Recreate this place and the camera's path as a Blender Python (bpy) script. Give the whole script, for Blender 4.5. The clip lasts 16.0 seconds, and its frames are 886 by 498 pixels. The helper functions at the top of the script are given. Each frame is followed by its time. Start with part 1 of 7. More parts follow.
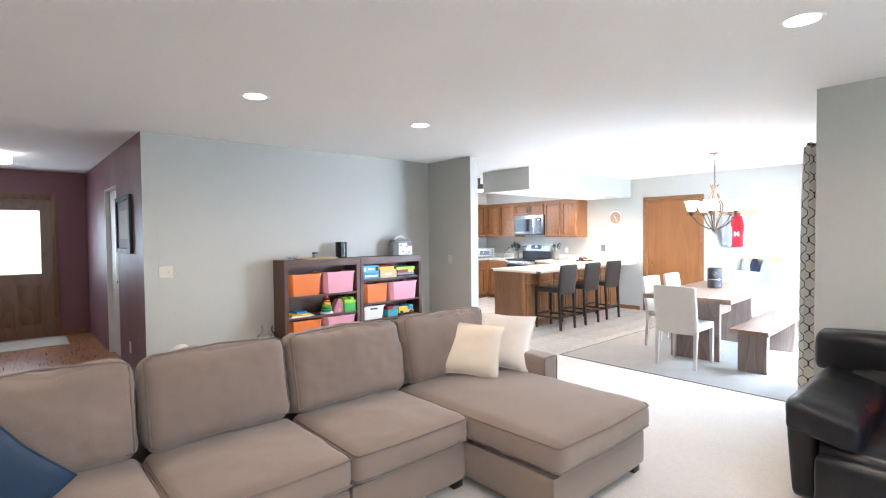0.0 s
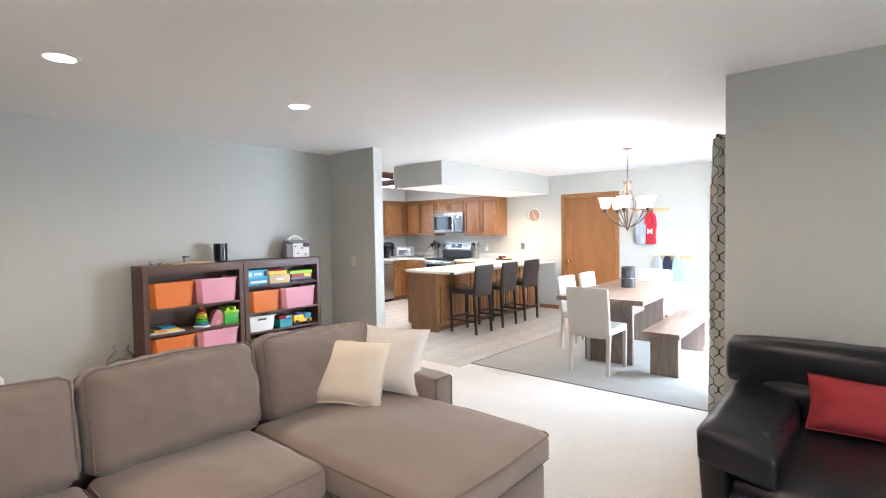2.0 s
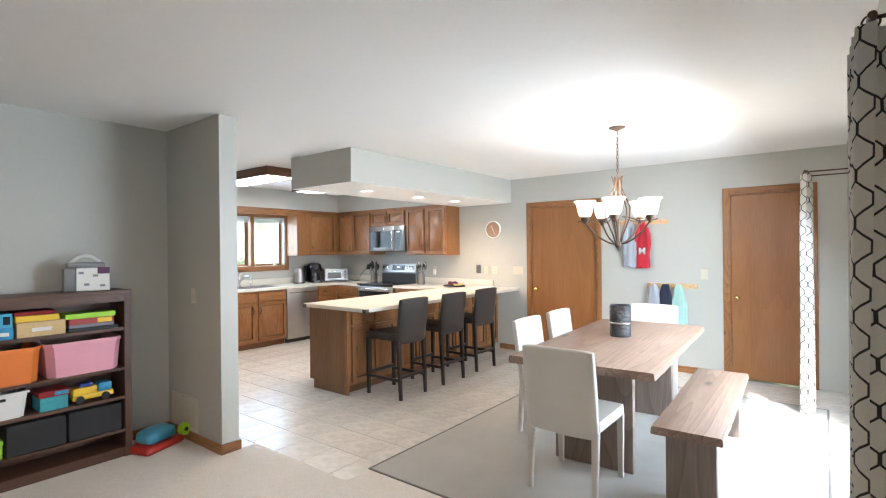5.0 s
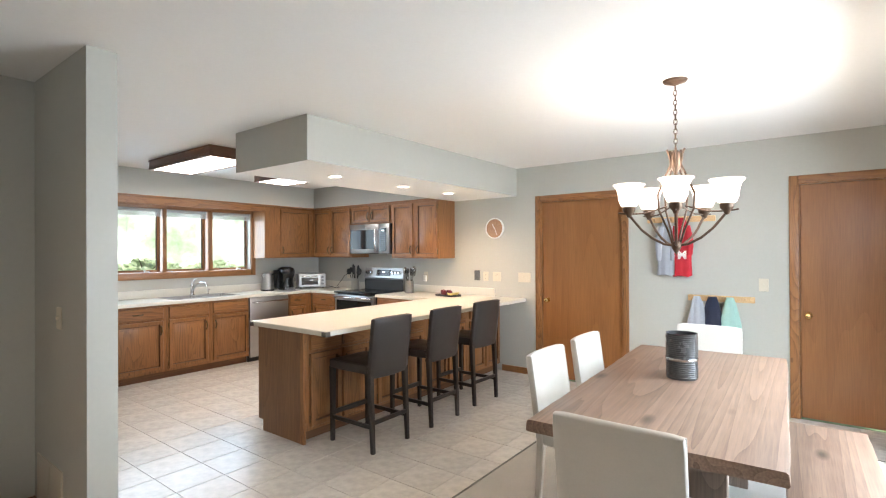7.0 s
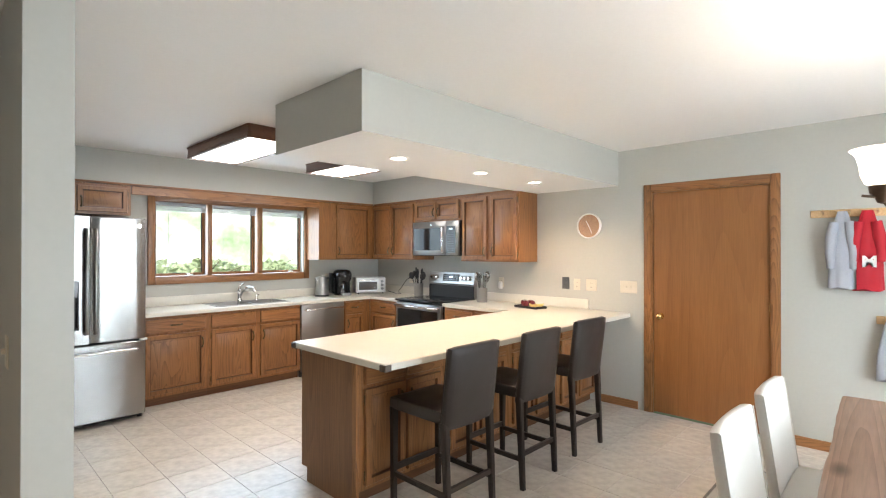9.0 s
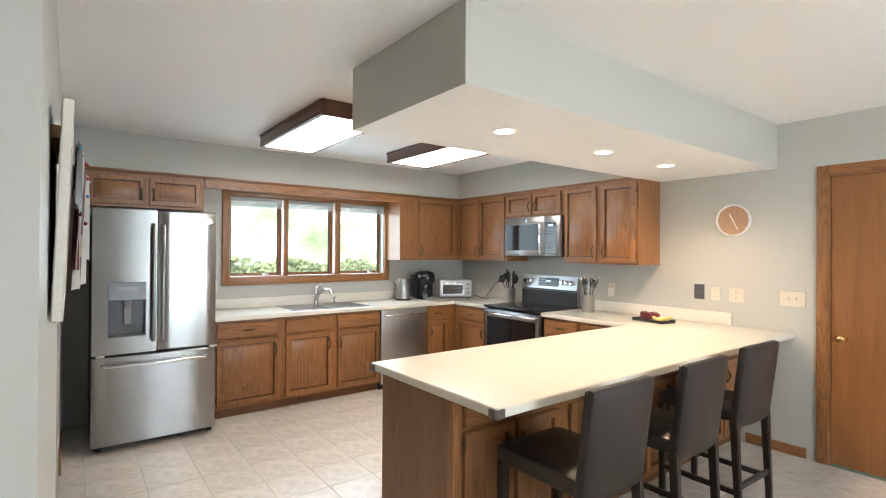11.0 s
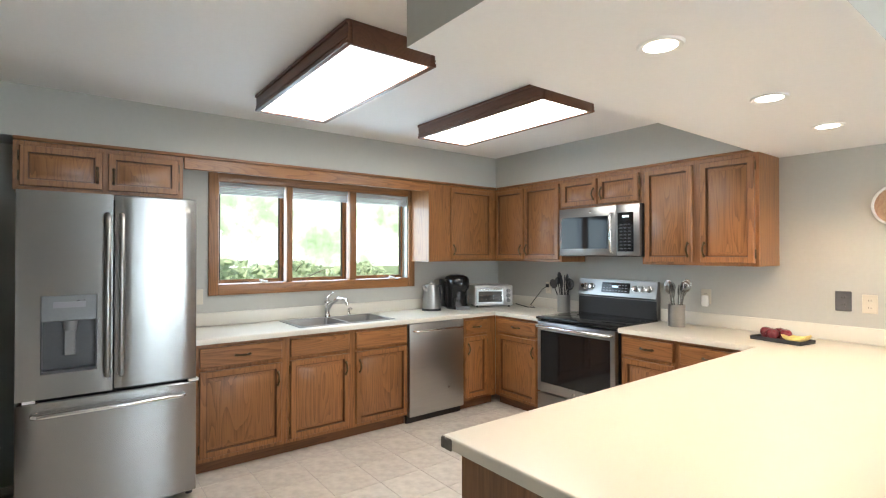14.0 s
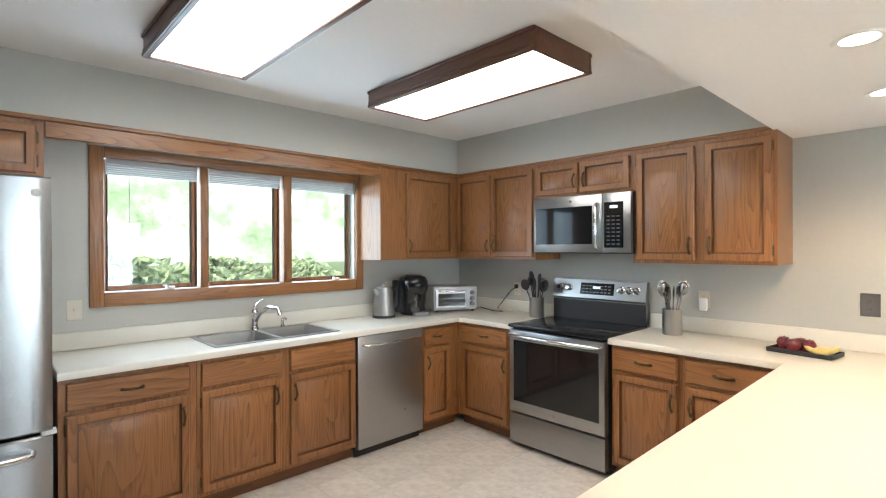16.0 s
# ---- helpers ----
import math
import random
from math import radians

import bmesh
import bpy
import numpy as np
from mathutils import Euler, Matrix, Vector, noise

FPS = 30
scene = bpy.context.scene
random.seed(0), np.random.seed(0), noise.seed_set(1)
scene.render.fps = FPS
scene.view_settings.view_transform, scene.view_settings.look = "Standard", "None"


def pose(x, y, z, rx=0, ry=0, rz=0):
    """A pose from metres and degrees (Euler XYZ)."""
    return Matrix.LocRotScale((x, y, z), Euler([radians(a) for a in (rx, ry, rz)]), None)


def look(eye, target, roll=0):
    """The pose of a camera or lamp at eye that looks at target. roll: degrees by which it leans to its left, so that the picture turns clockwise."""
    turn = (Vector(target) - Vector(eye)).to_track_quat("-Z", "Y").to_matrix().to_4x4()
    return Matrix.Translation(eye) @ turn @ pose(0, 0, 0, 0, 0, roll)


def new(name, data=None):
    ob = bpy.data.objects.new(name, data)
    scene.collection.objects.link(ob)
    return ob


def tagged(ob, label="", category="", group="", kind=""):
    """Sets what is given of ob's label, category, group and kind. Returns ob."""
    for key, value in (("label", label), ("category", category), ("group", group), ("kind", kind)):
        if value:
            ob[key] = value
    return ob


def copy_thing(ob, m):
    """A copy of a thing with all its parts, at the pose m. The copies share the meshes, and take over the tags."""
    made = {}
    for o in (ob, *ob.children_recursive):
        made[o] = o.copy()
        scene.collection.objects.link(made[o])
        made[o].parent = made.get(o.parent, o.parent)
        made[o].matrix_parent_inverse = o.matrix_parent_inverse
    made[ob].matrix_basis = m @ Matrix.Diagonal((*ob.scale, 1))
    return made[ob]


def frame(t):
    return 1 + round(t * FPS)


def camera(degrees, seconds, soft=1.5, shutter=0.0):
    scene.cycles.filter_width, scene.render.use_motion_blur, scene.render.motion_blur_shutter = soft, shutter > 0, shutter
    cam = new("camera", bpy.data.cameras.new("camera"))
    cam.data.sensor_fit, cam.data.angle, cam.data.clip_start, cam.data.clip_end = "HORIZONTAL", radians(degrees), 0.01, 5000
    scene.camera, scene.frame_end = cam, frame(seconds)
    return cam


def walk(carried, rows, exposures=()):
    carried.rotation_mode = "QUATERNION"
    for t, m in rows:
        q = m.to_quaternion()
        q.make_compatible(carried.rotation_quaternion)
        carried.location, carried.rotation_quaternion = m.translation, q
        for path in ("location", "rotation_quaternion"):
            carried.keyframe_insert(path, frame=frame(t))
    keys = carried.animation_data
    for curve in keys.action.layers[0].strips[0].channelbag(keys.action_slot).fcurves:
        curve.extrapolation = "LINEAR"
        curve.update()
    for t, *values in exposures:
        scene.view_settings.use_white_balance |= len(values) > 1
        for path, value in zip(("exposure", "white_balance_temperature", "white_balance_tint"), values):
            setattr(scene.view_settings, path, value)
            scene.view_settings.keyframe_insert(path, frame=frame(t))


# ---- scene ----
cam = camera(83.9, 16.0, soft=1.15)
PATH = [
    (0, (0.244, 0.304, 1.454), (1.576, 1.795, 1.394), -0.6),
    (0.5, (0.288, 0.313, 1.459), (1.692, 1.735, 1.397), -0.7),
    (1, (0.419, 0.35, 1.461), (1.877, 1.718, 1.396), -0.9),
    (1.5, (0.633, 0.396, 1.46), (2.13, 1.72, 1.39), -0.9),
    (2, (0.878, 0.458, 1.466), (2.397, 1.756, 1.393), -0.9),
    (2.5, (1.17, 0.553, 1.48), (2.7, 1.839, 1.412), -0.8),
    (3, (1.505, 0.656, 1.474), (3.045, 1.931, 1.414), -0.8),
    (3.5, (1.867, 0.795, 1.474), (3.418, 2.057, 1.425), -0.7),
    (4, (2.223, 0.977, 1.469), (3.787, 2.223, 1.451), -0.8),
    (6.5, (3.666, 1.832, 1.451), (5.257, 3.044, 1.457), -0.4),
    (7, (3.867, 2.005, 1.457), (5.456, 3.22, 1.466), -0.3),
    (7.5, (4.052, 2.189, 1.455), (5.631, 3.415, 1.465), -0.3),
    (8, (4.24, 2.383, 1.473), (5.792, 3.645, 1.481), -0.2),
    (8.5, (4.397, 2.589, 1.469), (5.892, 3.917, 1.479), -0.1),
    (9, (4.509, 2.791, 1.478), (5.944, 4.185, 1.488), 0.0),
    (9.5, (4.639, 2.965, 1.485), (5.995, 4.436, 1.495), 0.1),
    (10, (4.758, 3.11, 1.476), (6.028, 4.655, 1.49), 0.3),
    (12.5, (4.931, 4.001, 1.468), (6.112, 5.616, 1.48), 0.3),
    (13, (4.989, 4.167, 1.454), (6.16, 5.789, 1.469), 0.2),
    (13.5, (5.084, 4.357, 1.442), (6.268, 5.969, 1.461), 0.1),
    (14, (5.202, 4.509, 1.452), (6.411, 6.101, 1.469), 0.0),
    (14.5, (5.336, 4.652, 1.474), (6.615, 6.19, 1.48), -0.1),
    (15, (5.439, 4.818, 1.458), (6.787, 6.296, 1.461), -0.2),
    (15.5, (5.529, 4.971, 1.464), (6.889, 6.438, 1.459), -0.2),
    (16, (5.583, 5.106, 1.469), (6.955, 6.561, 1.464), -0.2),
]
EXPOSURES = [(0.0, 2.10, 5750, 15), (1.5, 1.92, 5950, 15), (3.5, 1.61, 6050, 14), (7.0, 1.08, 6550, 14), (10.0, 1.08, 6650, 13), (13.0, 1.04, 6600, 12), (16.0, 0.96, 6350, 11)]
walk(cam, [(t, look(eye, target, roll)) for t, eye, target, roll in PATH], EXPOSURES)

# ---------------------------------------------------------------- light
world = bpy.data.worlds.new("world")
scene.world = world
world.use_nodes = True
wn = world.node_tree.nodes
sky = wn.new("ShaderNodeTexSky")
sky.sky_type = "NISHITA"
sky.sun_disc = False
sky.sun_elevation = radians(41)
sky.sun_rotation = radians(232)
wn["Background"].inputs[1].default_value = 0.15
world.node_tree.links.new(sky.outputs[0], wn["Background"].inputs[0])


def lamp(name, kind, m, power, colour=(1, 1, 1), **settings):
    data = bpy.data.lights.new(name, kind)
    data.energy, data.color = power, colour
    for key, value in settings.items():
        if key == "angle":
            data.angle = value
        elif key == "shape":
            data.shape = value
        elif key == "size":
            data.size = value
        elif key == "size_y":
            data.size_y = value
        elif key == "radius":
            data.shadow_soft_size = value
        elif key == "spot":
            data.spot_size, data.spot_blend = value, 0.6
    ob = new(name, data)
    ob.matrix_world = m
    return ob


WARM, COOL = (1.0, 0.86, 0.70), (0.80, 0.92, 1.0)
lamp("sun", "SUN", look((0, 0, 0), (0.9, 0.70, -1.0)), 5.0, (1.0, 0.95, 0.87), angle=radians(0.5))
# daylight in the glazed openings
lamp("sky_slider", "AREA", look((6.92, 1.0, 1.15), (6.92, 2.7, 0.0)), 88, (0.74, 0.89, 1.0), shape="RECTANGLE", size=1.85, size_y=1.95)
lamp("sky_kitchen_window", "AREA", look((6.98, 8.655, 1.61), (6.98, 5.6, 1.61)), 17, (0.62, 0.83, 1.0), shape="RECTANGLE", size=1.7, size_y=0.8)
lamp("sky_living_window", "AREA", look((1.5, -2.9, 1.45), (1.5, 2.0, 1.3)), 17, COOL, shape="RECTANGLE", size=2.6, size_y=1.3)
lamp("sky_entry_door", "AREA", look((0.35, 9.58, 1.4), (0.35, 5.0, 1.0)), 4, COOL, shape="RECTANGLE", size=0.55, size_y=0.9)


# ---------------------------------------------------------------- mesh helpers
def box(bm, x0, y0, z0, x1, y1, z1, bevel=0.0, seg=2):
    """A box added to bm, its edges rounded."""
    m = Matrix.LocRotScale(((x0 + x1) / 2, (y0 + y1) / 2, (z0 + z1) / 2), None, (abs(x1 - x0), abs(y1 - y0), abs(z1 - z0)))
    made = bmesh.ops.create_cube(bm, size=1.0, matrix=m)["verts"]
    if bevel:
        edges = list({e for v in made for e in v.link_edges})
        bmesh.ops.bevel(bm, geom=edges, offset=bevel, segments=seg, profile=0.5, affect="EDGES", clamp_overlap=True)
    return bm


def boxed(*args, **keys):
    return box(bmesh.new(), *args, **keys)


def cyl(bm, x, y, z0, z1, r0, r1=None, seg=20, axis="z"):
    """An upright cone or cylinder, or one along x or y."""
    r1 = r0 if r1 is None else r1
    m = {"z": Matrix.Translation((x, y, (z0 + z1) / 2)),
         "y": Matrix.Translation((x, (z0 + z1) / 2, y)) @ pose(0, 0, 0, -90),
         "x": Matrix.Translation(((z0 + z1) / 2, x, y)) @ pose(0, 0, 0, 0, 90)}[axis]
    bmesh.ops.create_cone(bm, cap_ends=True, segments=seg, radius1=r0, radius2=r1, depth=z1 - z0, matrix=m)
    return bm


def lathe(bm, rings, seg=24, x=0, y=0):
    """A turned shape: rings of (radius, z), from one end to the other."""
    loops = []
    for r, z in rings:
        loops.append([bm.verts.new((x + r * math.cos(2 * math.pi * i / seg), y + r * math.sin(2 * math.pi * i / seg), z)) for i in range(seg)])
    for a, b in zip(loops, loops[1:]):
        for i in range(seg):
            bm.faces.new((a[i], a[(i + 1) % seg], b[(i + 1) % seg], b[i]))
    return bm


def tube(bm, points, r, seg=8, closed_ends=True):
    """A rod swept along points."""
    pts = [Vector(p) for p in points]
    loops = []
    side = None
    for i, p in enumerate(pts):
        d = (pts[min(i + 1, len(pts) - 1)] - pts[max(i - 1, 0)]).normalized()
        if side is None:
            side = d.orthogonal().normalized()
        side = (side - d * side.dot(d)).normalized()
        up = d.cross(side)
        rr = r[i] if isinstance(r, (list, tuple)) else r
        loops.append([bm.verts.new(p + rr * (math.cos(2 * math.pi * k / seg) * side + math.sin(2 * math.pi * k / seg) * up)) for k in range(seg)])
    for a, b in zip(loops, loops[1:]):
        for k in range(seg):
            bm.faces.new((a[k], a[(k + 1) % seg], b[(k + 1) % seg], b[k]))
    if closed_ends:
        bm.faces.new(loops[0][::-1])
        bm.faces.new(loops[-1])
    return bm


def arc(p0, p1, p2, n=10):
    """Points of a curved rod from p0 by way of p1 to p2."""
    a, b, c = Vector(p0), Vector(p1), Vector(p2)
    return [a * (1 - t) ** 2 + b * 2 * t * (1 - t) + c * t * t for t in (i / n for i in range(n + 1))]


def mesh_of(name, bm, material, smooth=40):
    bmesh.ops.recalc_face_normals(bm, faces=bm.faces)
    data = bpy.data.meshes.new(name)
    bm.to_mesh(data)
    bm.free()
    for m in (material if isinstance(material, (list, tuple)) else [material]):
        data.materials.append(m)
    if smooth:
        data.shade_smooth()
        data.set_sharp_from_angle(angle=radians(smooth))
    return data


def part(name, bm, material, parent, label="", smooth=40):
    ob = new(name, mesh_of(name, bm, material, smooth))
    ob.parent = parent
    return tagged(ob, label)


def thing(name, m, label, category, group=""):
    ob = new(name)
    ob.empty_display_size = 0.1
    ob.matrix_world = m
    return tagged(ob, label, category, group)


def single(name, bm, material, m, label, category, group="", smooth=40):
    ob = new(name, mesh_of(name, bm, material, smooth))
    ob.matrix_world = m
    return tagged(ob, label, category, group)


def structure(name, bm, material, label="", category="", smooth=0):
    return tagged(new(name, mesh_of(name, bm, material, smooth)), label, category, kind="structure")


# ---------------------------------------------------------------- materials
def material(name, colour, rough=0.5, metal=0.0, var=0.08, scale=6.0, fine=80.0, bump=0.0, bump_scale=200.0, stretch=(1, 1, 1), spec=0.5, coat=0.0,
             rough_var=0.08, sheen=0.0, random_value=0.0, trans=0.0, aniso=0.0):
    """Base colour with variation at two scales, uneven gloss and fine relief."""
    mat = bpy.data.materials.new(name)
    mat.use_nodes = True
    nt = mat.node_tree
    n, link = nt.nodes, nt.links.new
    b = n["Principled BSDF"]
    b.inputs["Metallic"].default_value = metal
    b.inputs["Specular IOR Level"].default_value = spec
    b.inputs["Coat Weight"].default_value = coat
    b.inputs["Sheen Weight"].default_value = sheen
    b.inputs["Transmission Weight"].default_value = trans
    if aniso:
        tg = n.new("ShaderNodeTangent")
        tg.direction_type, tg.axis = "RADIAL", "Z"
        b.inputs["Anisotropic"].default_value, b.inputs["Anisotropic Rotation"].default_value = aniso, 0.25
        link(tg.outputs[0], b.inputs["Tangent"])
    co = n.new("ShaderNodeTexCoord")
    mp = n.new("ShaderNodeMapping")
    mp.inputs["Scale"].default_value = stretch
    link(co.outputs["Object"], mp.inputs["Vector"])
    big, small = n.new("ShaderNodeTexNoise"), n.new("ShaderNodeTexNoise")
    big.inputs["Scale"].default_value, big.inputs["Detail"].default_value = scale, 4
    small.inputs["Scale"].default_value, small.inputs["Detail"].default_value = fine, 3
    for t in (big, small):
        link(mp.outputs[0], t.inputs["Vector"])
    mix = n.new("ShaderNodeMath")
    mix.operation = "ADD"
    link(big.outputs[0], mix.inputs[0])
    link(small.outputs[0], mix.inputs[1])
    mr = n.new("ShaderNodeMapRange")
    mr.inputs[1].default_value, mr.inputs[2].default_value = 0.6, 1.4
    mr.inputs[3].default_value, mr.inputs[4].default_value = 1 - var, 1 + var
    link(mix.outputs[0], mr.inputs[0])
    hsv = n.new("ShaderNodeVectorMath")
    hsv.operation = "SCALE"
    hsv.inputs[0].default_value = colour
    if random_value:
        oi, m2 = n.new("ShaderNodeObjectInfo"), n.new("ShaderNodeMapRange")
        m2.inputs[3].default_value, m2.inputs[4].default_value = 1 - random_value, 1 + random_value
        link(oi.outputs["Random"], m2.inputs[0])
        mul = n.new("ShaderNodeMath")
        mul.operation = "MULTIPLY"
        link(mr.outputs[0], mul.inputs[0])
        link(m2.outputs[0], mul.inputs[1])
        link(mul.outputs[0], hsv.inputs["Scale"])
    else:
        link(mr.outputs[0], hsv.inputs["Scale"])
    link(hsv.outputs[0], b.inputs["Base Color"])
    r = n.new("ShaderNodeMapRange")
    r.inputs[1].default_value, r.inputs[2].default_value = 0.3, 0.7
    r.inputs[3].default_value, r.inputs[4].default_value = max(rough - rough_var, 0.02), min(rough + rough_var, 1)
    link(big.outputs[0], r.inputs[0])
    if rough_var:
        link(r.outputs[0], b.inputs["Roughness"])
    else:
        b.inputs["Roughness"].default_value = rough
    if bump:
        t = n.new("ShaderNodeTexNoise")
        t.inputs["Scale"].default_value, t.inputs["Detail"].default_value = bump_scale, 3
        link(mp.outputs[0], t.inputs["Vector"])
        bp = n.new("ShaderNodeBump")
        bp.inputs["Strength"].default_value, bp.inputs["Distance"].default_value = bump, 0.002
        link(t.outputs[0], bp.inputs["Height"])
        link(bp.outputs[0], b.inputs["Normal"])
    return mat


def wood(name, dark, light, axis="z", rough=0.35, ring=9.0, coat=0.25, var=0.1, pores=0.5, knots=False, figure=0.5, lines=0.26):
    """Grained wood, the grain along one axis of the object."""
    mat = bpy.data.materials.new(name)
    mat.use_nodes = True
    nt = mat.node_tree
    n, link = nt.nodes, nt.links.new
    b = n["Principled BSDF"]
    b.inputs["Coat Weight"].default_value, b.inputs["Coat Roughness"].default_value = coat, 0.25
    co, oi = n.new("ShaderNodeTexCoord"), n.new("ShaderNodeObjectInfo")
    off = n.new("ShaderNodeVectorMath")
    off.operation = "SCALE"
    off.inputs[0].default_value = (7.3, 5.1, 3.7)
    link(oi.outputs["Random"], off.inputs["Scale"])
    add = n.new("ShaderNodeVectorMath")
    link(co.outputs["Object"], add.inputs[0])
    link(off.outputs[0], add.inputs[1])

    def mapped(along, across):
        mp = n.new("ShaderNodeMapping")
        mp.inputs["Scale"].default_value = [along if a == axis else across for a in "xyz"]
        link(add.outputs[0], mp.inputs["Vector"])
        return mp.outputs[0]
    # broad figure: contour lines of a slow, drawn-out noise
    slow = n.new("ShaderNodeTexNoise")
    slow.inputs["Scale"].default_value, slow.inputs["Detail"].default_value, slow.inputs["Distortion"].default_value = 1.0, 1.5, 0.25
    link(mapped(figure, ring * 0.42), slow.inputs["Vector"])
    rings = n.new("ShaderNodeMath")
    rings.operation = "MULTIPLY"
    rings.inputs[1].default_value = ring * 2.6
    link(slow.outputs[0], rings.inputs[0])
    saw = n.new("ShaderNodeMath")
    saw.operation = "FRACT"
    link(rings.outputs[0], saw.inputs[0])
    soft_ = n.new("ShaderNodeMath")
    soft_.operation = "POWER"
    soft_.inputs[1].default_value = 0.45
    link(saw.outputs[0], soft_.inputs[0])
    fine = n.new("ShaderNodeTexNoise")
    fine.inputs["Scale"].default_value, fine.inputs["Detail"].default_value = 1.0, 4
    link(mapped(5.0, 120.0), fine.inputs["Vector"])
    broad = n.new("ShaderNodeTexNoise")
    broad.inputs["Scale"].default_value, broad.inputs["Detail"].default_value = 1.0, 2
    link(mapped(0.7, 5.0), broad.inputs["Vector"])
    s0, s1, s2 = n.new("ShaderNodeMath"), n.new("ShaderNodeMath"), n.new("ShaderNodeMath")
    s0.operation, s1.operation, s2.operation = "MULTIPLY", "MULTIPLY_ADD", "MULTIPLY_ADD"
    s0.inputs[1].default_value = 0.30
    link(broad.outputs[0], s0.inputs[0])
    s1.inputs[1].default_value = lines
    link(soft_.outputs[0], s1.inputs[0])
    link(s0.outputs[0], s1.inputs[2])
    s2.inputs[1].default_value = pores
    link(fine.outputs[0], s2.inputs[0])
    link(s1.outputs[0], s2.inputs[2])
    ramp = n.new("ShaderNodeValToRGB")
    ramp.color_ramp.elements[0].position, ramp.color_ramp.elements[1].position = (0.40, 0.80) if pores > 0.8 else (0.25, 0.45 + 0.5 * pores)
    ramp.color_ramp.elements[0].color, ramp.color_ramp.elements[1].color = (*dark, 1), (*light, 1)
    link(s2.outputs[0], ramp.inputs[0])
    colour = ramp.outputs[0]
    if knots:
        vo = n.new("ShaderNodeTexVoronoi")
        vo.inputs["Scale"].default_value = 1.0
        link(mapped(1.8, 4.5), vo.inputs["Vector"])
        kr = n.new("ShaderNodeMapRange")
        kr.inputs[1].default_value, kr.inputs[2].default_value, kr.inputs[3].default_value, kr.inputs[4].default_value = 0.05, 0.17, 1.0, 0.0
        link(vo.outputs["Distance"], kr.inputs[0])
        km = n.new("ShaderNodeMix")
        km.data_type = "RGBA"
        km.inputs[7].default_value = (dark[0] * 0.45, dark[1] * 0.45, dark[2] * 0.45, 1)
        link(kr.outputs[0], km.inputs[0])
        link(colour, km.inputs[6])
        colour = km.outputs[2]
    hsv = n.new("ShaderNodeHueSaturation")
    m2 = n.new("ShaderNodeMapRange")
    m2.inputs[3].default_value, m2.inputs[4].default_value = 1 - var, 1 + var
    link(oi.outputs["Random"], m2.inputs[0])
    link(m2.outputs[0], hsv.inputs["Value"])
    link(colour, hsv.inputs["Color"])
    link(hsv.outputs[0], b.inputs["Base Color"])
    rr = n.new("ShaderNodeMapRange")
    rr.inputs[3].default_value, rr.inputs[4].default_value = rough - 0.08, rough + 0.12
    link(fine.outputs[0], rr.inputs[0])
    link(rr.outputs[0], b.inputs["Roughness"])
    bp = n.new("ShaderNodeBump")
    bp.inputs["Strength"].default_value, bp.inputs["Distance"].default_value = 0.25, 0.001
    link(fine.outputs[0], bp.inputs["Height"])
    link(bp.outputs[0], b.inputs["Normal"])
    return mat


def glow(name, colour, strength):
    mat = bpy.data.materials.new(name)
    mat.use_nodes = True
    b = mat.node_tree.nodes["Principled BSDF"]
    b.inputs["Base Color"].default_value = (0.8, 0.8, 0.8, 1)
    b.inputs["Emission Color"].default_value = (*colour, 1)
    b.inputs["Emission Strength"].default_value = strength
    return mat


def glass(name, colour=(1, 1, 1), rough=0.0):
    mat = bpy.data.materials.new(name)
    mat.use_nodes = True
    b = mat.node_tree.nodes["Principled BSDF"]
    b.inputs["Base Color"].default_value = (*colour, 1)
    b.inputs["Transmission Weight"].default_value = 1.0
    b.inputs["Roughness"].default_value = rough
    b.inputs["IOR"].default_value = 1.45
    return mat


M_WALL = material("sage_wall_paint", (0.450, 0.444, 0.402), 0.55, var=0.025, scale=1.2, fine=40, bump=0.12, bump_scale=260)
M_PURPLE = material("plum_wall_paint", (0.20, 0.088, 0.10), 0.5, var=0.12, scale=2.0, fine=30, bump=0.12, bump_scale=260)
M_CEIL = material("ceiling_paint", (0.82, 0.81, 0.79), 0.8, var=0.02, scale=1.0, fine=60, bump=0.25, bump_scale=120)
M_TILE = material("cream_floor_tile", (0.60, 0.565, 0.51), 0.25, spec=0.65, var=0.20, scale=4, fine=19, random_value=0.025, rough_var=0.0)
M_GROUT = material("grey_grout", (0.46, 0.44, 0.405), 0.85, var=0.1, bump=0.3)
M_CARPET = material("cream_carpet", (0.66, 0.62, 0.565), 0.95, var=0.14, scale=1.6, fine=130, bump=1.0, bump_scale=420, sheen=0.2, stretch=(1.0, 0.45, 1.0))
M_RUG = material("grey_woven_rug", (0.41, 0.405, 0.38), 0.95, var=0.12, scale=4, fine=300, bump=0.8, bump_scale=500)
M_RUGEDGE = material("dark_rug_binding", (0.16, 0.155, 0.145), 0.9, var=0.1)
M_ENTRY = wood("orange_wood_floor", (0.22, 0.085, 0.028), (0.42, 0.18, 0.06), "y", 0.28, coat=0.4)
M_OAK = wood("oak_upright", (0.080, 0.029, 0.0095), (0.300, 0.130, 0.045), "z", 0.36, ring=12, coat=0.15, pores=0.6, lines=0.34, figure=0.45)
M_OAKX = wood("oak_level", (0.080, 0.029, 0.0095), (0.300, 0.130, 0.045), "x", 0.36, ring=12, coat=0.15, pores=0.6, lines=0.34, figure=0.45)
M_OAKY = wood("oak_crosswise", (0.080, 0.029, 0.0095), (0.300, 0.130, 0.045), "y", 0.36, ring=12, coat=0.15, pores=0.6, lines=0.34, figure=0.45)
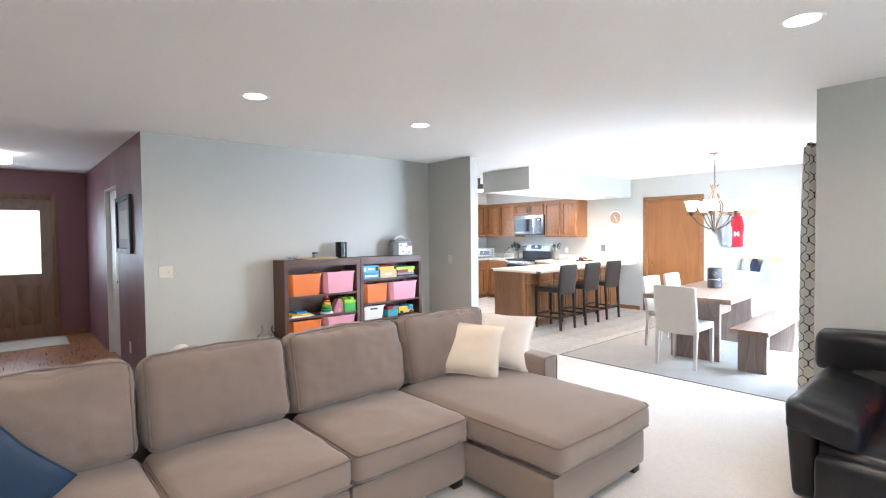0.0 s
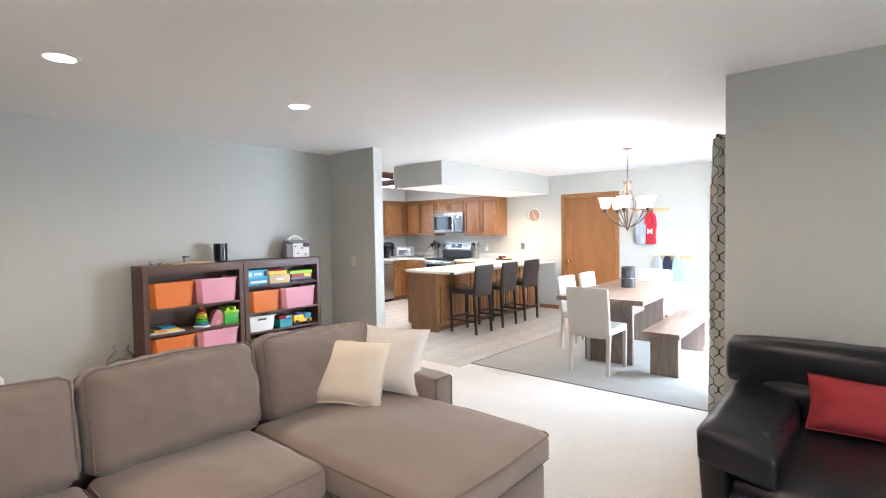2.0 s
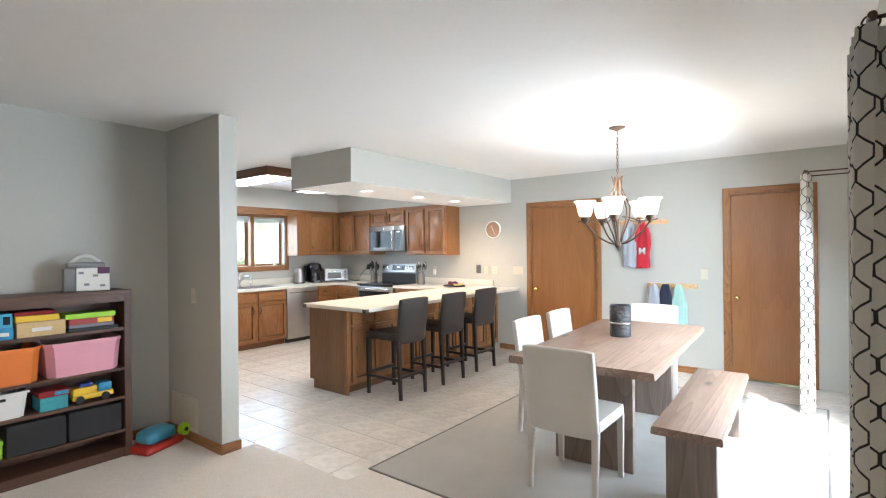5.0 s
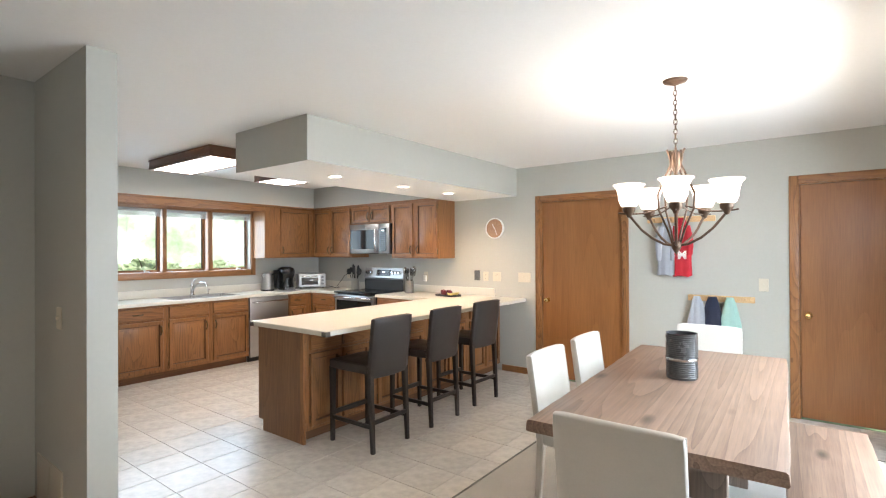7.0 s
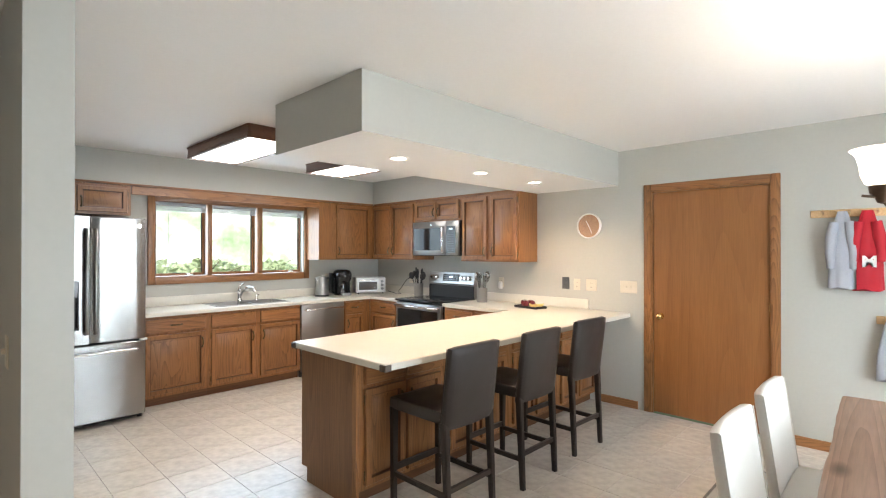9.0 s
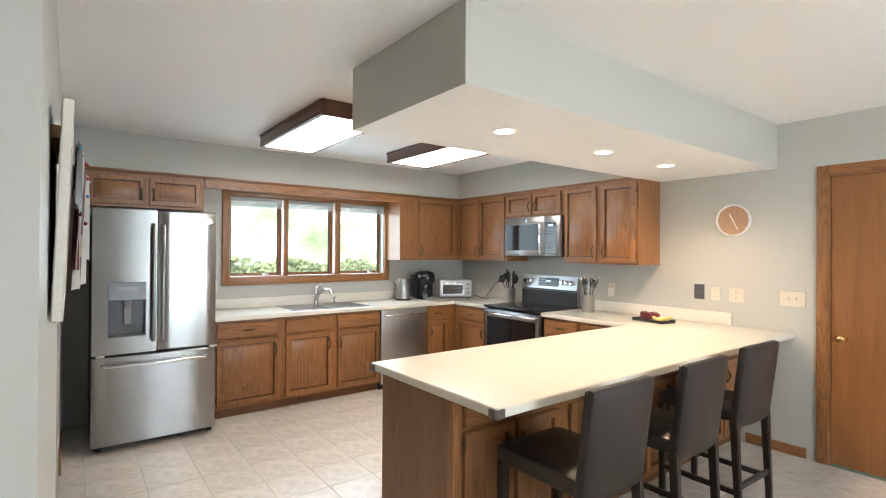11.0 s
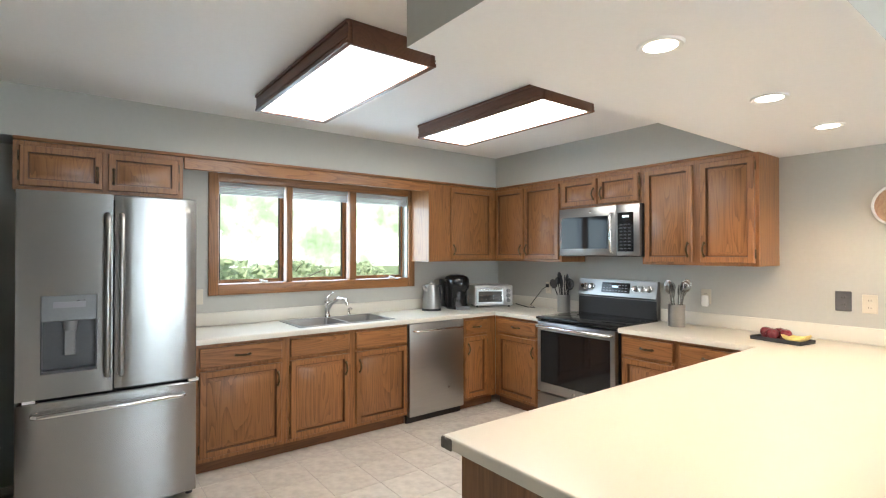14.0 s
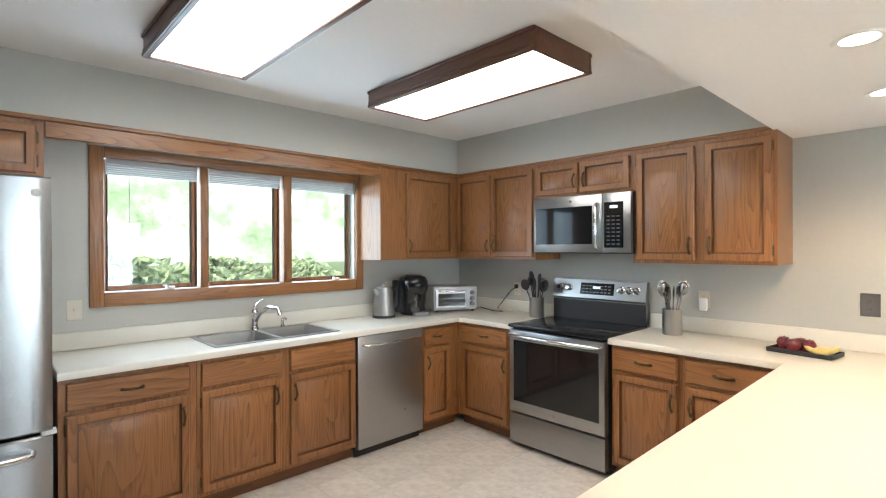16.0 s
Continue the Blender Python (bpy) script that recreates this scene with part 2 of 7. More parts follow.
M_OAKGROOVE = wood("dark_oak_groove", (0.055, 0.021, 0.008), (0.155, 0.063, 0.022), "z", 0.45, ring=12, coat=0.1, pores=0.6)
M_OAKDOOR = wood("oak_veneer_door", (0.205, 0.078, 0.022), (0.325, 0.135, 0.042), "z", 0.40, ring=5, var=0.03, pores=0.4, figure=0.18, lines=0.10)
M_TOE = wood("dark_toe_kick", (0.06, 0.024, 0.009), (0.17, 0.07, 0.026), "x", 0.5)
M_COUNTER = material("cream_laminate", (0.65, 0.615, 0.535), 0.28, var=0.02, scale=4, fine=200, rough_var=0.0)
M_STEEL = material("brushed_steel", (0.335, 0.332, 0.326), 0.24, 1.0, var=0.05, scale=1.5, fine=60, bump=0.45, bump_scale=9, stretch=(1, 1, 0.03), rough_var=0.0, aniso=0.85)
M_STEELX = material("brushed_steel_level", (0.37, 0.365, 0.355), 0.31, 1.0, var=0.05, scale=1.5, fine=60, bump=0.05, bump_scale=60, stretch=(0.04, 0.04, 1), rough_var=0.05)
M_SATIN = material("satin_steel", (0.43, 0.42, 0.405), 0.36, 1.0, var=0.04, scale=1.5, fine=60, bump=0.1, bump_scale=40, stretch=(0.05, 1, 1), rough_var=0.04)
M_CHROME = material("chrome", (0.80, 0.80, 0.80), 0.08, 1.0, var=0.02, rough_var=0.03)
M_BLACK = material("black_gloss", (0.012, 0.012, 0.013), 0.12, var=0.1, rough_var=0.04)
M_BLACKM = material("black_matt", (0.02, 0.02, 0.021), 0.5, var=0.15)
M_GREYP = material("grey_plastic", (0.22, 0.22, 0.225), 0.4, var=0.06)
M_BRASS = material("antique_brass", (0.13, 0.095, 0.055), 0.35, 1.0, var=0.2, scale=60)
M_GOLD = material("polished_brass", (0.75, 0.52, 0.22), 0.18, 1.0, var=0.05)
M_BRONZE = material("brown_bronze", (0.10, 0.065, 0.045), 0.38, 0.8, var=0.25, scale=30, fine=90)
M_WHITE = material("white_paint", (0.78, 0.77, 0.74), 0.4, var=0.03)
M_IVORY = material("ivory_plastic", (0.60, 0.545, 0.44), 0.35, var=0.03)
M_SOFA = material("taupe_fabric", (0.235, 0.176, 0.140), 0.9, var=0.14, scale=4, fine=240, bump=0.6, bump_scale=520, sheen=0.3)
M_PIPE = material("taupe_piping", (0.20, 0.152, 0.125), 0.9, var=0.1)
M_LEATHER = material("black_leather", (0.008, 0.008, 0.010), 0.34, spec=0.36, var=0.3, scale=6, fine=60, bump=0.6, bump_scale=46, rough_var=0.07)
M_CREAM = material("cream_cushion_cloth", (0.72, 0.61, 0.48), 0.9, var=0.05, fine=220, bump=0.5, bump_scale=420)
M_WHITECL = material("white_cushion_cloth", (0.76, 0.69, 0.62), 0.9, var=0.05, fine=220, bump=0.5, bump_scale=420)
M_BLUE = material("blue_cushion_cloth", (0.024, 0.048, 0.092), 0.9, var=0.1, fine=220, bump=0.5, bump_scale=420)
M_RED = material("red_cushion_cloth", (0.29, 0.020, 0.024), 0.9, var=0.1, fine=220, bump=0.5, bump_scale=420)
M_WALNUT = wood("dark_shelf_wood", (0.040, 0.017, 0.010), (0.115, 0.052, 0.030), "x", 0.45, coat=0.1)
M_WALNUTZ = wood("dark_shelf_wood_upright", (0.040, 0.017, 0.010), (0.115, 0.052, 0.030), "z", 0.45, coat=0.1)
M_TABLE = wood("greyed_acacia", (0.095, 0.055, 0.038), (0.31, 0.205, 0.150), "x", 0.42, ring=8, coat=0.05, knots=True, figure=0.11, lines=0.22)
M_TABLEZ = wood("greyed_acacia_upright", (0.12, 0.09, 0.075), (0.26, 0.20, 0.165), "z", 0.5, ring=6, coat=0.0)
M_CHAIR = material("off_white_leather", (0.56, 0.53, 0.48), 0.42, var=0.03, fine=120, bump=0.15, bump_scale=240)
M_STOOL = material("dark_brown_leather", (0.024, 0.018, 0.016), 0.42, var=0.12, fine=120, bump=0.2, bump_scale=240)
M_STOOLW = material("espresso_wood", (0.022, 0.015, 0.012), 0.35, var=0.2, stretch=(20, 20, 1))
M_GLASS = glass("clear_glass")
M_DARKGLASS = material("oven_glass", (0.012, 0.012, 0.013), 0.06, var=0.1, rough_var=0.02)
M_LIGHT = glow("lit_diffuser", (1.0, 0.97, 0.92), 5.4)
M_DOWN = glow("lit_bulb", (1.0, 0.90, 0.76), 6.0)
M_SHADE = glow("lit_frosted_shade", (1.0, 0.86, 0.68), 1.3)
M_ORANGE = material("orange_plastic", (0.72, 0.19, 0.035), 0.42, var=0.05)
M_PINK = material("pink_plastic", (0.72, 0.33, 0.40), 0.42, var=0.05)
M_GREEN = material("green_plastic", (0.05, 0.42, 0.04), 0.4, var=0.05)
M_LIME = material("lime_plastic", (0.32, 0.62, 0.03), 0.4, var=0.05)
M_YELLOW = material("yellow_plastic", (0.80, 0.52, 0.03), 0.4, var=0.05)
M_TEAL = material("blue_printed_card", (0.03, 0.28, 0.50), 0.45, var=0.3, scale=30)
M_PAPER = material("white_paper", (0.74, 0.72, 0.68), 0.8, var=0.05)
M_GREYCL = material("grey_sweatshirt", (0.36, 0.38, 0.42), 0.95, var=0.12, fine=200, bump=0.5)
M_MINT = material("mint_cloth", (0.33, 0.52, 0.47), 0.95, var=0.1, fine=200, bump=0.5)
M_NAVY = material("navy_cloth", (0.018, 0.022, 0.045), 0.95, var=0.1, fine=200, bump=0.5)
M_CLOCKW = wood("clock_face_wood", (0.24, 0.135, 0.08), (0.40, 0.245, 0.15), "y", 0.5, coat=0.0)
M_PINE = wood("pine", (0.50, 0.30, 0.13), (0.66, 0.44, 0.23), "y", 0.5, coat=0.05)

# ---------------------------------------------------------------- structure
CEIL, WEST, SOUTH = 2.44, -2.5, -3.0
EASTX, NORTHY, LIVY, HALLX, ENTRYY = 9.10, 8.60, 5.58, 1.22, 9.60
KWX, LEX, DINY = 4.82, 4.515, 1.147


def wall_along_x(name, x0, x1, y0, y1, holes, mat, label):
    """A wall from x0 to x1 with holes of (x0, x1, z0, z1)."""
    bm = bmesh.new()
    at = x0
    for a, b, z0, z1 in sorted(holes):
        box(bm, at, y0, 0, a, y1, CEIL)
        if z0 > 0:
            box(bm, a, y0, 0, b, y1, z0)
        box(bm, a, y0, z1, b, y1, CEIL)
        at = b
    box(bm, at, y0, 0, x1, y1, CEIL)
    return structure(name, bm, mat, label, "wall")


def wall_along_y(name, y0, y1, x0, x1, holes, mat, label):
    bm = bmesh.new()
    at = y0
    for a, b, z0, z1 in sorted(holes):
        box(bm, x0, at, 0, x1, a, CEIL)
        if z0 > 0:
            box(bm, x0, a, 0, x1, b, z0)
        box(bm, x0, a, z1, x1, b, CEIL)
        at = b
    box(bm, x0, at, 0, x1, y1, CEIL)
    return structure(name, bm, mat, label, "wall")


SAGE = "pale sage green painted wall"
wall_along_y("wall_east", DINY - 0.12, NORTHY, EASTX, EASTX + 0.12, [(3.64, 4.58, 0, 2.03), (1.44, 2.155, 0, 2.03)], M_WALL, SAGE)
wall_along_x("wall_north", 4.69, EASTX + 0.12, NORTHY, NORTHY + 0.14, [(6.11, 7.86, 1.20, 2.02)], M_WALL, SAGE)
wall_along_y("wall_kitchen_west", 4.745, NORTHY, 4.69, KWX, [(6.62, 7.50, 0, 2.10)], M_WALL, SAGE)
wall_along_x("wall_living_north", HALLX + 0.12, 4.69, LIVY, LIVY + 0.12, [], M_WALL, SAGE)
hall = wall_along_y("wall_hall", LIVY + 0.002, ENTRYY, HALLX, HALLX + 0.12, [(6.95, 7.78, 0, 2.05)], [M_PURPLE, M_WALL], "plum painted hall wall with a sage end")
for f in hall.data.polygons:
    if f.normal.y < -0.9 and f.center.y < LIVY + 0.1:
        f.material_index = 1
wall_along_x("wall_entry", WEST, 4.69, ENTRYY, ENTRYY + 0.12, [(-0.12, 0.80, 0, 2.03)], M_PURPLE, "plum painted entry wall")
wall_along_y("wall_west", SOUTH, ENTRYY, WEST - 0.12, WEST, [], M_WALL, SAGE)
wall_along_x("wall_south", WEST, LEX + 0.12, SOUTH - 0.12, SOUTH, [(0.1, 2.9, 0.75, 2.1)], M_WALL, SAGE)
wall_along_y("wall_living_east", SOUTH, DINY, LEX, LEX + 0.12, [], M_WALL, SAGE)
wall_along_x("wall_dining_south", LEX + 0.12, EASTX + 0.12, DINY - 0.12, DINY, [(6.0, 7.9, 0.0, 2.05)], M_WALL, SAGE)
bm = boxed(WEST - 0.12, SOUTH - 0.12, CEIL, LEX + 0.12, ENTRYY + 0.12, CEIL + 0.1)
box(bm, LEX + 0.12, DINY - 0.12, CEIL, EASTX + 0.12, ENTRYY + 0.12, CEIL + 0.1)
# unseen slab, added to keep the sun patch short on the dining floor
structure("unseen_sun_eave", boxed(LEX + 0.12, DINY - 0.95, CEIL + 0.002, EASTX + 0.12, DINY - 0.12, CEIL + 0.1), M_CEIL, "unseen white eave added to trim the sun at the patio door", "eave")
structure("ceiling", bm, M_CEIL, "white painted ceiling", "ceiling")
bh = structure("wall_bulkhead_peninsula", boxed(6.06, 4.89, 2.11, EASTX, 5.83, CEIL), [M_WALL, M_CEIL], "dropped soffit over the peninsula", "soffit")
# the underside gets the lighter ceiling colour, the sides the wall colour
for f in bh.data.polygons:
    if f.normal.z < -0.9:
        f.material_index = 1
bm = boxed(KWX, 8.275, 2.135, EASTX, NORTHY, CEIL)
box(bm, 8.755, 5.83, 2.135, EASTX, 8.275, CEIL)
structure("wall_bulkhead_cabinets", bm, M_WALL, "painted bulkhead above the wall cabinets", "soffit")
bm = boxed(WEST, SOUTH, -0.1, 4.95, 4.745, 0.004)
box(bm, 4.95, DINY, -0.1, 5.158, 3.732, 0.004)
box(bm, WEST, 4.745, -0.1, 4.69, LIVY, 0.004)
structure("floor_carpet", bm, M_CARPET, "cream wall-to-wall carpet", "carpet")
structure("floor_entry", boxed(WEST, LIVY, -0.1, 4.69, ENTRYY, 0.0), M_ENTRY, "polished orange wooden floor", "floor")

# ---------------------------------------------------------------- trim, doors, windows
def strip(name, x0, y0, x1, y1, h=0.075, t=0.014):
    """A wooden baseboard along a wall; t is laid to the side given by the box."""
    structure(name, boxed(x0, y0, 0.0, x1, y1, h, bevel=0.004, seg=1), M_OAKX if abs(x1 - x0) > abs(y1 - y0) else M_OAKY, "oak baseboard", "baseboard", 40)


strip("baseboard", EASTX - 0.014, 4.70, EASTX, 5.10)
strip("baseboard", EASTX - 0.014, 2.25, EASTX, 3.57)
strip("baseboard", 4.676, 4.745, 4.69, LIVY)
strip("baseboard", 4.676, 4.731, KWX + 0.014, 4.745)
strip("baseboard", KWX, 4.745, KWX + 0.014, 6.62)
strip("baseboard", KWX, 7.50, KWX + 0.014, 8.27)
strip("baseboard", HALLX + 0.12, LIVY - 0.014, 4.676, LIVY)
strip("baseboard", LEX - 0.014, SOUTH, LEX, DINY)
strip("baseboard", LEX - 0.014, DINY, 5.08, DINY + 0.014)
strip("baseboard", 0.88, ENTRYY - 0.014, HALLX, ENTRYY)
strip("baseboard", HALLX - 0.014, LIVY + 0.02, HALLX, 6.95)


def knob(bm_parent, x, y, z):
    bm = bmesh.new()
    lathe(bm, [(0.0, 0.062), (0.016, 0.060), (0.026, 0.050), (0.027, 0.040), (0.018, 0.028), (0.011, 0.022), (0.011, 0.008), (0.029, 0.007), (0.030, 0.0)], 20)
    bm.transform(pose(x, y, z, 0, -90, 0))
    return part("door_knob", bm, M_GOLD, bm_parent, "polished brass knob")


def slab_door(name, y0, y1, top, knob_y, label):
    """A flush oak door in the east wall with its casing."""
    d = thing(name, Matrix.Identity(4), label, "door")
    d["kind"] = "structure"
    slab = part("door_panel", boxed(EASTX + 0.014, y0 + 0.016, 0.012, EASTX + 0.052, y1 - 0.016, top - 0.016, bevel=0.003, seg=1), M_OAKDOOR, d)
    knob(slab, EASTX + 0.014, knob_y, 0.89)
    hy = y0 + 0.012 if knob_y > (y0 + y1) / 2 else y1 - 0.012
    for z in (0.25, 1.02, 1.80):
        part("hinge", cyl(bmesh.new(), EASTX + 0.006, hy, z - 0.045, z + 0.045, 0.006, seg=10), M_GOLD, slab, "brass hinge")
    for n, b in (("casing_side", (y0 - 0.062, 0, y0 + 0.004, top + 0.062)), ("casing_side", (y1 - 0.004, 0, y1 + 0.062, top + 0.062)), ("casing_top", (y0 + 0.004, top - 0.004, y1 - 0.004, top + 0.062))):
        bm = boxed(EASTX - 0.016, b[0], b[1], EASTX, b[2], b[3], bevel=0.005)
        part(n, bm, M_OAKY if n == "casing_top" else M_OAK, d)
    bm = bmesh.new()
    box(bm, EASTX, y0, 0, EASTX + 0.12, y0 + 0.014, top)
    box(bm, EASTX, y1 - 0.014, 0, EASTX + 0.12, y1, top)
    box(bm, EASTX, y0 + 0.014, top - 0.014, EASTX + 0.12, y1 - 0.014, top)
    box(bm, EASTX + 0.06, y0 + 0.014, 0, EASTX + 0.118, y1 - 0.014, top - 0.014)
    part("door_frame", bm, M_OAK, d)
    return d


slab_door("door_1", 3.64, 4.58, 2.03, 4.50, "closed flush oak veneer door with brass knob")
slab_door("door_2", 1.44, 2.155, 2.03, 2.085, "closed flush oak veneer closet door with brass knob")

# front door with a glazed upper half
fd = thing("door_3", pose(-0.12, ENTRYY, 0), "brown panelled front door with a lit glass pane", "door")
fd["kind"] = "structure"
M_FRONT = wood("brown_front_door", (0.11, 0.05, 0.02), (0.21, 0.10, 0.045), "z", 0.4, ring=5)
bm = bmesh.new()
for b in ((0.001, 0.0, 0.17, 2.028), (0.78, 0.0, 0.919, 2.028), (0.17, 0.0, 0.78, 0.18), (0.17, 0.80, 0.78, 0.94), (0.17, 1.86, 0.78, 2.028), (0.42, 0.18, 0.50, 0.80)):
    box(bm, b[0], 0.02, b[1], b[2], 0.06, b[3])
leaf = part("door_leaf", bm, M_FRONT, fd)
for x0, x1 in ((0.17, 0.42), (0.50, 0.78)):
    bm = boxed(x0, 0.028, 0.18, x1, 0.05, 0.80)
    f = min(bm.faces, key=lambda q: q.normal.y)
    bmesh.ops.inset_region(bm, faces=[f], thickness=0.03, depth=0.0)
    bmesh.ops.inset_region(bm, faces=[f], thickness=0.03, depth=0.012)
    part("panel", bm, M_FRONT, leaf)
pane = part("pane", boxed(0.17, 0.036, 0.94, 0.78, 0.042, 1.86), glass("frosted_glass", (0.95, 1, 0.97), 0.25), leaf, "bright frosted glass pane")
pane.visible_shadow = False
for n, b in (("casing_side", (-0.06, 0.0, 0.006, 2.10)), ("casing_side", (0.914, 0.0, 0.98, 2.10)), ("casing_top", (0.006, 2.026, 0.914, 2.10))):
    part(n, boxed(b[0], -0.016, b[1], b[2], 0.0, b[3], bevel=0.005), M_FRONT, fd)

# kitchen window, three casements in an oak frame
kw = thing("window_1", pose(0, NORTHY, 0), "three-part oak framed casement window over the sink", "window")
kw["kind"] = "structure"
WX0, WX1, WZ0, WZ1 = 6.05, 7.94, 1.125, 2.075
for n, b, mt in (("casing_side", (WX0, WZ0, WX0 + 0.072, WZ1), M_OAK), ("casing_side", (WX1 - 0.072, WZ0, WX1, WZ1), M_OAK),
                 ("casing_top", (WX0 + 0.072, WZ1 - 0.065, WX1 - 0.072, WZ1), M_OAKX), ("casing_sill", (WX0 + 0.072, WZ0, WX1 - 0.072, WZ0 + 0.085), M_OAKX)):
    part(n, boxed(b[0], -0.022, b[1], b[2], 0.0, b[3], bevel=0.006), mt, kw)
edges = [(6.122, 6.655), (6.705, 7.235), (7.300, 7.868)]
for i in range(2):
    part("mullion", boxed(edges[i][1], -0.018, WZ0 + 0.085, edges[i + 1][0], 0.136, WZ1 - 0.065, bevel=0.004), M_OAK, kw)
M_BLIND = material("grey_blind", (0.42, 0.43, 0.43), 0.6, var=0.05)
M_SASHLINE = material("dark_gasket", (0.05, 0.04, 0.035), 0.6)
for i, (a, b) in enumerate(edges):
    bm = bmesh.new()
    z0, z1 = WZ0 + 0.085, WZ1 - 0.065
    for q in ((a, z0, a + 0.028, z1), (b - 0.028, z0, b, z1), (a + 0.028, z0, b - 0.028, z0 + 0.03), (a + 0.028, z1 - 0.03, b - 0.028, z1)):
        box(bm, q[0], 0.085, q[1], q[2], 0.130, q[3], bevel=0.004, seg=1)
    sash = part("sash", bm, M_OAK, kw)
    bm = bmesh.new()
    for q in ((a + 0.028, z0 + 0.03, a + 0.034, z1 - 0.03), (b - 0.034, z0 + 0.03, b - 0.028, z1 - 0.03)):
        box(bm, q[0], 0.080, q[1], q[2], 0.105, q[3])
    part("gasket", bm, M_SASHLINE, sash)
    pn = part("pane", boxed(a + 0.03, 0.112, z0 + 0.028, b - 0.03, 0.117, z1 - 0.028), M_GLASS, sash)
    pn.visible_shadow = False
    bm = boxed(a + 0.012, 0.0, z1 - 0.035, b - 0.012, 0.028, z1 - 0.003, bevel=0.004, seg=1)
    for k in range(5):
        box(bm, a + 0.014, 0.003, z1 - 0.048 - 0.012 * k, b - 0.014, 0.025, z1 - 0.040 - 0.012 * k)
    bl = part("blind", bm, M_BLIND, kw, "raised grey slatted blind")
    part("cord", tube(bmesh.new(), [(a + 0.13, 0.0, z1 - 0.05), (a + 0.133, 0.0, z1 - 0.3), (a + 0.13, 0.0, z1 - 0.52)], 0.0022, 6), M_BLIND, bl)
    if i != 1:
        bm = boxed(b - 0.20, -0.004, z0 + 0.002, b - 0.15, 0.03, z0 + 0.02, bevel=0.003, seg=1)
        tube(bm, [(b - 0.175, -0.004, z0 + 0.012), (b - 0.21, -0.02, z0 + 0.03), (b - 0.225, -0.02, z0 + 0.026)], 0.005, 8)
        part("crank_handle", bm, M_WHITE, kw, "white casement crank")
bm = bmesh.new()
for q in ((6.11, 1.20, 6.122, 2.02), (7.868, 1.20, 7.88, 2.02), (6.122, 1.20, 7.868, 1.212), (6.122, 2.008, 7.868, 2.02)):
    box(bm, q[0], 0.0, q[1], q[2], 0.138, q[3])
part("jamb", bm, M_OAK, kw)

# sliding glass door of the dining room
sd = thing("window_2", pose(6.0, DINY - 0.12, 0), "wide white framed sliding glass patio door", "patio door")
sd["kind"] = "structure"
bm = bmesh.new()
for q in ((0, 0, 0.05, 2.05), (1.85, 0, 1.90, 2.05), (0.05, 2.0, 1.85, 2.05), (0.05, 0, 1.85, 0.03)):
    box(bm, q[0], 0.02, q[1], q[2], 0.10, q[3])
part("window_frame", bm, M_WHITE, sd)
for a in (0.05, 0.95):
    bm = bmesh.new()
    for q in ((a, 0.03, a + 0.06, 2.0), (a + 0.84, 0.03, a + 0.90, 2.0), (a + 0.06, 0.03, a + 0.84, 0.12), (a + 0.06, 1.92, a + 0.84, 2.0)):
        box(bm, q[0], 0.045, q[1], q[2], 0.085, q[3])
    s = part("sash", bm, M_WHITE, sd)
    pn = part("pane", boxed(a + 0.06, 0.062, 0.12, a + 0.84, 0.068, 1.92), M_GLASS, s)
    pn.visible_shadow = False
lw = thing("window_3", pose(0.1, SOUTH - 0.12, 0), "white framed living room window", "window")
lw["kind"] = "structure"
bm = bmesh.new()
for q in ((0, 0.75, 0.06, 2.1), (2.74, 0.75, 2.8, 2.1), (1.37, 0.81, 1.43, 2.04), (0.06, 0.75, 2.74, 0.81), (0.06, 2.04, 2.74, 2.1)):
    box(bm, q[0], 0.03, q[1], q[2], 0.09, q[3])
part("window_frame", bm, M_WHITE, lw)
for a, b in ((0.06, 1.37), (1.43, 2.74)):
    pn = part("pane", boxed(a, 0.055, 0.81, b, 0.061, 2.04), M_GLASS, lw)
    pn.visible_shadow = False


# ---------------------------------------------------------------- kitchen cabinets
CT, CTH = 0.895, 0.038


def panel_door(w, h, x=0.0, z=0.0, rail=0.055, thick=0.024, raised=True):
    """A cabinet door with a raised middle, its front towards -y."""
    bm = boxed(x, -thick + 0.005, z, x + w, 0.0, z + h)
    f = min(bm.faces, key=lambda q: q.normal.y)
    steps = [(0.006, 0.005)]
    if raised:
        steps += [(rail - 0.006, 0.0), (0.004, -0.018), (0.010, 0.0), (min(0.034, w * 0.1), 0.015)]
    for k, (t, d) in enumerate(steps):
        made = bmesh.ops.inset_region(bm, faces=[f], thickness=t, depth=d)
        # the groove faces take the second, darker oak
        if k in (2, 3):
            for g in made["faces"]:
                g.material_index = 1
    return bm


def pull(parent, x, z, upright=True, y=-0.024):
    a, b = (0.0, 0.0, 0.045), (0.0, 0.0, -0.045)
    if not upright:
        a, b = (0.045, 0.0, 0.0), (-0.045, 0.0, 0.0)
    bm = tube(bmesh.new(), arc(a, (0, -0.052, 0), b, 8), [0.010, 0.007, 0.006, 0.0075, 0.0085, 0.0075, 0.006, 0.007, 0.010], 8)
    for e in (a, b):
        w = (0.006, 0.011) if upright else (0.011, 0.006)
        box(bm, e[0] - w[0], -0.003, e[2] - w[1], e[0] + w[0], 0.0, e[2] + w[1])
    bm.transform(pose(x, y, z))
    return part("handle", bm, M_BRASS, parent, "antique brass pull")


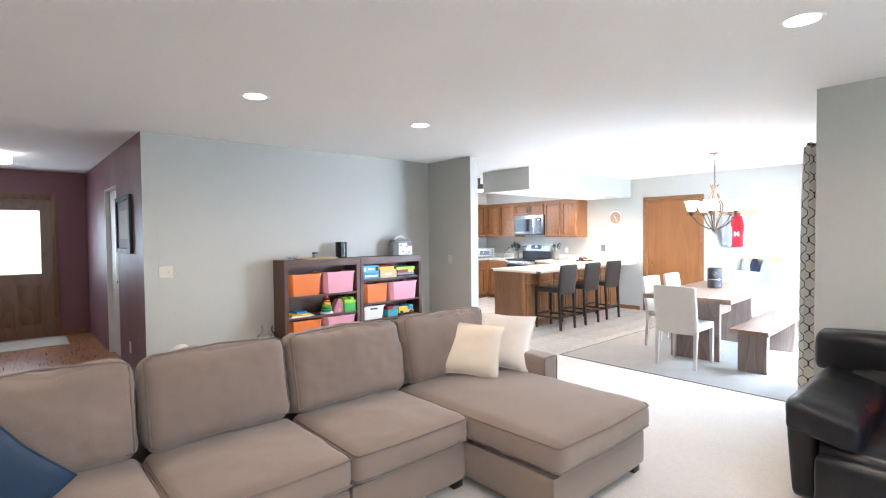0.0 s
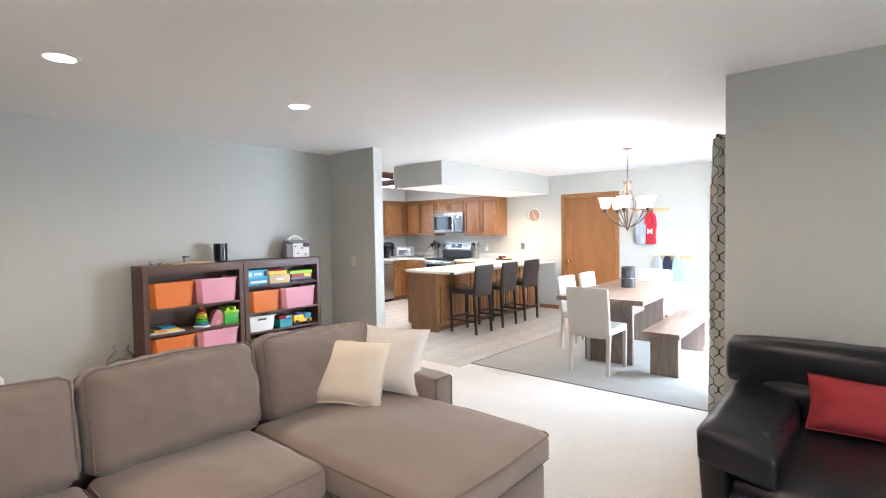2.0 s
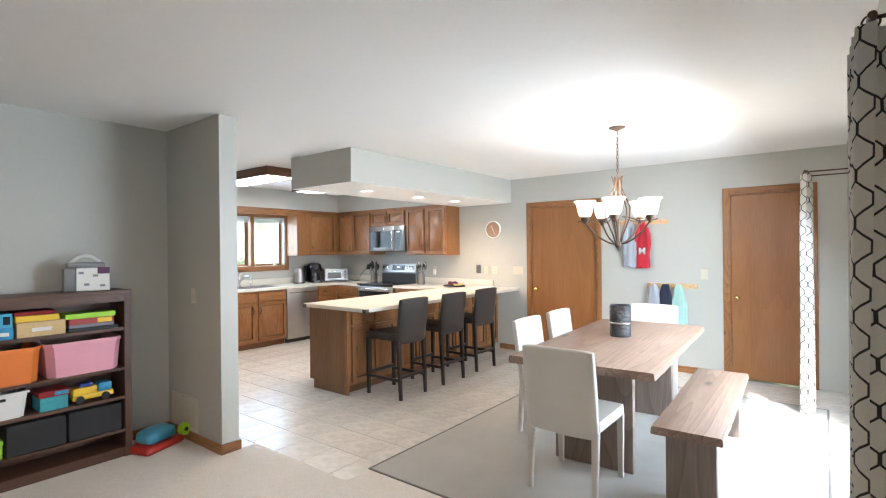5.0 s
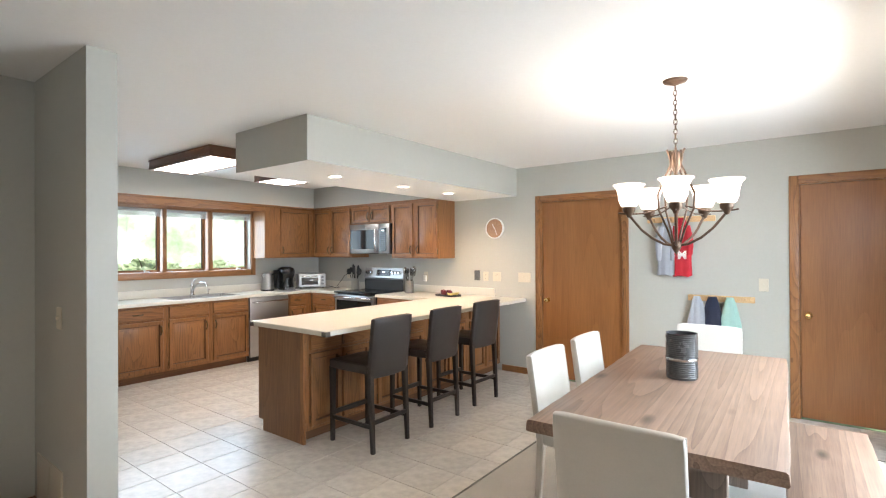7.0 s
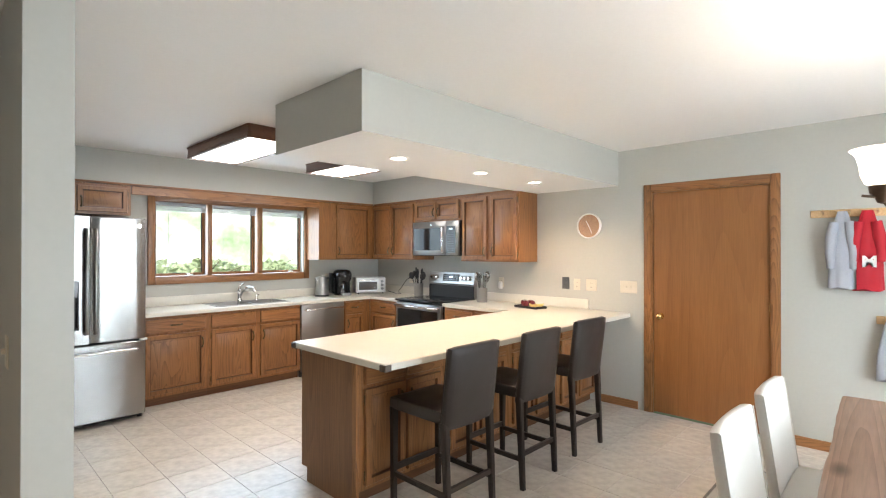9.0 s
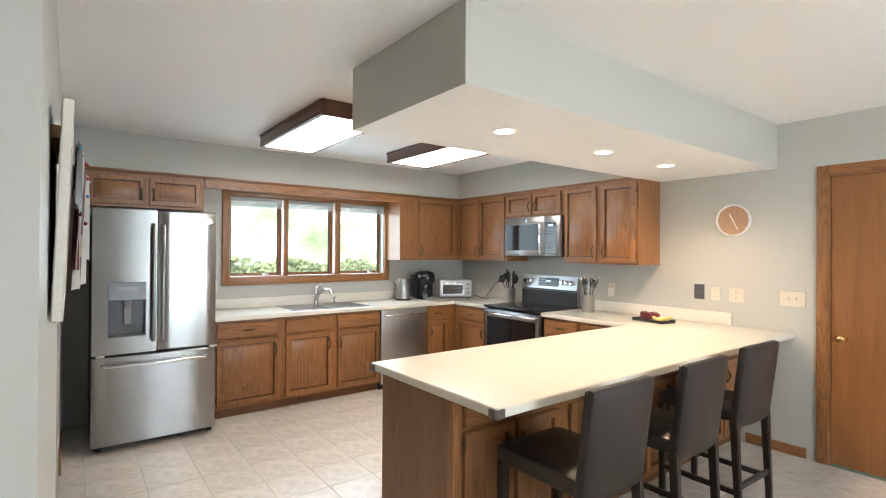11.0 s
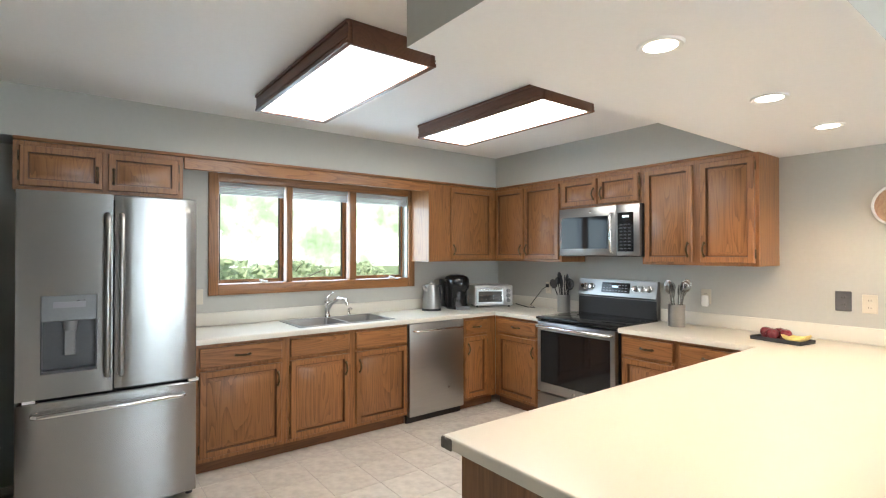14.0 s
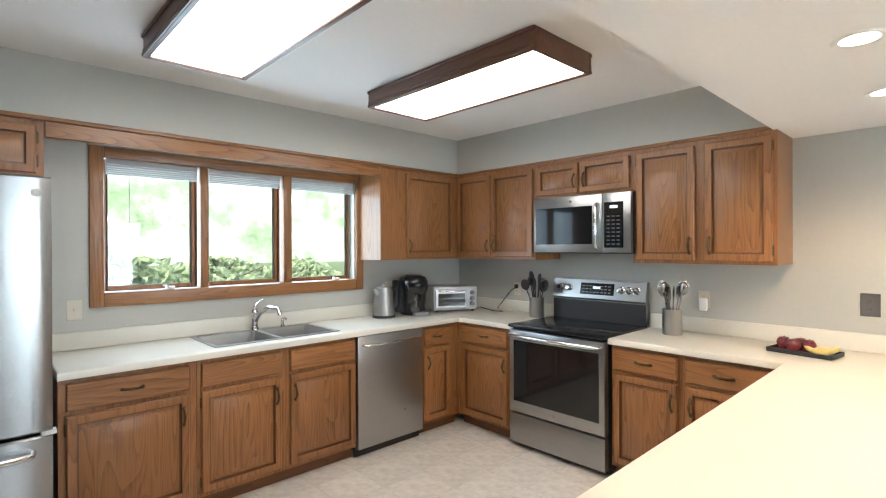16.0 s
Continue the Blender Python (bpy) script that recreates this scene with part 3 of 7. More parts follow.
def hinge(parent, x, z):
    bm = cyl(bmesh.new(), x, -0.012, z - 0.022, z + 0.022, 0.005, seg=8)
    cyl(bm, x, -0.012, z - 0.030, z - 0.022, 0.003, 0.005, seg=8)
    cyl(bm, x, -0.012, z + 0.022, z + 0.030, 0.005, 0.003, seg=8)
    return part("hinge", bm, M_BRASS, parent, "small brass hinge")


def door_on(cab, x, z, w, h, pull_side, pull_low=False, name="door"):
    d = part(name, panel_door(w, h, x, z), [M_OAK, M_OAKGROOVE], cab)
    px = x + 0.028 if pull_side == "a" else x + w - 0.028
    pull(d, px, z + 0.09 if pull_low else z + h - 0.11)
    hx = x + w + 0.004 if pull_side == "a" else x - 0.004
    for hz in (z + 0.06, z + h - 0.06):
        hinge(d, hx, hz)
    return d


def drawer_on(cab, x, z, w, h, with_pull=True):
    d = part("drawer", panel_door(w, h, x, z, raised=False), M_OAKX, cab)
    if with_pull:
        pull(d, x + w / 2, z + h / 2, False)
    return d


BTOP = CT - CTH
M_VENEER = wood("oak_veneer_panel", (0.10, 0.043, 0.018), (0.255, 0.128, 0.060), "z", 0.45, ring=10, coat=0.0, pores=0.7, lines=0.15, figure=0.25)


def base_cabinet(m, w, fronts, depth=0.58, label="oak base cabinet with raised panel doors", hollow=False):
    """fronts: (x, width, side of the pull, whether the drawer has a pull)."""
    c = thing("base_cabinet", m, label, "cabinet", "kitchen base cabinets")
    bm = boxed(0, 0.0, 0.085, w, depth, 0.66 if hollow else BTOP)
    if hollow:
        for q in ((0, 0.0, w, 0.02), (0, 0.02, 0.018, depth), (w - 0.018, 0.02, w, depth)):
            box(bm, q[0], q[1], 0.66, q[2], q[3], BTOP)
    part("body", bm, M_OAK, c)
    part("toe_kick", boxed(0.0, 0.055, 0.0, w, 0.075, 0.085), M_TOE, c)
    for x, fw, side, has in fronts:
        drawer_on(c, x, BTOP - 0.155, fw, 0.128, has)
        door_on(c, x, 0.115, fw, BTOP - 0.155 - 0.115 - 0.026, side)
    return c


def wall_cabinet(m, w, z0, z1, fronts, depth=0.325, label="oak wall cabinet with raised panel doors"):
    c = thing("wall_cabinet", m, label, "cabinet", "kitchen wall cabinets")
    part("body", boxed(0, 0.0, z0, w, depth, z1), M_OAK, c)
    for x, fw, side in fronts:
        door_on(c, x, z0 + 0.022, fw, z1 - z0 - 0.05, side, True)
    return c


NF = 8.02
base_cabinet(pose(5.85, NF, 0), 0.605, [(0.03, 0.535, "b", True)], label="oak base cabinet with one wide door and drawer")
base_cabinet(pose(6.457, NF, 0), 1.030, [(0.022, 0.46, "b", False), (0.545, 0.475, "a", False)], label="oak sink cabinet with two raised panel doors", hollow=True)
base_cabinet(pose(8.096, NF, 0), 0.410, [(0.022, 0.265, "a", True)], label="narrow oak corner cabinet with drawer above door")
EF = 8.51
base_cabinet(pose(EF, 8.018, 0, 0, 0, -90), 0.568, [(0.055, 0.475, "b", True)], label="oak corner base cabinet beside the range")
base_cabinet(pose(EF, 6.65, 0, 0, 0, -90), 0.942, [(0.022, 0.385, "b", True), (0.455, 0.40, "a", True)], label="oak base cabinet with two drawers and doors")
# peninsula cabinets, their doors towards the dining room
for i in range(4):
    base_cabinet(pose(6.20 + 0.722 * i, 5.125, 0), 0.718, [(0.05, 0.30, "b", False), (0.375, 0.30, "a", False)], 0.57, "oak peninsula cabinet with raised panel doors")
ep = thing("end_panel", Matrix.Identity(4), "flat oak end panel of the peninsula", "panel")
bm = boxed(6.180, 5.142, 0.0, 6.198, 5.635, BTOP)
box(bm, 6.180, 5.635, 0.09, 6.198, 5.70, BTOP)
part("veneer_sheet", bm, M_VENEER, ep)
part("corner_stile", boxed(6.176, 5.10, 0.0, 6.199, 5.142, BTOP, bevel=0.002, seg=1), M_OAK, ep)
part("toe_edge", boxed(6.184, 5.626, 0.0, 6.198, 5.634, 0.09), M_TOE, ep)
# wall cabinets
wall_cabinet(pose(7.90, 8.285, 0), 0.872, 1.372, 2.112, [(0.255, 0.535, "a")], 0.312, "oak corner wall cabinet with raised panel door")
UX = 8.76
wall_cabinet(pose(UX, 8.283, 0, 0, 0, -90), 0.868, 1.372, 2.112, [(0.02, 0.385, "b"), (0.425, 0.42, "a")], 0.338)
wall_cabinet(pose(UX, 7.413, 0, 0, 0, -90), 0.786, 1.842, 2.112, [(0.018, 0.362, "b"), (0.402, 0.362, "a")], 0.338, "short oak wall cabinet above the microwave")
wall_cabinet(pose(UX, 6.625, 0, 0, 0, -90), 0.815, 1.365, 2.112, [(0.03, 0.36, "b"), (0.448, 0.345, "a")], 0.338)
wall_cabinet(pose(4.94, 8.285, 0), 0.885, 1.825, 2.112, [(0.03, 0.40, "b"), (0.46, 0.395, "a")], 0.312, "short oak wall cabinet above the refrigerator")
bm = boxed(5.828, 8.265, 2.03, 7.898, 8.285, 2.112, bevel=0.004, seg=1)
single("valance", bm, M_OAKX, Matrix.Identity(4), "plain oak valance board above the window", "valance")
bm = boxed(4.94, 8.255, 2.112, UX - 0.012, 8.285, 2.134, bevel=0.006)
single("cabinet_molding", bm, M_OAKX, Matrix.Identity(4), "oak crown strip along the cabinet tops", "molding")
bm = boxed(UX - 0.012, 5.795, 2.112, UX + 0.02, 8.255, 2.134, bevel=0.006)
box(bm, UX + 0.02, 5.795, 2.112, EASTX, 5.812, 2.134, bevel=0.005)
single("cabinet_molding", bm, M_OAKY, Matrix.Identity(4), "oak crown strip along the cabinet tops", "molding")

# worktop in one piece: cells of a plan pulled down to their thickness
PX0, PY0, PY1 = 6.125, 4.775, 5.725
rects = [(5.845, 7.985, EASTX, NORTHY), (8.475, PY1, EASTX, 7.985), (PX0, PY0, EASTX, PY1)]
holes = [(6.60, 8.10, 7.37, 8.49), (8.40, 6.658, EASTX + 1, 7.442)]
xs = sorted({round(v, 4) for r in rects for v in (r[0], r[2])} | {6.60, 7.37})
ys = sorted({round(v, 4) for r in rects for v in (r[1], r[3])} | {8.10, 8.49, 6.658, 7.442})
bm = bmesh.new()
grid = {}
for x0, x1 in zip(xs, xs[1:]):
    for y0, y1 in zip(ys, ys[1:]):
        cx, cy = (x0 + x1) / 2, (y0 + y1) / 2
        if any(r[0] < cx < r[2] and r[1] < cy < r[3] for r in rects) and not any(h[0] < cx < h[2] and h[1] < cy < h[3] for h in holes):
            vs = []
            for p in ((x0, y0), (x1, y0), (x1, y1), (x0, y1)):
                if p not in grid:
                    grid[p] = bm.verts.new((*p, CT))
                vs.append(grid[p])
            bm.faces.new(vs)
made = bmesh.ops.extrude_face_region(bm, geom=list(bm.faces))
bmesh.ops.translate(bm, vec=(0, 0, -CTH), verts=[v for v in made["geom"] if isinstance(v, bmesh.types.BMVert)])
bmesh.ops.recalc_face_normals(bm, faces=bm.faces)
rim = [e for e in bm.edges if all(v.co.z > CT - 0.001 for v in e.verts) and len(e.link_faces) == 2 and e.calc_face_angle() > 1]
bmesh.ops.bevel(bm, geom=rim, offset=0.010, segments=3, profile=0.5, affect="EDGES")
wt = thing("worktop", Matrix.Identity(4), "cream laminate worktop running round into a peninsula", "countertop")
part("top", bm, M_COUNTER, wt)
bm = boxed(5.845, NORTHY - 0.02, CT, EASTX - 0.02, NORTHY, CT + 0.10, bevel=0.005)
part("backsplash", bm, M_COUNTER, wt)
bm = boxed(EASTX - 0.02, 7.445, CT, EASTX, NORTHY - 0.0, CT + 0.10, bevel=0.005)
part("backsplash", bm, M_COUNTER, wt)
part("backsplash", boxed(EASTX - 0.02, 5.20, CT, EASTX, 6.655, CT + 0.10, bevel=0.005), M_COUNTER, wt)
M_GUARD = material("brown_rubber", (0.10, 0.08, 0.065), 0.5)
for y0 in (PY0, PY1):
    s = 1 if y0 == PY0 else -1
    bm = boxed(PX0 - 0.006, y0 - 0.006 * s, CT - CTH - 0.004, PX0 + 0.04, y0 + 0.012 * s, CT - 0.006, bevel=0.004, seg=1)
    box(bm, PX0 - 0.006, y0 + 0.012 * s, CT - CTH - 0.004, PX0 + 0.012, y0 + 0.045 * s, CT - 0.006, bevel=0.004, seg=1)
    single("corner_guard", bm, M_GUARD, Matrix.Identity(4), "brown rubber corner guard on the worktop", "corner guard", "worktop corner guards")


# ---------------------------------------------------------------- appliances
def bulged(x0, x1, z0, z1, t, bulge, n=10, bevel=0.008):
    """An appliance front, slightly curved outwards, its front near y = 0 and its back at y = t."""
    bm = bmesh.new()
    cols = []
    for i in range(n + 1):
        u = i / n
        x = x0 + (x1 - x0) * u
        y = -bulge * (1 - (2 * u - 1) ** 2) + bevel * (1 if i in (0, n) else 0)
        cols.append([bm.verts.new((x, y + bevel, z0)), bm.verts.new((x, y, z0 + bevel)), bm.verts.new((x, y, z1 - bevel)), bm.verts.new((x, y + bevel, z1)), bm.verts.new((x, t, z1)), bm.verts.new((x, t, z0))])
    for a, b in zip(cols, cols[1:]):
        for k in range(6):
            bm.faces.new((a[k], b[k], b[(k + 1) % 6], a[(k + 1) % 6]))
    bm.faces.new(cols[0])
    bm.faces.new(cols[-1][::-1])
    return bm


def bar_handle(parent, p0, p1, out, r=0.011, mat=None, name="handle", label="steel bar handle"):
    a, b, o = Vector(p0), Vector(p1), Vector(out)
    d = (b - a).normalized()
    pts = [a, a + o * 0.7 + d * 0.004, a + o + d * 0.02, (a + b) / 2 + o * 1.06, b + o - d * 0.02, b + o * 0.7 - d * 0.004, b]
    bm = tube(bmesh.new(), pts, r, 12)
    return part(name, bm, mat or M_CHROME, parent, label)


fr = thing("refrigerator", pose(4.99, 7.72, 0), "stainless steel french door refrigerator with bottom freezer drawer", "refrigerator")
part("body", boxed(0.008, 0.085, 0.02, 0.812, 0.80, 1.75, bevel=0.006), material("dark_grey_case", (0.02, 0.02, 0.021), 0.5, var=0.1), fr, "dark grey cabinet sides")
fz = part("freezer_drawer", bulged(0.003, 0.817, 0.055, 0.698, 0.078, 0.004), M_STEEL, fr)
bar_handle(fz, (0.07, 0.0, 0.635), (0.75, 0.0, 0.635), (0, -0.05, 0), 0.012)
# left door with the dispenser recess
DX0, DX1, DZ0, DZ1 = 0.10, 0.335, 0.835, 1.235
bm = bmesh.new()
for q in ((0.003, 0.712, DX0, 1.77), (DX1, 0.712, 0.404, 1.77), (DX0, 0.712, DX1, DZ0), (DX0, DZ1, DX1, 1.77)):
    box(bm, q[0], 0.0, q[1], q[2], 0.078, q[3])
bmesh.ops.remove_doubles(bm, verts=bm.verts, dist=0.0005)
bmesh.ops.delete(bm, geom=[f for f in bm.faces if all(len(e.link_faces) > 2 for e in f.edges)], context="FACES_ONLY")
ld = part("door", bm, M_STEEL, fr)
bm = bmesh.new()
box(bm, DX0, 0.004, 1.10, DX1, 0.07, DZ1, bevel=0.004, seg=1)
part("control_panel", bm, material("dispenser_grey", (0.17, 0.172, 0.175), 0.35, 0.6), ld, "grey dispenser panel")
bm = bmesh.new()
box(bm, DX0, 0.058, DZ0, DX1, 0.07, 1.10)
box(bm, DX0, 0.004, DZ0, DX0 + 0.006, 0.058, 1.10)
box(bm, DX1 - 0.006, 0.004, DZ0, DX1, 0.058, 1.10)
box(bm, DX0 + 0.006, 0.002, DZ0, DX1 - 0.006, 0.058, DZ0 + 0.014)
part("recess", bm, material("recess_grey", (0.075, 0.075, 0.078), 0.35, 0.5), ld, "dark dispenser recess")
bm = boxed(0.195, 0.02, 0.92, 0.245, 0.034, 1.09, bevel=0.004, seg=1)
cyl(bm, 0.22, 0.032, 1.05, 1.10, 0.028, 0.034, 14)
part("paddle", bm, M_GREYP, ld)
part("display", boxed(0.15, 0.001, 1.17, 0.285, 0.005, 1.20), M_GREYP, ld)
rd = part("door", bulged(0.412, 0.817, 0.712, 1.77, 0.078, 0.003), M_STEEL, fr)
part("badge", cyl(bmesh.new(), 0.765, 1.70, -0.010, 0.004, 0.016, seg=20, axis="y"), M_CHROME, rd, "round chrome badge")
for x, d in ((0.378, ld), (0.440, rd)):
    bar_handle(d, (x, 0.0, 0.80), (x, 0.0, 1.66), (0, -0.055, 0), 0.014, M_STEELX)
for x in (0.03, 0.78):
    part("hinge_cover", boxed(x, 0.0, 0.698, x + 0.05, 0.05, 0.712), M_WHITE, fr)
    part("foot", cyl(bmesh.new(), x + 0.02, 0.12, 0.0, 0.03, 0.02, seg=12), M_BLACKM, fr)
    part("foot", cyl(bmesh.new(), x + 0.02, 0.7, 0.0, 0.03, 0.02, seg=12), M_BLACKM, fr)

dw = thing("dishwasher", pose(7.492, 7.995, 0), "stainless steel dishwasher under the worktop", "dishwasher")
part("body", boxed(0.0, 0.045, 0.09, 0.60, 0.58, BTOP), M_BLACKM, dw)
p = part("door", boxed(0.004, 0.0, 0.062, 0.596, 0.045, BTOP - 0.006, bevel=0.006), M_SATIN, dw)
bar_handle(p, (0.04, 0.0, 0.79), (0.56, 0.0, 0.79), (0, -0.04, 0), 0.010)
part("badge", cyl(bmesh.new(), 0.42, 0.26, -0.003, 0.003, 0.011, seg=16, axis="y"), M_CHROME, p)
part("toe_kick", boxed(0.004, 0.05, 0.0, 0.596, 0.07, 0.09), M_BLACKM, dw, "black toe plate")

# range in the east run, its front towards -x
RW = 0.776
rg = thing("range", pose(8.455, 7.440, 0, 0, 0, -90), "stainless steel electric range with black glass cooktop", "stove")
part("body", boxed(0.004, 0.05, 0.03, RW - 0.004, 0.64, CT - 0.01), M_BLACKM, rg)
p = part("oven_door", boxed(0.006, 0.0, 0.265, RW - 0.006, 0.05, 0.862, bevel=0.006), M_STEELX, rg)
part("oven_window", boxed(0.045, -0.003, 0.345, RW - 0.045, 0.0, 0.79, bevel=0.001, seg=1), M_DARKGLASS, p, "black glass oven window")
bar_handle(p, (0.03, 0.0, 0.83), (RW - 0.03, 0.0, 0.83), (0, -0.055, 0), 0.014)
part("badge", cyl(bmesh.new(), RW / 2, 0.305, -0.003, 0.003, 0.013, seg=16, axis="y"), M_CHROME, p)
p = part("drawer", boxed(0.006, 0.0, 0.04, RW - 0.006, 0.05, 0.252, bevel=0.006), M_STEELX, rg)
part("cooktop", boxed(0.0, -0.012, CT - 0.012, RW, 0.60, CT + 0.010, bevel=0.005), M_BLACK, rg, "black glass cooktop")
M_RING = material("burner_ring", (0.06, 0.06, 0.062), 0.2)
for x, y, r in ((0.20, 0.16, 0.11), (0.57, 0.16, 0.09), (0.20, 0.43, 0.08), (0.57, 0.43, 0.11)):
    part("burner", lathe(bmesh.new(), [(r, CT + 0.0102), (r, CT + 0.0108), (r - 0.004, CT + 0.0108), (r - 0.004, CT + 0.0102)], 40, x, y), M_RING, rg)
bm = bmesh.new()
prof = [(0.585, CT + 0.010), (0.635, CT + 0.010), (0.635, 1.215), (0.600, 1.215), (0.570, 1.075), (0.585, 1.06)]
lo = [bm.verts.new((0.002, y, z)) for y, z in prof]
hi = [bm.verts.new((RW - 0.002, y, z)) for y, z in prof]
for i in range(len(prof)):
    bm.faces.new((lo[i], lo[(i + 1) % 6], hi[(i + 1) % 6], hi[i]))
bm.faces.new(lo)
bm.faces.new(hi[::-1])
bg = part("backguard", bm, M_STEELX, rg, "sloped steel control panel")
part("splash", boxed(0.004, 0.578, CT + 0.010, RW - 0.004, 0.586, 1.055), M_BLACKM, rg)
slope = pose(0, 0.586, 1.148, -12)
bm = boxed(0.25, -0.006, -0.045, 0.53, 0.004, 0.045, bevel=0.003, seg=1)
bm.transform(slope)
dp = part("display", bm, M_BLACK, bg, "black control display")
bm = boxed(0.36, -0.0075, 0.0, 0.42, -0.006, 0.018)
bm.transform(slope)
part("digits", bm, glow("display_digits", (0.6, 0.85, 1.0), 0.6), dp)
bm = bmesh.new()
for r in range(3):
    for c in range(8):
        if not 2 < c < 5 or r == 2:
            box(bm, 0.268 + 0.031 * c, -0.0072, 0.018 - 0.024 * r, 0.288 + 0.031 * c, -0.006, 0.024 - 0.024 * r)
bm.transform(slope)
part("button", bm, M_GREYP, dp)
for x in (0.065, 0.145, 0.585, 0.645, 0.705):
    bm = lathe(bmesh.new(), [(0.0, 0.034), (0.017, 0.033), (0.021, 0.026), (0.023, 0.004), (0.028, 0.003), (0.028, -0.002)], 20)
    bm.transform(slope @ pose(x, -0.002, 0.0, 90))
    part("knob", bm, M_CHROME, bg)
for x in (0.05, RW - 0.05):
    for y in (0.10, 0.58):
        part("foot", cyl(bmesh.new(), x, y, 0.0, 0.035, 0.018, seg=10), M_BLACKM, rg)

M_MWGLASS = material("smoked_glass", (0.010, 0.010, 0.011), 0.05, var=0.1, rough_var=0.0, spec=0.22)
# microwave under the short cabinet
mw = thing("microwave", pose(8.70, 7.395, 0, 0, 0, -90), "stainless steel over-the-range microwave with black window", "microwave")
part("body", boxed(0.0, 0.03, 1.425, 0.784, 0.395, 1.840), M_BLACKM, mw)
p = part("door", boxed(0.002, 0.0, 1.432, 0.575, 0.03, 1.838, bevel=0.005), M_STEELX, mw)
part("window", boxed(0.028, -0.003, 1.490, 0.500, 0.0, 1.760), M_MWGLASS, p, "black glass window")
bar_handle(p, (0.545, 0.0, 1.46), (0.545, 0.0, 1.77), (0, -0.035, 0), 0.011)
p = part("control_panel", boxed(0.578, 0.0, 1.432, 0.782, 0.03, 1.838, bevel=0.005), M_STEELX, mw)
k = part("keypad", boxed(0.592, -0.003, 1.465, 0.730, 0.0, 1.775), M_BLACK, p, "black keypad")
part("digits", boxed(0.635, -0.004, 1.735, 0.690, -0.003, 1.752), glow("clock_digits", (0.7, 0.9, 1.0), 0.7), k)
bm = bmesh.new()
for r in range(8):
    for c in range(3):
        box(bm, 0.612 + 0.036 * c, -0.004, 1.485 + 0.027 * r, 0.634 + 0.036 * c, -0.003, 1.494 + 0.027 * r)
part("button", bm, material("faint_key_print", (0.07, 0.07, 0.075), 0.4), k)
part("badge", cyl(bmesh.new(), 0.33, 1.80, -0.003, 0.0, 0.010, seg=14, axis="y"), M_CHROME, mw)

# double sink and tap
sk = thing("sink", pose(6.57, 8.07, CT), "double bowl stainless steel sink set in the worktop", "sink")
bm = bmesh.new()
for q in ((0, 0, 0.83, 0.03), (0, 0.42, 0.83, 0.45), (0, 0.03, 0.03, 0.42), (0.80, 0.03, 0.83, 0.42), (0.40, 0.03, 0.43, 0.42)):
    box(bm, q[0], q[1], 0.001, q[2], q[3], 0.007, bevel=0.002, seg=1)
part("rim", bm, M_STEELX, sk)
for x0, x1 in ((0.032, 0.398), (0.432, 0.798)):
    bm = bmesh.new()
    top = [bm.verts.new(p) for p in ((x0, 0.032, 0.003), (x1, 0.032, 0.003), (x1, 0.418, 0.003), (x0, 0.418, 0.003))]
    low = [bm.verts.new((v.co.x + (0.025 if v.co.x == min(x0, x1) else -0.025), v.co.y + (0.025 if v.co.y < 0.2 else -0.025), -0.16)) for v in top]
    for i in range(4):
        bm.faces.new((top[i], top[(i + 1) % 4], low[(i + 1) % 4], low[i]))
    bm.faces.new(low)
    bmesh.ops.bevel(bm, geom=[e for e in bm.edges if e.verts[0].co.z < 0 or e.verts[1].co.z < 0], offset=0.02, segments=3, affect="EDGES")
    b = part("bowl", bm, M_SATIN, sk)
    part("drain", cyl(bmesh.new(), (x0 + x1) / 2, 0.225, -0.161, -0.155, 0.04, seg=20), M_CHROME, b)
fa = thing("faucet", pose(6.985, 8.515, CT + 0.007), "chrome single lever kitchen faucet", "faucet")
part("base", lathe(bmesh.new(), [(0.0, 0.0), (0.032, 0.0), (0.032, 0.012), (0.024, 0.022), (0.022, 0.10), (0.026, 0.12), (0.022, 0.14), (0.0, 0.15)], 20), M_CHROME, fa)
bm = tube(bmesh.new(), [(0, 0, 0.05), (0.02, -0.05, 0.12), (0.05, -0.13, 0.165), (0.08, -0.20, 0.155), (0.085, -0.215, 0.115)], [0.018, 0.017, 0.015, 0.014, 0.015], 12)
part("spout", bm, M_CHROME, fa)
part("lever", tube(bmesh.new(), [(0, 0, 0.14), (0.01, 0.0, 0.175), (0.06, 0.005, 0.205)], [0.014, 0.011, 0.008], 10), M_CHROME, fa)
sp = thing("soap_dispenser", pose(7.19, 8.515, CT + 0.007), "small chrome soap pump beside the faucet", "soap dispenser")
part("stem", lathe(bmesh.new(), [(0.0, 0.0), (0.018, 0.0), (0.018, 0.01), (0.010, 0.02), (0.010, 0.06), (0.0, 0.065)], 14), M_CHROME, sp)
part("nozzle", tube(bmesh.new(), [(0, 0.0, 0.06), (0.0, -0.03, 0.068), (0.0, -0.06, 0.06)], 0.007, 8), M_CHROME, sp)


# ---------------------------------------------------------------- things on the worktop
kt = thing("kettle", pose(8.03, 8.42, CT) @ Matrix.Scale(1.12, 4), "brushed steel electric kettle on a black base", "kettle")
part("base", cyl(bmesh.new(), 0, 0, 0.0, 0.018, 0.085, 0.08, 28), M_BLACKM, kt)
part("jug", lathe(bmesh.new(), [(0.0, 0.018), (0.078, 0.018), (0.080, 0.03), (0.075, 0.10), (0.062, 0.19), (0.060, 0.205), (0.0, 0.21)], 32), M_SATIN, kt)
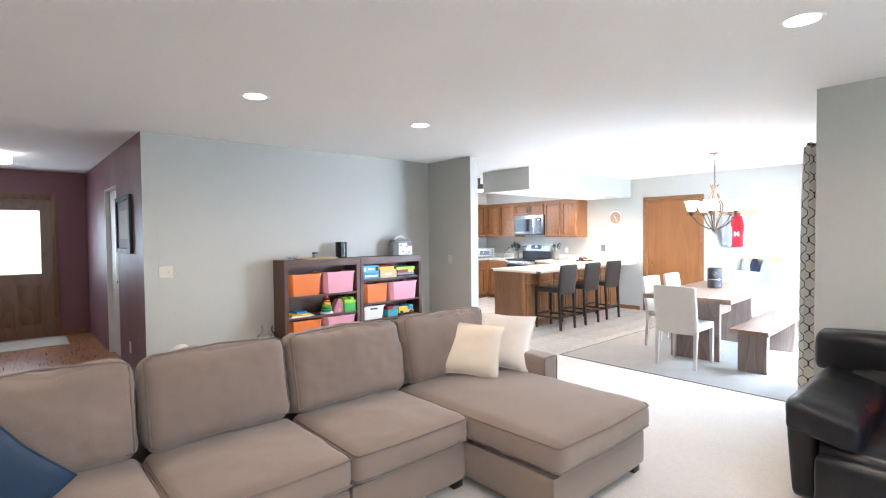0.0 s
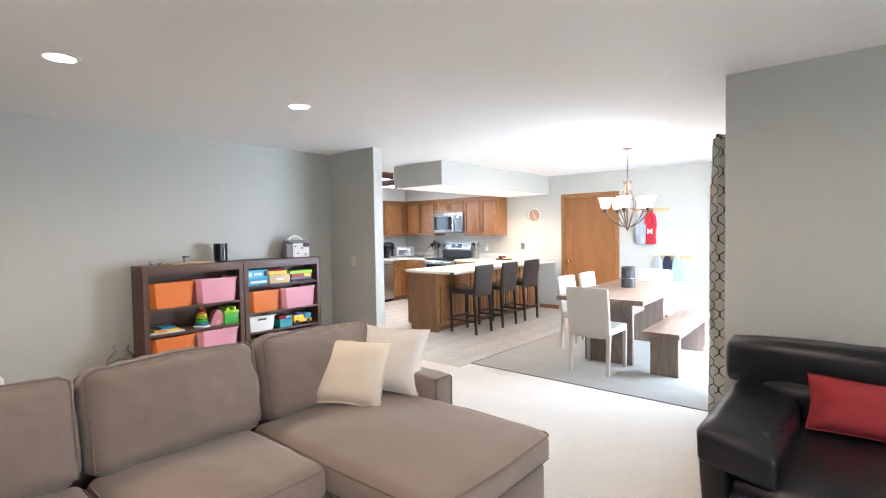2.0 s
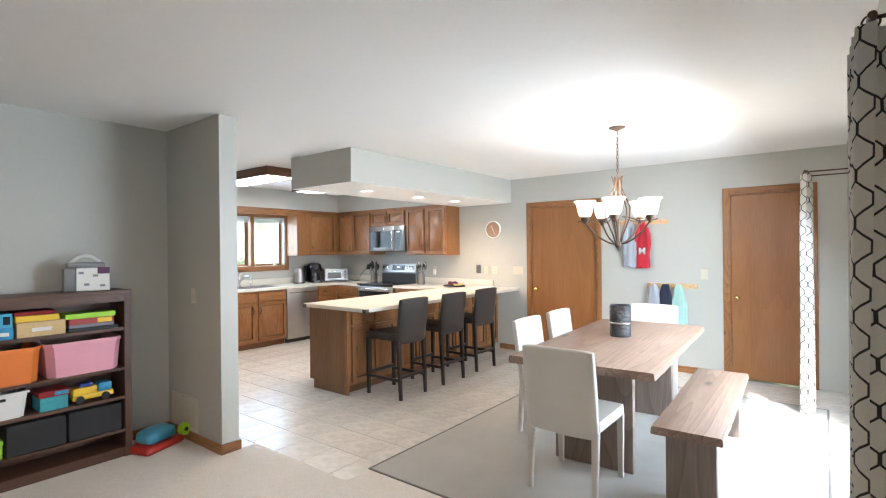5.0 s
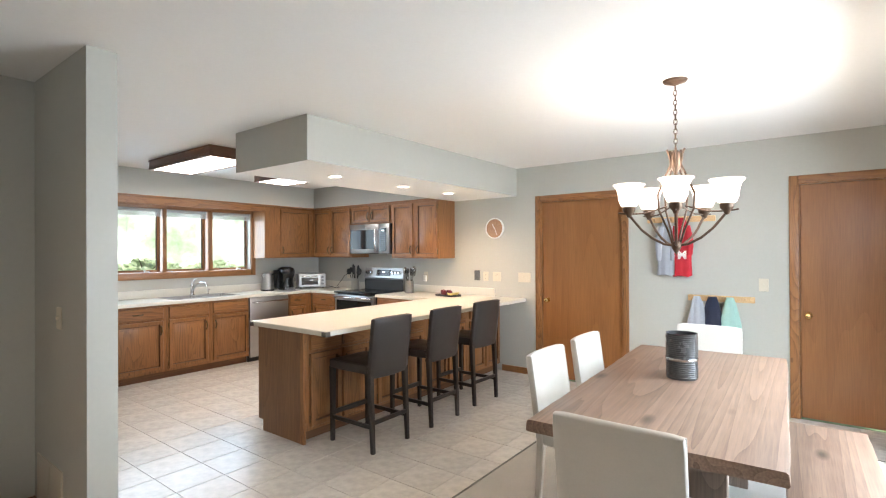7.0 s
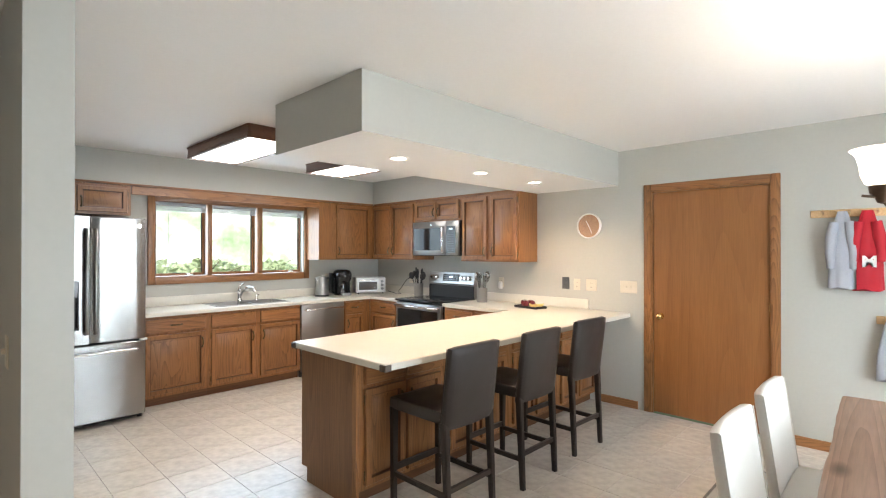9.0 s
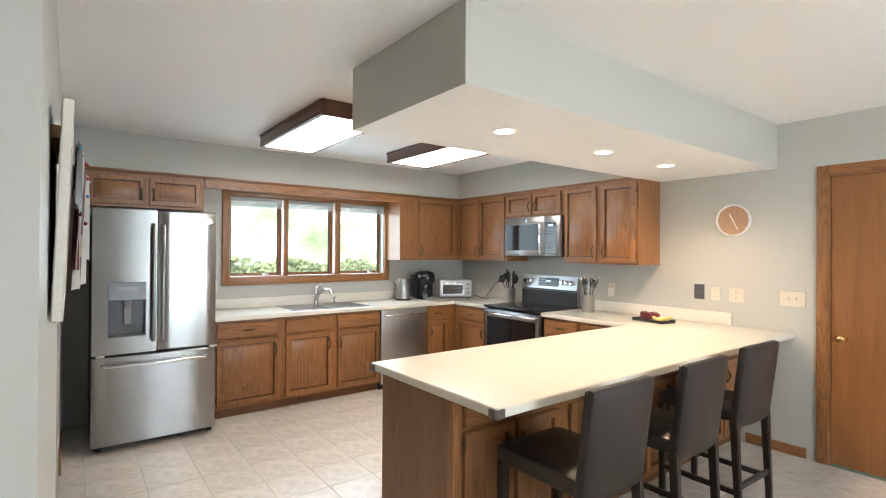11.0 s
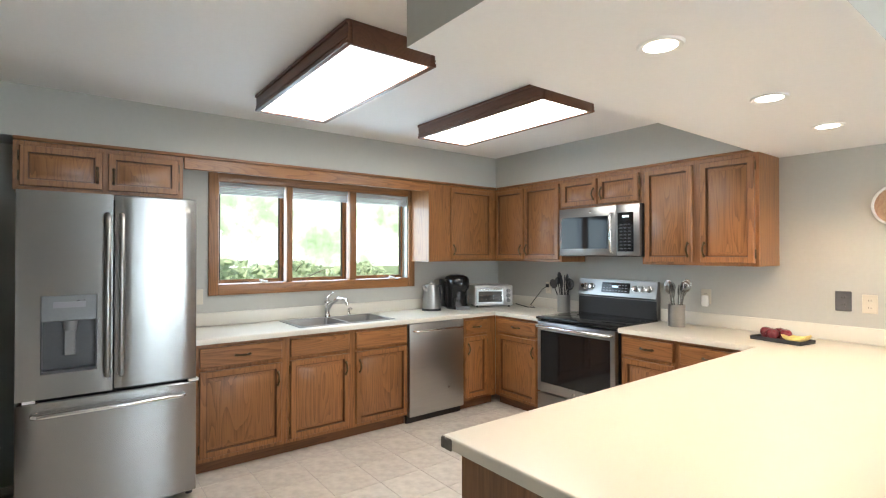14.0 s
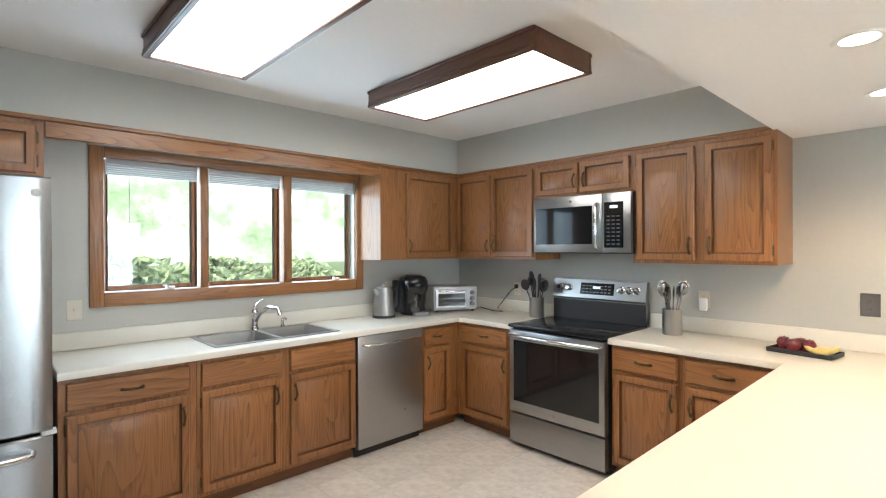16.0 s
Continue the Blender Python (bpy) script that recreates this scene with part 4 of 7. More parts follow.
part("lid", lathe(bmesh.new(), [(0.058, 0.206), (0.055, 0.222), (0.03, 0.232), (0.012, 0.234), (0.010, 0.248), (0.0, 0.250)], 24), M_SATIN, kt)
part("spout", tube(bmesh.new(), [(-0.055, 0, 0.175), (-0.085, 0, 0.215)], [0.022, 0.012], 10), M_SATIN, kt)
part("grip", tube(bmesh.new(), [(0.055, 0, 0.205), (0.10, 0, 0.215), (0.118, 0, 0.16), (0.108, 0, 0.08), (0.078, 0, 0.05)], 0.012, 10), M_BLACKM, kt, "black curved grip")

cm = thing("coffee_maker", pose(8.33, 8.40, CT, 0, 0, -12) @ Matrix.Scale(1.1, 4), "black single serve coffee maker", "coffee maker")
bm = lathe(bmesh.new(), [(0.0, 0.0), (0.092, 0.0), (0.100, 0.012), (0.100, 0.03), (0.096, 0.06), (0.098, 0.16), (0.108, 0.19), (0.113, 0.225), (0.110, 0.265), (0.095, 0.293), (0.060, 0.308), (0.0, 0.312)], 36)
for v in bm.verts:
    v.co.y *= 1.22
    if 0.04 < v.co.z < 0.18 and v.co.y < -0.05:
        v.co.y *= 0.82
part("body", bm, M_BLACK, cm, "rounded glossy black body")
bm = lathe(bmesh.new(), [(0.062, 0.3085), (0.066, 0.311), (0.060, 0.314), (0.056, 0.311)], 32)
part("lid_rim", bm, M_GREYP, cm, "grey rim of the lid")
part("water_tank", boxed(-0.140, -0.05, 0.02, -0.101, 0.10, 0.27, bevel=0.016, seg=3), glass("tinted_tank", (0.10, 0.11, 0.14), 0.05), cm, "tinted water tank")
part("drip_tray", boxed(-0.06, -0.150, 0.0, 0.06, -0.10, 0.030, bevel=0.006, seg=2), M_GREYP, cm)

to = thing("toaster_oven", pose(8.755, 8.36, CT, 0, 0, -27), "silver toaster oven with a glass door", "toaster oven")
part("case", boxed(-0.205, -0.13, 0.015, 0.205, 0.13, 0.225, bevel=0.010), material("silver_paint", (0.52, 0.52, 0.51), 0.35, 0.5), to)
p = part("door", boxed(-0.190, -0.142, 0.035, 0.105, -0.130, 0.205, bevel=0.004, seg=1), M_STEELX, to)
part("window", boxed(-0.165, -0.145, 0.055, 0.085, -0.142, 0.165), material("oven_inside_glass", (0.05, 0.045, 0.04), 0.1), p)
bar_handle(p, (-0.16, -0.142, 0.188), (0.08, -0.142, 0.188), (0, -0.03, 0), 0.007)
for z in (0.07, 0.12, 0.17):
    part("knob", cyl(bmesh.new(), 0.155, z, -0.155, -0.13, 0.018, 0.020, 16, "y"), M_GREYP, to)
for x in (-0.17, 0.17):
    for y in (-0.10, 0.10):
        part("foot", cyl(bmesh.new(), x, y, 0.0, 0.016, 0.012, seg=8), M_BLACKM, to)
bm = bmesh.new()
for z in (0.085, 0.12):
    for k in range(9):
        box(bm, -0.165 + 0.03 * k, -0.1465, z, -0.163 + 0.03 * k + 0.012, -0.1452, z + 0.002)
part("rack", bm, M_CHROME, p)


def utensil_crock(m, dark, label):
    c = thing("utensil_crock", m, label, "utensil holder", "utensil holders on the worktop")
    bm = lathe(bmesh.new(), [(0.0, 0.004), (0.056, 0.004), (0.058, 0.0), (0.060, 0.004), (0.060, 0.162), (0.062, 0.167), (0.058, 0.167), (0.056, 0.02), (0.0, 0.02)], 28)
    part("pot", bm, M_SATIN, c)
    rnd = random.Random(5 if dark else 9)
    for k in range(10):
        a = 2 * math.pi * k / 10 + rnd.random() * 0.5
        lean = 0.025 + 0.045 * rnd.random()
        h = 0.23 + 0.07 * rnd.random()
        top = Vector((math.cos(a) * (0.02 + lean), math.sin(a) * (0.02 + lean), h))
        low = Vector((math.cos(a) * 0.015, math.sin(a) * 0.015, 0.03))
        d = (top - low).normalized()
        bm = tube(bmesh.new(), [low, top], 0.0045, 8)
        hd = bmesh.new()
        bmesh.ops.create_uvsphere(hd, u_segments=12, v_segments=8, radius=1.0)
        s = [(0.034, 0.007, 0.046), (0.030, 0.016, 0.036), (0.038, 0.005, 0.054)][k % 3]
        for v in hd.verts:
            v.co = Vector((v.co.x * s[0], v.co.y * s[1], v.co.z * s[2]))
        hd.transform(Matrix.Translation(top + d * 0.03) @ pose(0, 0, 0, 0, 0, math.degrees(a)) @ pose(0, 0, 0, 0, 12 + 60 * lean))
        tmp = bpy.data.meshes.new("t")
        hd.to_mesh(tmp)
        hd.free()
        bm.from_mesh(tmp)
        bpy.data.meshes.remove(tmp)
        part("utensil", bm, M_BLACKM if dark else M_STEEL, c, "black nylon utensil" if dark else "steel kitchen utensil")
    return c


utensil_crock(pose(8.93, 7.53, CT), True, "steel crock of black kitchen utensils")
utensil_crock(pose(8.90, 6.43, CT), False, "steel crock of metal whisks and ladles")

tr = thing("fruit_tray", pose(8.80, 5.70, CT, 0, 0, -100), "black oblong tray on the worktop holding fruit", "tray")
bm = boxed(-0.15, -0.085, 0.0, 0.15, 0.085, 0.008, bevel=0.003, seg=1)
for q in ((-0.15, -0.085, 0.15, -0.077), (-0.15, 0.077, 0.15, 0.085), (-0.15, -0.077, -0.142, 0.077), (0.142, -0.077, 0.15, 0.077)):
    box(bm, q[0], q[1], 0.008, q[2], q[3], 0.024, bevel=0.002, seg=1)
part("dish", bm, M_BLACKM, tr)
M_APPLE = material("red_apple_skin", (0.15, 0.016, 0.022), 0.3, var=0.35, scale=25)
M_BANANA = material("banana_skin", (0.68, 0.53, 0.18), 0.45, var=0.15, scale=40)
for x, y, r in ((-0.10, 0.01, 0.036), (-0.04, -0.03, 0.037), (-0.03, 0.035, 0.036), (0.02, 0.005, 0.035)):
    w = tr.matrix_world @ Matrix.Translation((x, y, 0.008))
    bm = lathe(bmesh.new(), [(0.0, 0.006), (0.012, 0.0), (0.024, 0.005), (r, 0.034), (r * 0.92, 0.052), (r * 0.6, 0.066), (r * 0.28, 0.067), (0.0, 0.058)], 20)
    ap = single("apple", bm, M_APPLE, w, "dark red apple in the black tray", "apple", "fruit in the tray")
    part("stalk", tube(bmesh.new(), [(0, 0, 0.057), (0.003, 0, 0.075)], 0.0015, 6), M_TOE, ap)
for k in range(3):
    w = tr.matrix_world @ Matrix.Translation((0.085, -0.035 + 0.033 * k, 0.024))
    bm = tube(bmesh.new(), [(-0.075, 0.01, 0.022), (-0.055, 0.006, 0.012), (-0.02, 0.0, 0.0), (0.02, 0.0, 0.002), (0.05, 0.006, 0.016), (0.062, 0.01, 0.03)], [0.004, 0.013, 0.017, 0.017, 0.012, 0.004], 8)
    single("banana", bm, M_BANANA, w, "ripe yellow banana in the black tray", "banana", "fruit in the tray")


# ---------------------------------------------------------------- plates on the walls
def plate(m, w, h, kind, label, category, colour=None):
    """A cover plate lying against a wall; its front towards -y."""
    p_ = thing("wall_plate", m, label, category)
    part("cover", boxed(-w / 2, -0.006, -h / 2, w / 2, 0.0, h / 2, bevel=0.003, seg=1), colour or M_IVORY, p_)
    if kind == "switch":
        n = max(1, round(w / 0.07))
        for k in range(n):
            x = (k - (n - 1) / 2) * 0.046
            part("toggle", boxed(x - 0.005, -0.018, -0.008, x + 0.005, -0.006, 0.012, bevel=0.002, seg=1), colour or M_IVORY, p_)
    else:
        for z in (-0.022, 0.022):
            bm = cyl(bmesh.new(), 0, z, -0.008, -0.006, 0.016, seg=16, axis="y")
            s = part("socket", bm, colour or M_IVORY, p_)
            for x in (-0.006, 0.006):
                part("slot", boxed(x - 0.001, -0.0085, z - 0.005, x + 0.001, -0.008, z + 0.005), M_BLACKM, s)
    return p_


EAST = pose(0, 0, 0, 0, 0, -90)
plate(pose(EASTX, 4.79, 1.14) @ EAST, 0.165, 0.115, "switch", "ivory three-gang light switch beside the door", "light switch")
plate(pose(EASTX, 5.33, 1.14) @ EAST, 0.075, 0.115, "socket", "ivory wall outlet above the worktop", "outlet")
plate(pose(EASTX, 5.17, 1.14) @ EAST, 0.115, 0.115, "blank", "ivory double cover plate", "outlet")
plate(pose(EASTX, 5.46, 1.15) @ EAST, 0.085, 0.125, "socket", "dark steel wall outlet plate", "outlet", material("gunmetal_plate", (0.16, 0.16, 0.165), 0.4, 0.7))
p = plate(pose(EASTX, 6.30, 1.12) @ EAST, 0.075, 0.115, "socket", "ivory outlet with a white plugged-in night light", "outlet")
part("night_light", boxed(-0.026, -0.035, -0.075, 0.026, -0.009, 0.01, bevel=0.01, seg=2), M_WHITE, p)
plate(pose(EASTX, 2.405, 1.14) @ EAST, 0.075, 0.115, "switch", "ivory light switch between the doors", "light switch")
plate(pose(5.98, NORTHY, 1.12), 0.075, 0.115, "switch", "ivory light switch beside the window", "light switch")
plate(pose(8.22, NORTHY, 1.12), 0.075, 0.115, "socket", "ivory outlet behind the coffee maker", "outlet")
p = plate(pose(EASTX, 7.86, 1.10) @ EAST, 0.075, 0.115, "socket", "ivory outlet with a black plug", "outlet")
part("plug", boxed(-0.014, -0.035, 0.005, 0.014, -0.009, 0.04, bevel=0.004, seg=1), M_BLACKM, p)
cb = tube(bmesh.new(), [(9.07, 7.86, 1.115), (9.03, 7.88, 1.09), (9.0, 7.95, 0.99), (8.985, 8.0, CT + 0.03), (8.98, 7.94, CT + 0.006), (8.95, 8.02, CT + 0.006), (8.93, 8.16, CT + 0.03)], 0.004, 8)
single("power_cord", cb, M_BLACKM, Matrix.Identity(4), "black power cord of the toaster oven", "cord")
plate(pose(4.69, 5.136, 1.12) @ EAST, 0.075, 0.115, "switch", "ivory light switch on the wing wall", "light switch")
plate(pose(1.40, LIVY, 1.12), 0.12, 0.115, "switch", "ivory double light switch on the sage wall", "light switch")

# round wall clock with a wooden face
ck = thing("wall_clock", pose(EASTX, 5.19, 1.735) @ EAST, "round white wall clock with a wooden face", "clock")
bm = bmesh.new()
lathe(bm, [(0.108, 0.0), (0.127, 0.0), (0.127, 0.030), (0.124, 0.034), (0.118, 0.034), (0.114, 0.020), (0.108, 0.018)], 48)
bm.transform(pose(0, 0, 0, 90))
part("rim", bm, M_WHITE, ck)
part("face", cyl(bmesh.new(), 0, 0, -0.020, -0.001, 0.115, seg=48, axis="y"), M_CLOCKW, ck, "light wooden clock face")
for ang, ln, wd in ((-28, 0.06, 0.004), (155, 0.085, 0.003)):
    bm = boxed(-wd, -0.024, -0.012, wd, -0.022, ln)
    bm.transform(pose(0, 0, 0, 0, ang, 0))
    part("clock_hand", bm, M_WHITE, ck, "thin white hand")


# ---------------------------------------------------------------- lamps of the ceiling
def fluorescent(x0, y0, x1, y1):
    f = thing("ceiling_light", pose(x0, y0, CEIL), "boxed fluorescent ceiling light in a brown wooden frame", "ceiling light", "kitchen ceiling lights")
    w, d, t = x1 - x0, y1 - y0, 0.022
    for n, q in (("frame_side", (0, 0, t, d)), ("frame_side", (w - t, 0, w, d)), ("frame_end", (t, 0, w - t, t)), ("frame_end", (t, d - t, w - t, d))):
        bm = boxed(q[0], q[1], -0.106, q[2], q[3], 0.0, bevel=0.004, seg=2)
        if n == "frame_side":
            s = -1 if q[0] == 0 else 1
            e = q[0] if s < 0 else q[2]
            for z0, z1, o in ((-0.104, -0.088, 0.007), (-0.080, -0.070, 0.004), (-0.02, -0.004, 0.009)):
                box(bm, min(e - 0.002 * s, e + o * s), q[1] + 0.001, z0, max(e - 0.002 * s, e + o * s), q[3] - 0.001, z1, bevel=0.002, seg=1)
        part(n, bm, M_FRAME, f)
    part("diffuser", boxed(t, t, -0.098, w - t, d - t, -0.090), M_LIGHT, f, "lit white diffuser")
    return f


M_FRAME = wood("brown_lamp_frame", (0.08, 0.032, 0.018), (0.16, 0.068, 0.038), "y", 0.4)
fluorescent(6.13, 6.39, 6.585, 7.66)
fluorescent(7.345, 6.39, 7.82, 7.645)


def downlight(x, y, z, r, label, power, spot=2.2, tone=WARM):
    d = thing("downlight", pose(x, y, z), label, "ceiling light", "recessed downlights")
    part("trim_ring", lathe(bmesh.new(), [(r - 0.004, 0.0), (r - 0.004, -0.004), (r + 0.012, -0.007), (r + 0.018, 0.0)], 32), M_WHITE, d)
    part("lens", cyl(bmesh.new(), 0, 0, -0.004, -0.001, r - 0.002, seg=32), M_DOWN, d, "lit round lens")
    lamp("downlight_beam", "SPOT", look((x, y, z - 0.02), (x, y, 0)), power, tone, radius=0.07, spot=spot)
    return d


for x in (6.69, 7.56, 8.32):
    downlight(x, 5.33, 2.11, 0.055, "small lit recessed light in the soffit", 28, 2.6, (1.0, 0.74, 0.49))
# the fourth follows the grid; the two at x 0.1 are unseen, added light
for x, y in ((1.60, 3.79), (3.08, 3.77), (3.06, 0.92), (1.60, 0.92), (0.1, 3.79), (0.1, 0.92)):
    downlight(x, y, CEIL, 0.075, "lit recessed ceiling light in the living room", 14.0, 2.85, (1.0, 0.79, 0.57))

el = thing("ceiling_light", pose(0.18, 7.95, CEIL), "round white drum ceiling light in the entry", "ceiling light")
part("base", cyl(bmesh.new(), 0, 0, -0.02, 0.0, 0.15, seg=32), M_WHITE, el)
part("drum", lathe(bmesh.new(), [(0.0, -0.115), (0.16, -0.112), (0.175, -0.10), (0.175, -0.02), (0.0, -0.02)], 36), glow("lit_drum", (1.0, 0.92, 0.8), 3.0), el, "lit white drum shade")


# ---------------------------------------------------------------- soft shapes
def soft_box(x0, y0, z0, x1, y1, z1, r=0.04, bulge=(0, 0, 0), cuts=9, wrinkle=0.004, seed=0.0, freq=5.0):
    """A stuffed block with rounded edges, swollen faces and slight creases."""
    bm = bmesh.new()
    bmesh.ops.create_cube(bm, size=2.0)
    bmesh.ops.subdivide_edges(bm, edges=bm.edges[:], cuts=cuts, use_grid_fill=True)
    c = Vector(((x0 + x1) / 2, (y0 + y1) / 2, (z0 + z1) / 2))
    h = Vector(((x1 - x0) / 2, (y1 - y0) / 2, (z1 - z0) / 2))
    r = min(r, h.x, h.y, h.z)
    for v in bm.verts:
        u = v.co.copy()
        p = Vector([u[k] * h[k] for k in range(3)])
        inner = Vector([max(-h[k] + r, min(h[k] - r, p[k])) for k in range(3)])
        d = p - inner
        if d.length > 1e-6:
            p = inner + d.normalized() * r * min(1.0, d.length / r * 1.0 if d.length < r else 1.0)
        for k in range(3):
            i, j = (k + 1) % 3, (k + 2) % 3
            p[k] += math.copysign(bulge[k], u[k]) * (1 - u[i] ** 2) * (1 - u[j] ** 2) * abs(u[k])
        q = p + c
        n = noise.noise(q * freq + Vector((seed, seed * 1.7, 0))) + 0.5 * noise.noise(q * freq * 2.7 + Vector((0, seed, seed)))
        v.co = q + (d.normalized() if d.length > 1e-6 else Vector((0, 0, 1))) * n * wrinkle
    return bm


def throw_pillow(w, h, t, seed=0.0, n=14):
    """A square cushion with pointed corners, standing in the x-z plane."""
    bm = bmesh.new()
    rows = {}
    for s in (1, -1):
        for i in range(n + 1):
            for j in range(n + 1):
                u, v = 2 * i / n - 1, 2 * j / n - 1
                edge = i in (0, n) or j in (0, n)
                if edge and s < 0:
                    rows[(s, i, j)] = rows[(1, i, j)]
                    continue
                pinch = 1 - 0.085 * (1 - abs(u * v) ** 1.5) * max(u * u, v * v)
                th = t * (max(0.0, (1 - u ** 4)) * max(0.0, (1 - v ** 4))) ** 0.55
                k = 0.006 * noise.noise(Vector((u * 3 + seed, v * 3, s)))
                rows[(s, i, j)] = bm.verts.new((u * w / 2 * pinch, s * (th / 2 + (0 if edge else k)), h / 2 + v * h / 2 * pinch))
    for s in (1, -1):
        for i in range(n):
            for j in range(n):
                bm.faces.new([rows[(s, *q)] for q in ((i, j), (i + 1, j), (i + 1, j + 1), (i, j + 1))])
    return bm


def partw(name, bm, mat, parent, label="", smooth=50):
    bm.transform(parent.matrix_world.inverted())
    return part(name, bm, mat, parent, label, smooth)


def loop_piping(points, r=0.006):
    return tube(bmesh.new(), [*points, points[0]], r, 6, False)


# ---------------------------------------------------------------- living room
ORIGIN = Matrix.Translation((1.5, 2.6, 0))
sofa = thing("sectional_sofa", ORIGIN, "taupe fabric sectional sofa with a chaise and loose cushions", "sofa")
ST, SB = 0.435, 0.265
seams = [-0.04, 0.70, 1.437, 2.19]
for i, (a, b) in enumerate(zip(seams, seams[1:])):
    partw("base", soft_box(a + 0.002, 2.30, 0.05, b - 0.002, 3.10, SB, 0.02, (0, 0.004, 0), 5, 0.002, i), M_SOFA, sofa)
    c = partw("seat_cushion", soft_box(a + 0.003, 2.265, SB + 0.004, b - 0.003, 2.98, ST, 0.05, (0.0, 0.014, 0.026), 26, 0.005, i * 3.1, 6.0), M_SOFA, sofa)
    for z in (SB + 0.03, ST - 0.018):
        bm = tube(bmesh.new(), [(a + 0.012, 2.9, z), (a + 0.012, 2.283, z), (a + 0.03, 2.266, z), ((a + b) / 2, 2.254, z), (b - 0.03, 2.266, z), (b - 0.012, 2.283, z), (b - 0.012, 2.9, z)], 0.005, 6)
        bm.transform(sofa.matrix_world.inverted())
        part("piping", bm, M_PIPE, c)
partw("chaise_base", soft_box(2.192, 1.70, 0.05, 3.125, 3.10, SB, 0.025, (0.004, 0.004, 0), 7, 0.002, 8), M_SOFA, sofa)
c = partw("chaise_cushion", soft_box(2.193, 1.665, SB + 0.004, 3.14, 2.98, ST, 0.055, (0.012, 0.014, 0.026), 26, 0.0045, 11, 5.5), M_SOFA, sofa)
for z in (SB + 0.03, ST - 0.020):
    bm = tube(bmesh.new(), [(2.204, 2.9, z), (2.19, 2.2, z), (2.204, 1.70, z), (2.225, 1.672, z), (2.66, 1.655, z), (3.105, 1.672, z), (3.128, 1.70, z), (3.145, 2.2, z), (3.13, 2.4, z)], 0.005, 6)
    bm.transform(sofa.matrix_world.inverted())
    part("piping", bm, M_PIPE, c)
backs = [(-0.03, 0.69), (0.71, 1.435), (1.445, 2.25), (2.27, 3.06)]
for i, (a, b) in enumerate(backs):
    bm = soft_box(a, -0.10, 0.0, b, 0.10, 0.46, 0.07, (0.0, 0.055, 0.012), 34, 0.011, i * 2.3 + 5, 6.5)
    for v in bm.verts:
        v.co.z += (0.035 * noise.noise(Vector((v.co.x * 4, i, 0))) + 0.012 * noise.noise(Vector((v.co.x * 13, i, v.co.y * 6)))) * (v.co.z / 0.46)
    bm.transform(pose(0, 2.985, ST - 0.015, -13))
    c = partw("back_cushion", bm, M_SOFA, sofa)
    for yy in (-0.085, 0.085):
        ins = 0.022
        bm = loop_piping([(a + ins, yy, 0.03), (a + ins, yy, 0.43), (a + 0.06, yy, 0.452), ((a + b) / 2, yy, 0.468), (b - 0.06, yy, 0.452), (b - ins, yy, 0.43), (b - ins, yy, 0.03)], 0.005)
        bm.transform(sofa.matrix_world.inverted() @ pose(0, 2.985, ST - 0.015, -13))
        part("piping", bm, M_PIPE, c)
partw("back_frame", soft_box(-0.04, 3.12, 0.05, 3.06, 3.30, 0.70, 0.03, (0, 0, 0), 9, 0.003, 2), M_SOFA, sofa)
c = partw("arm", soft_box(3.075, 2.42, 0.05, 3.245, 3.30, 0.575, 0.028, (0.004, 0.006, 0.004), 9, 0.003, 3), M_SOFA, sofa)
partw("arm", soft_box(-0.22, 2.30, 0.05, -0.045, 3.30, 0.575, 0.028, (0.004, 0.006, 0.004), 9, 0.003, 4), M_SOFA, sofa)
bm = loop_piping([(3.09, 2.418, 0.06), (3.09, 2.418, 0.555), (3.10, 2.418, 0.565), (3.22, 2.418, 0.565), (3.232, 2.418, 0.555), (3.232, 2.418, 0.06)], 0.005)
bm.transform(sofa.matrix_world.inverted())
part("piping", bm, M_PIPE, c)
for x, y in ((2.25, 1.76), (3.07, 1.76), (2.15, 2.36), (0.72, 2.36), (0.0, 2.36), (3.18, 2.48), (3.18, 3.22), (0.0, 3.22), (1.5, 3.22)):
    partw("foot", boxed(x - 0.035, y - 0.035, 0.0, x + 0.035, y + 0.035, 0.052, bevel=0.004, seg=1), M_STOOLW, sofa, "dark wooden foot")


def pillow_thing(m, w, h, t, mat, label, seed):
    p_ = thing("throw_pillow", m, label, "pillow", "throw pillows")
    part("cover", throw_pillow(w, h, t, seed), mat, p_, smooth=60)
    pts = []
    for u, v in ((-1, -1), (-0.5, -1), (0, -1), (0.5, -1), (1, -1), (1, -0.5), (1, 0), (1, 0.5), (1, 1), (0.5, 1), (0, 1), (-0.5, 1), (-1, 1), (-1, 0.5), (-1, 0), (-1, -0.5)):
        k = 1 - 0.085 * (1 - abs(u * v) ** 1.5) * max(u * u, v * v)
        pts.append((u * w / 2 * k, 0, h / 2 + v * h / 2 * k))
    part("piping", loop_piping(pts, 0.005), mat, p_)
    return p_


pillow_thing(pose(2.655, 2.76, ST + 0.02, -38, 5, -54), 0.43, 0.42, 0.18, M_CREAM, "square cream throw pillow leaning on the sofa back", 1)
pillow_thing(pose(2.955, 2.76, ST + 0.02, -36, 3, -62), 0.47, 0.45, 0.18, M_WHITECL, "square off-white throw pillow leaning on the sofa back", 4)
pillow_thing(pose(0.27, 2.66, ST - 0.05, -25, -42, 4), 0.44, 0.43, 0.16, M_BLUE, "square dark blue throw pillow on the sofa", 7)

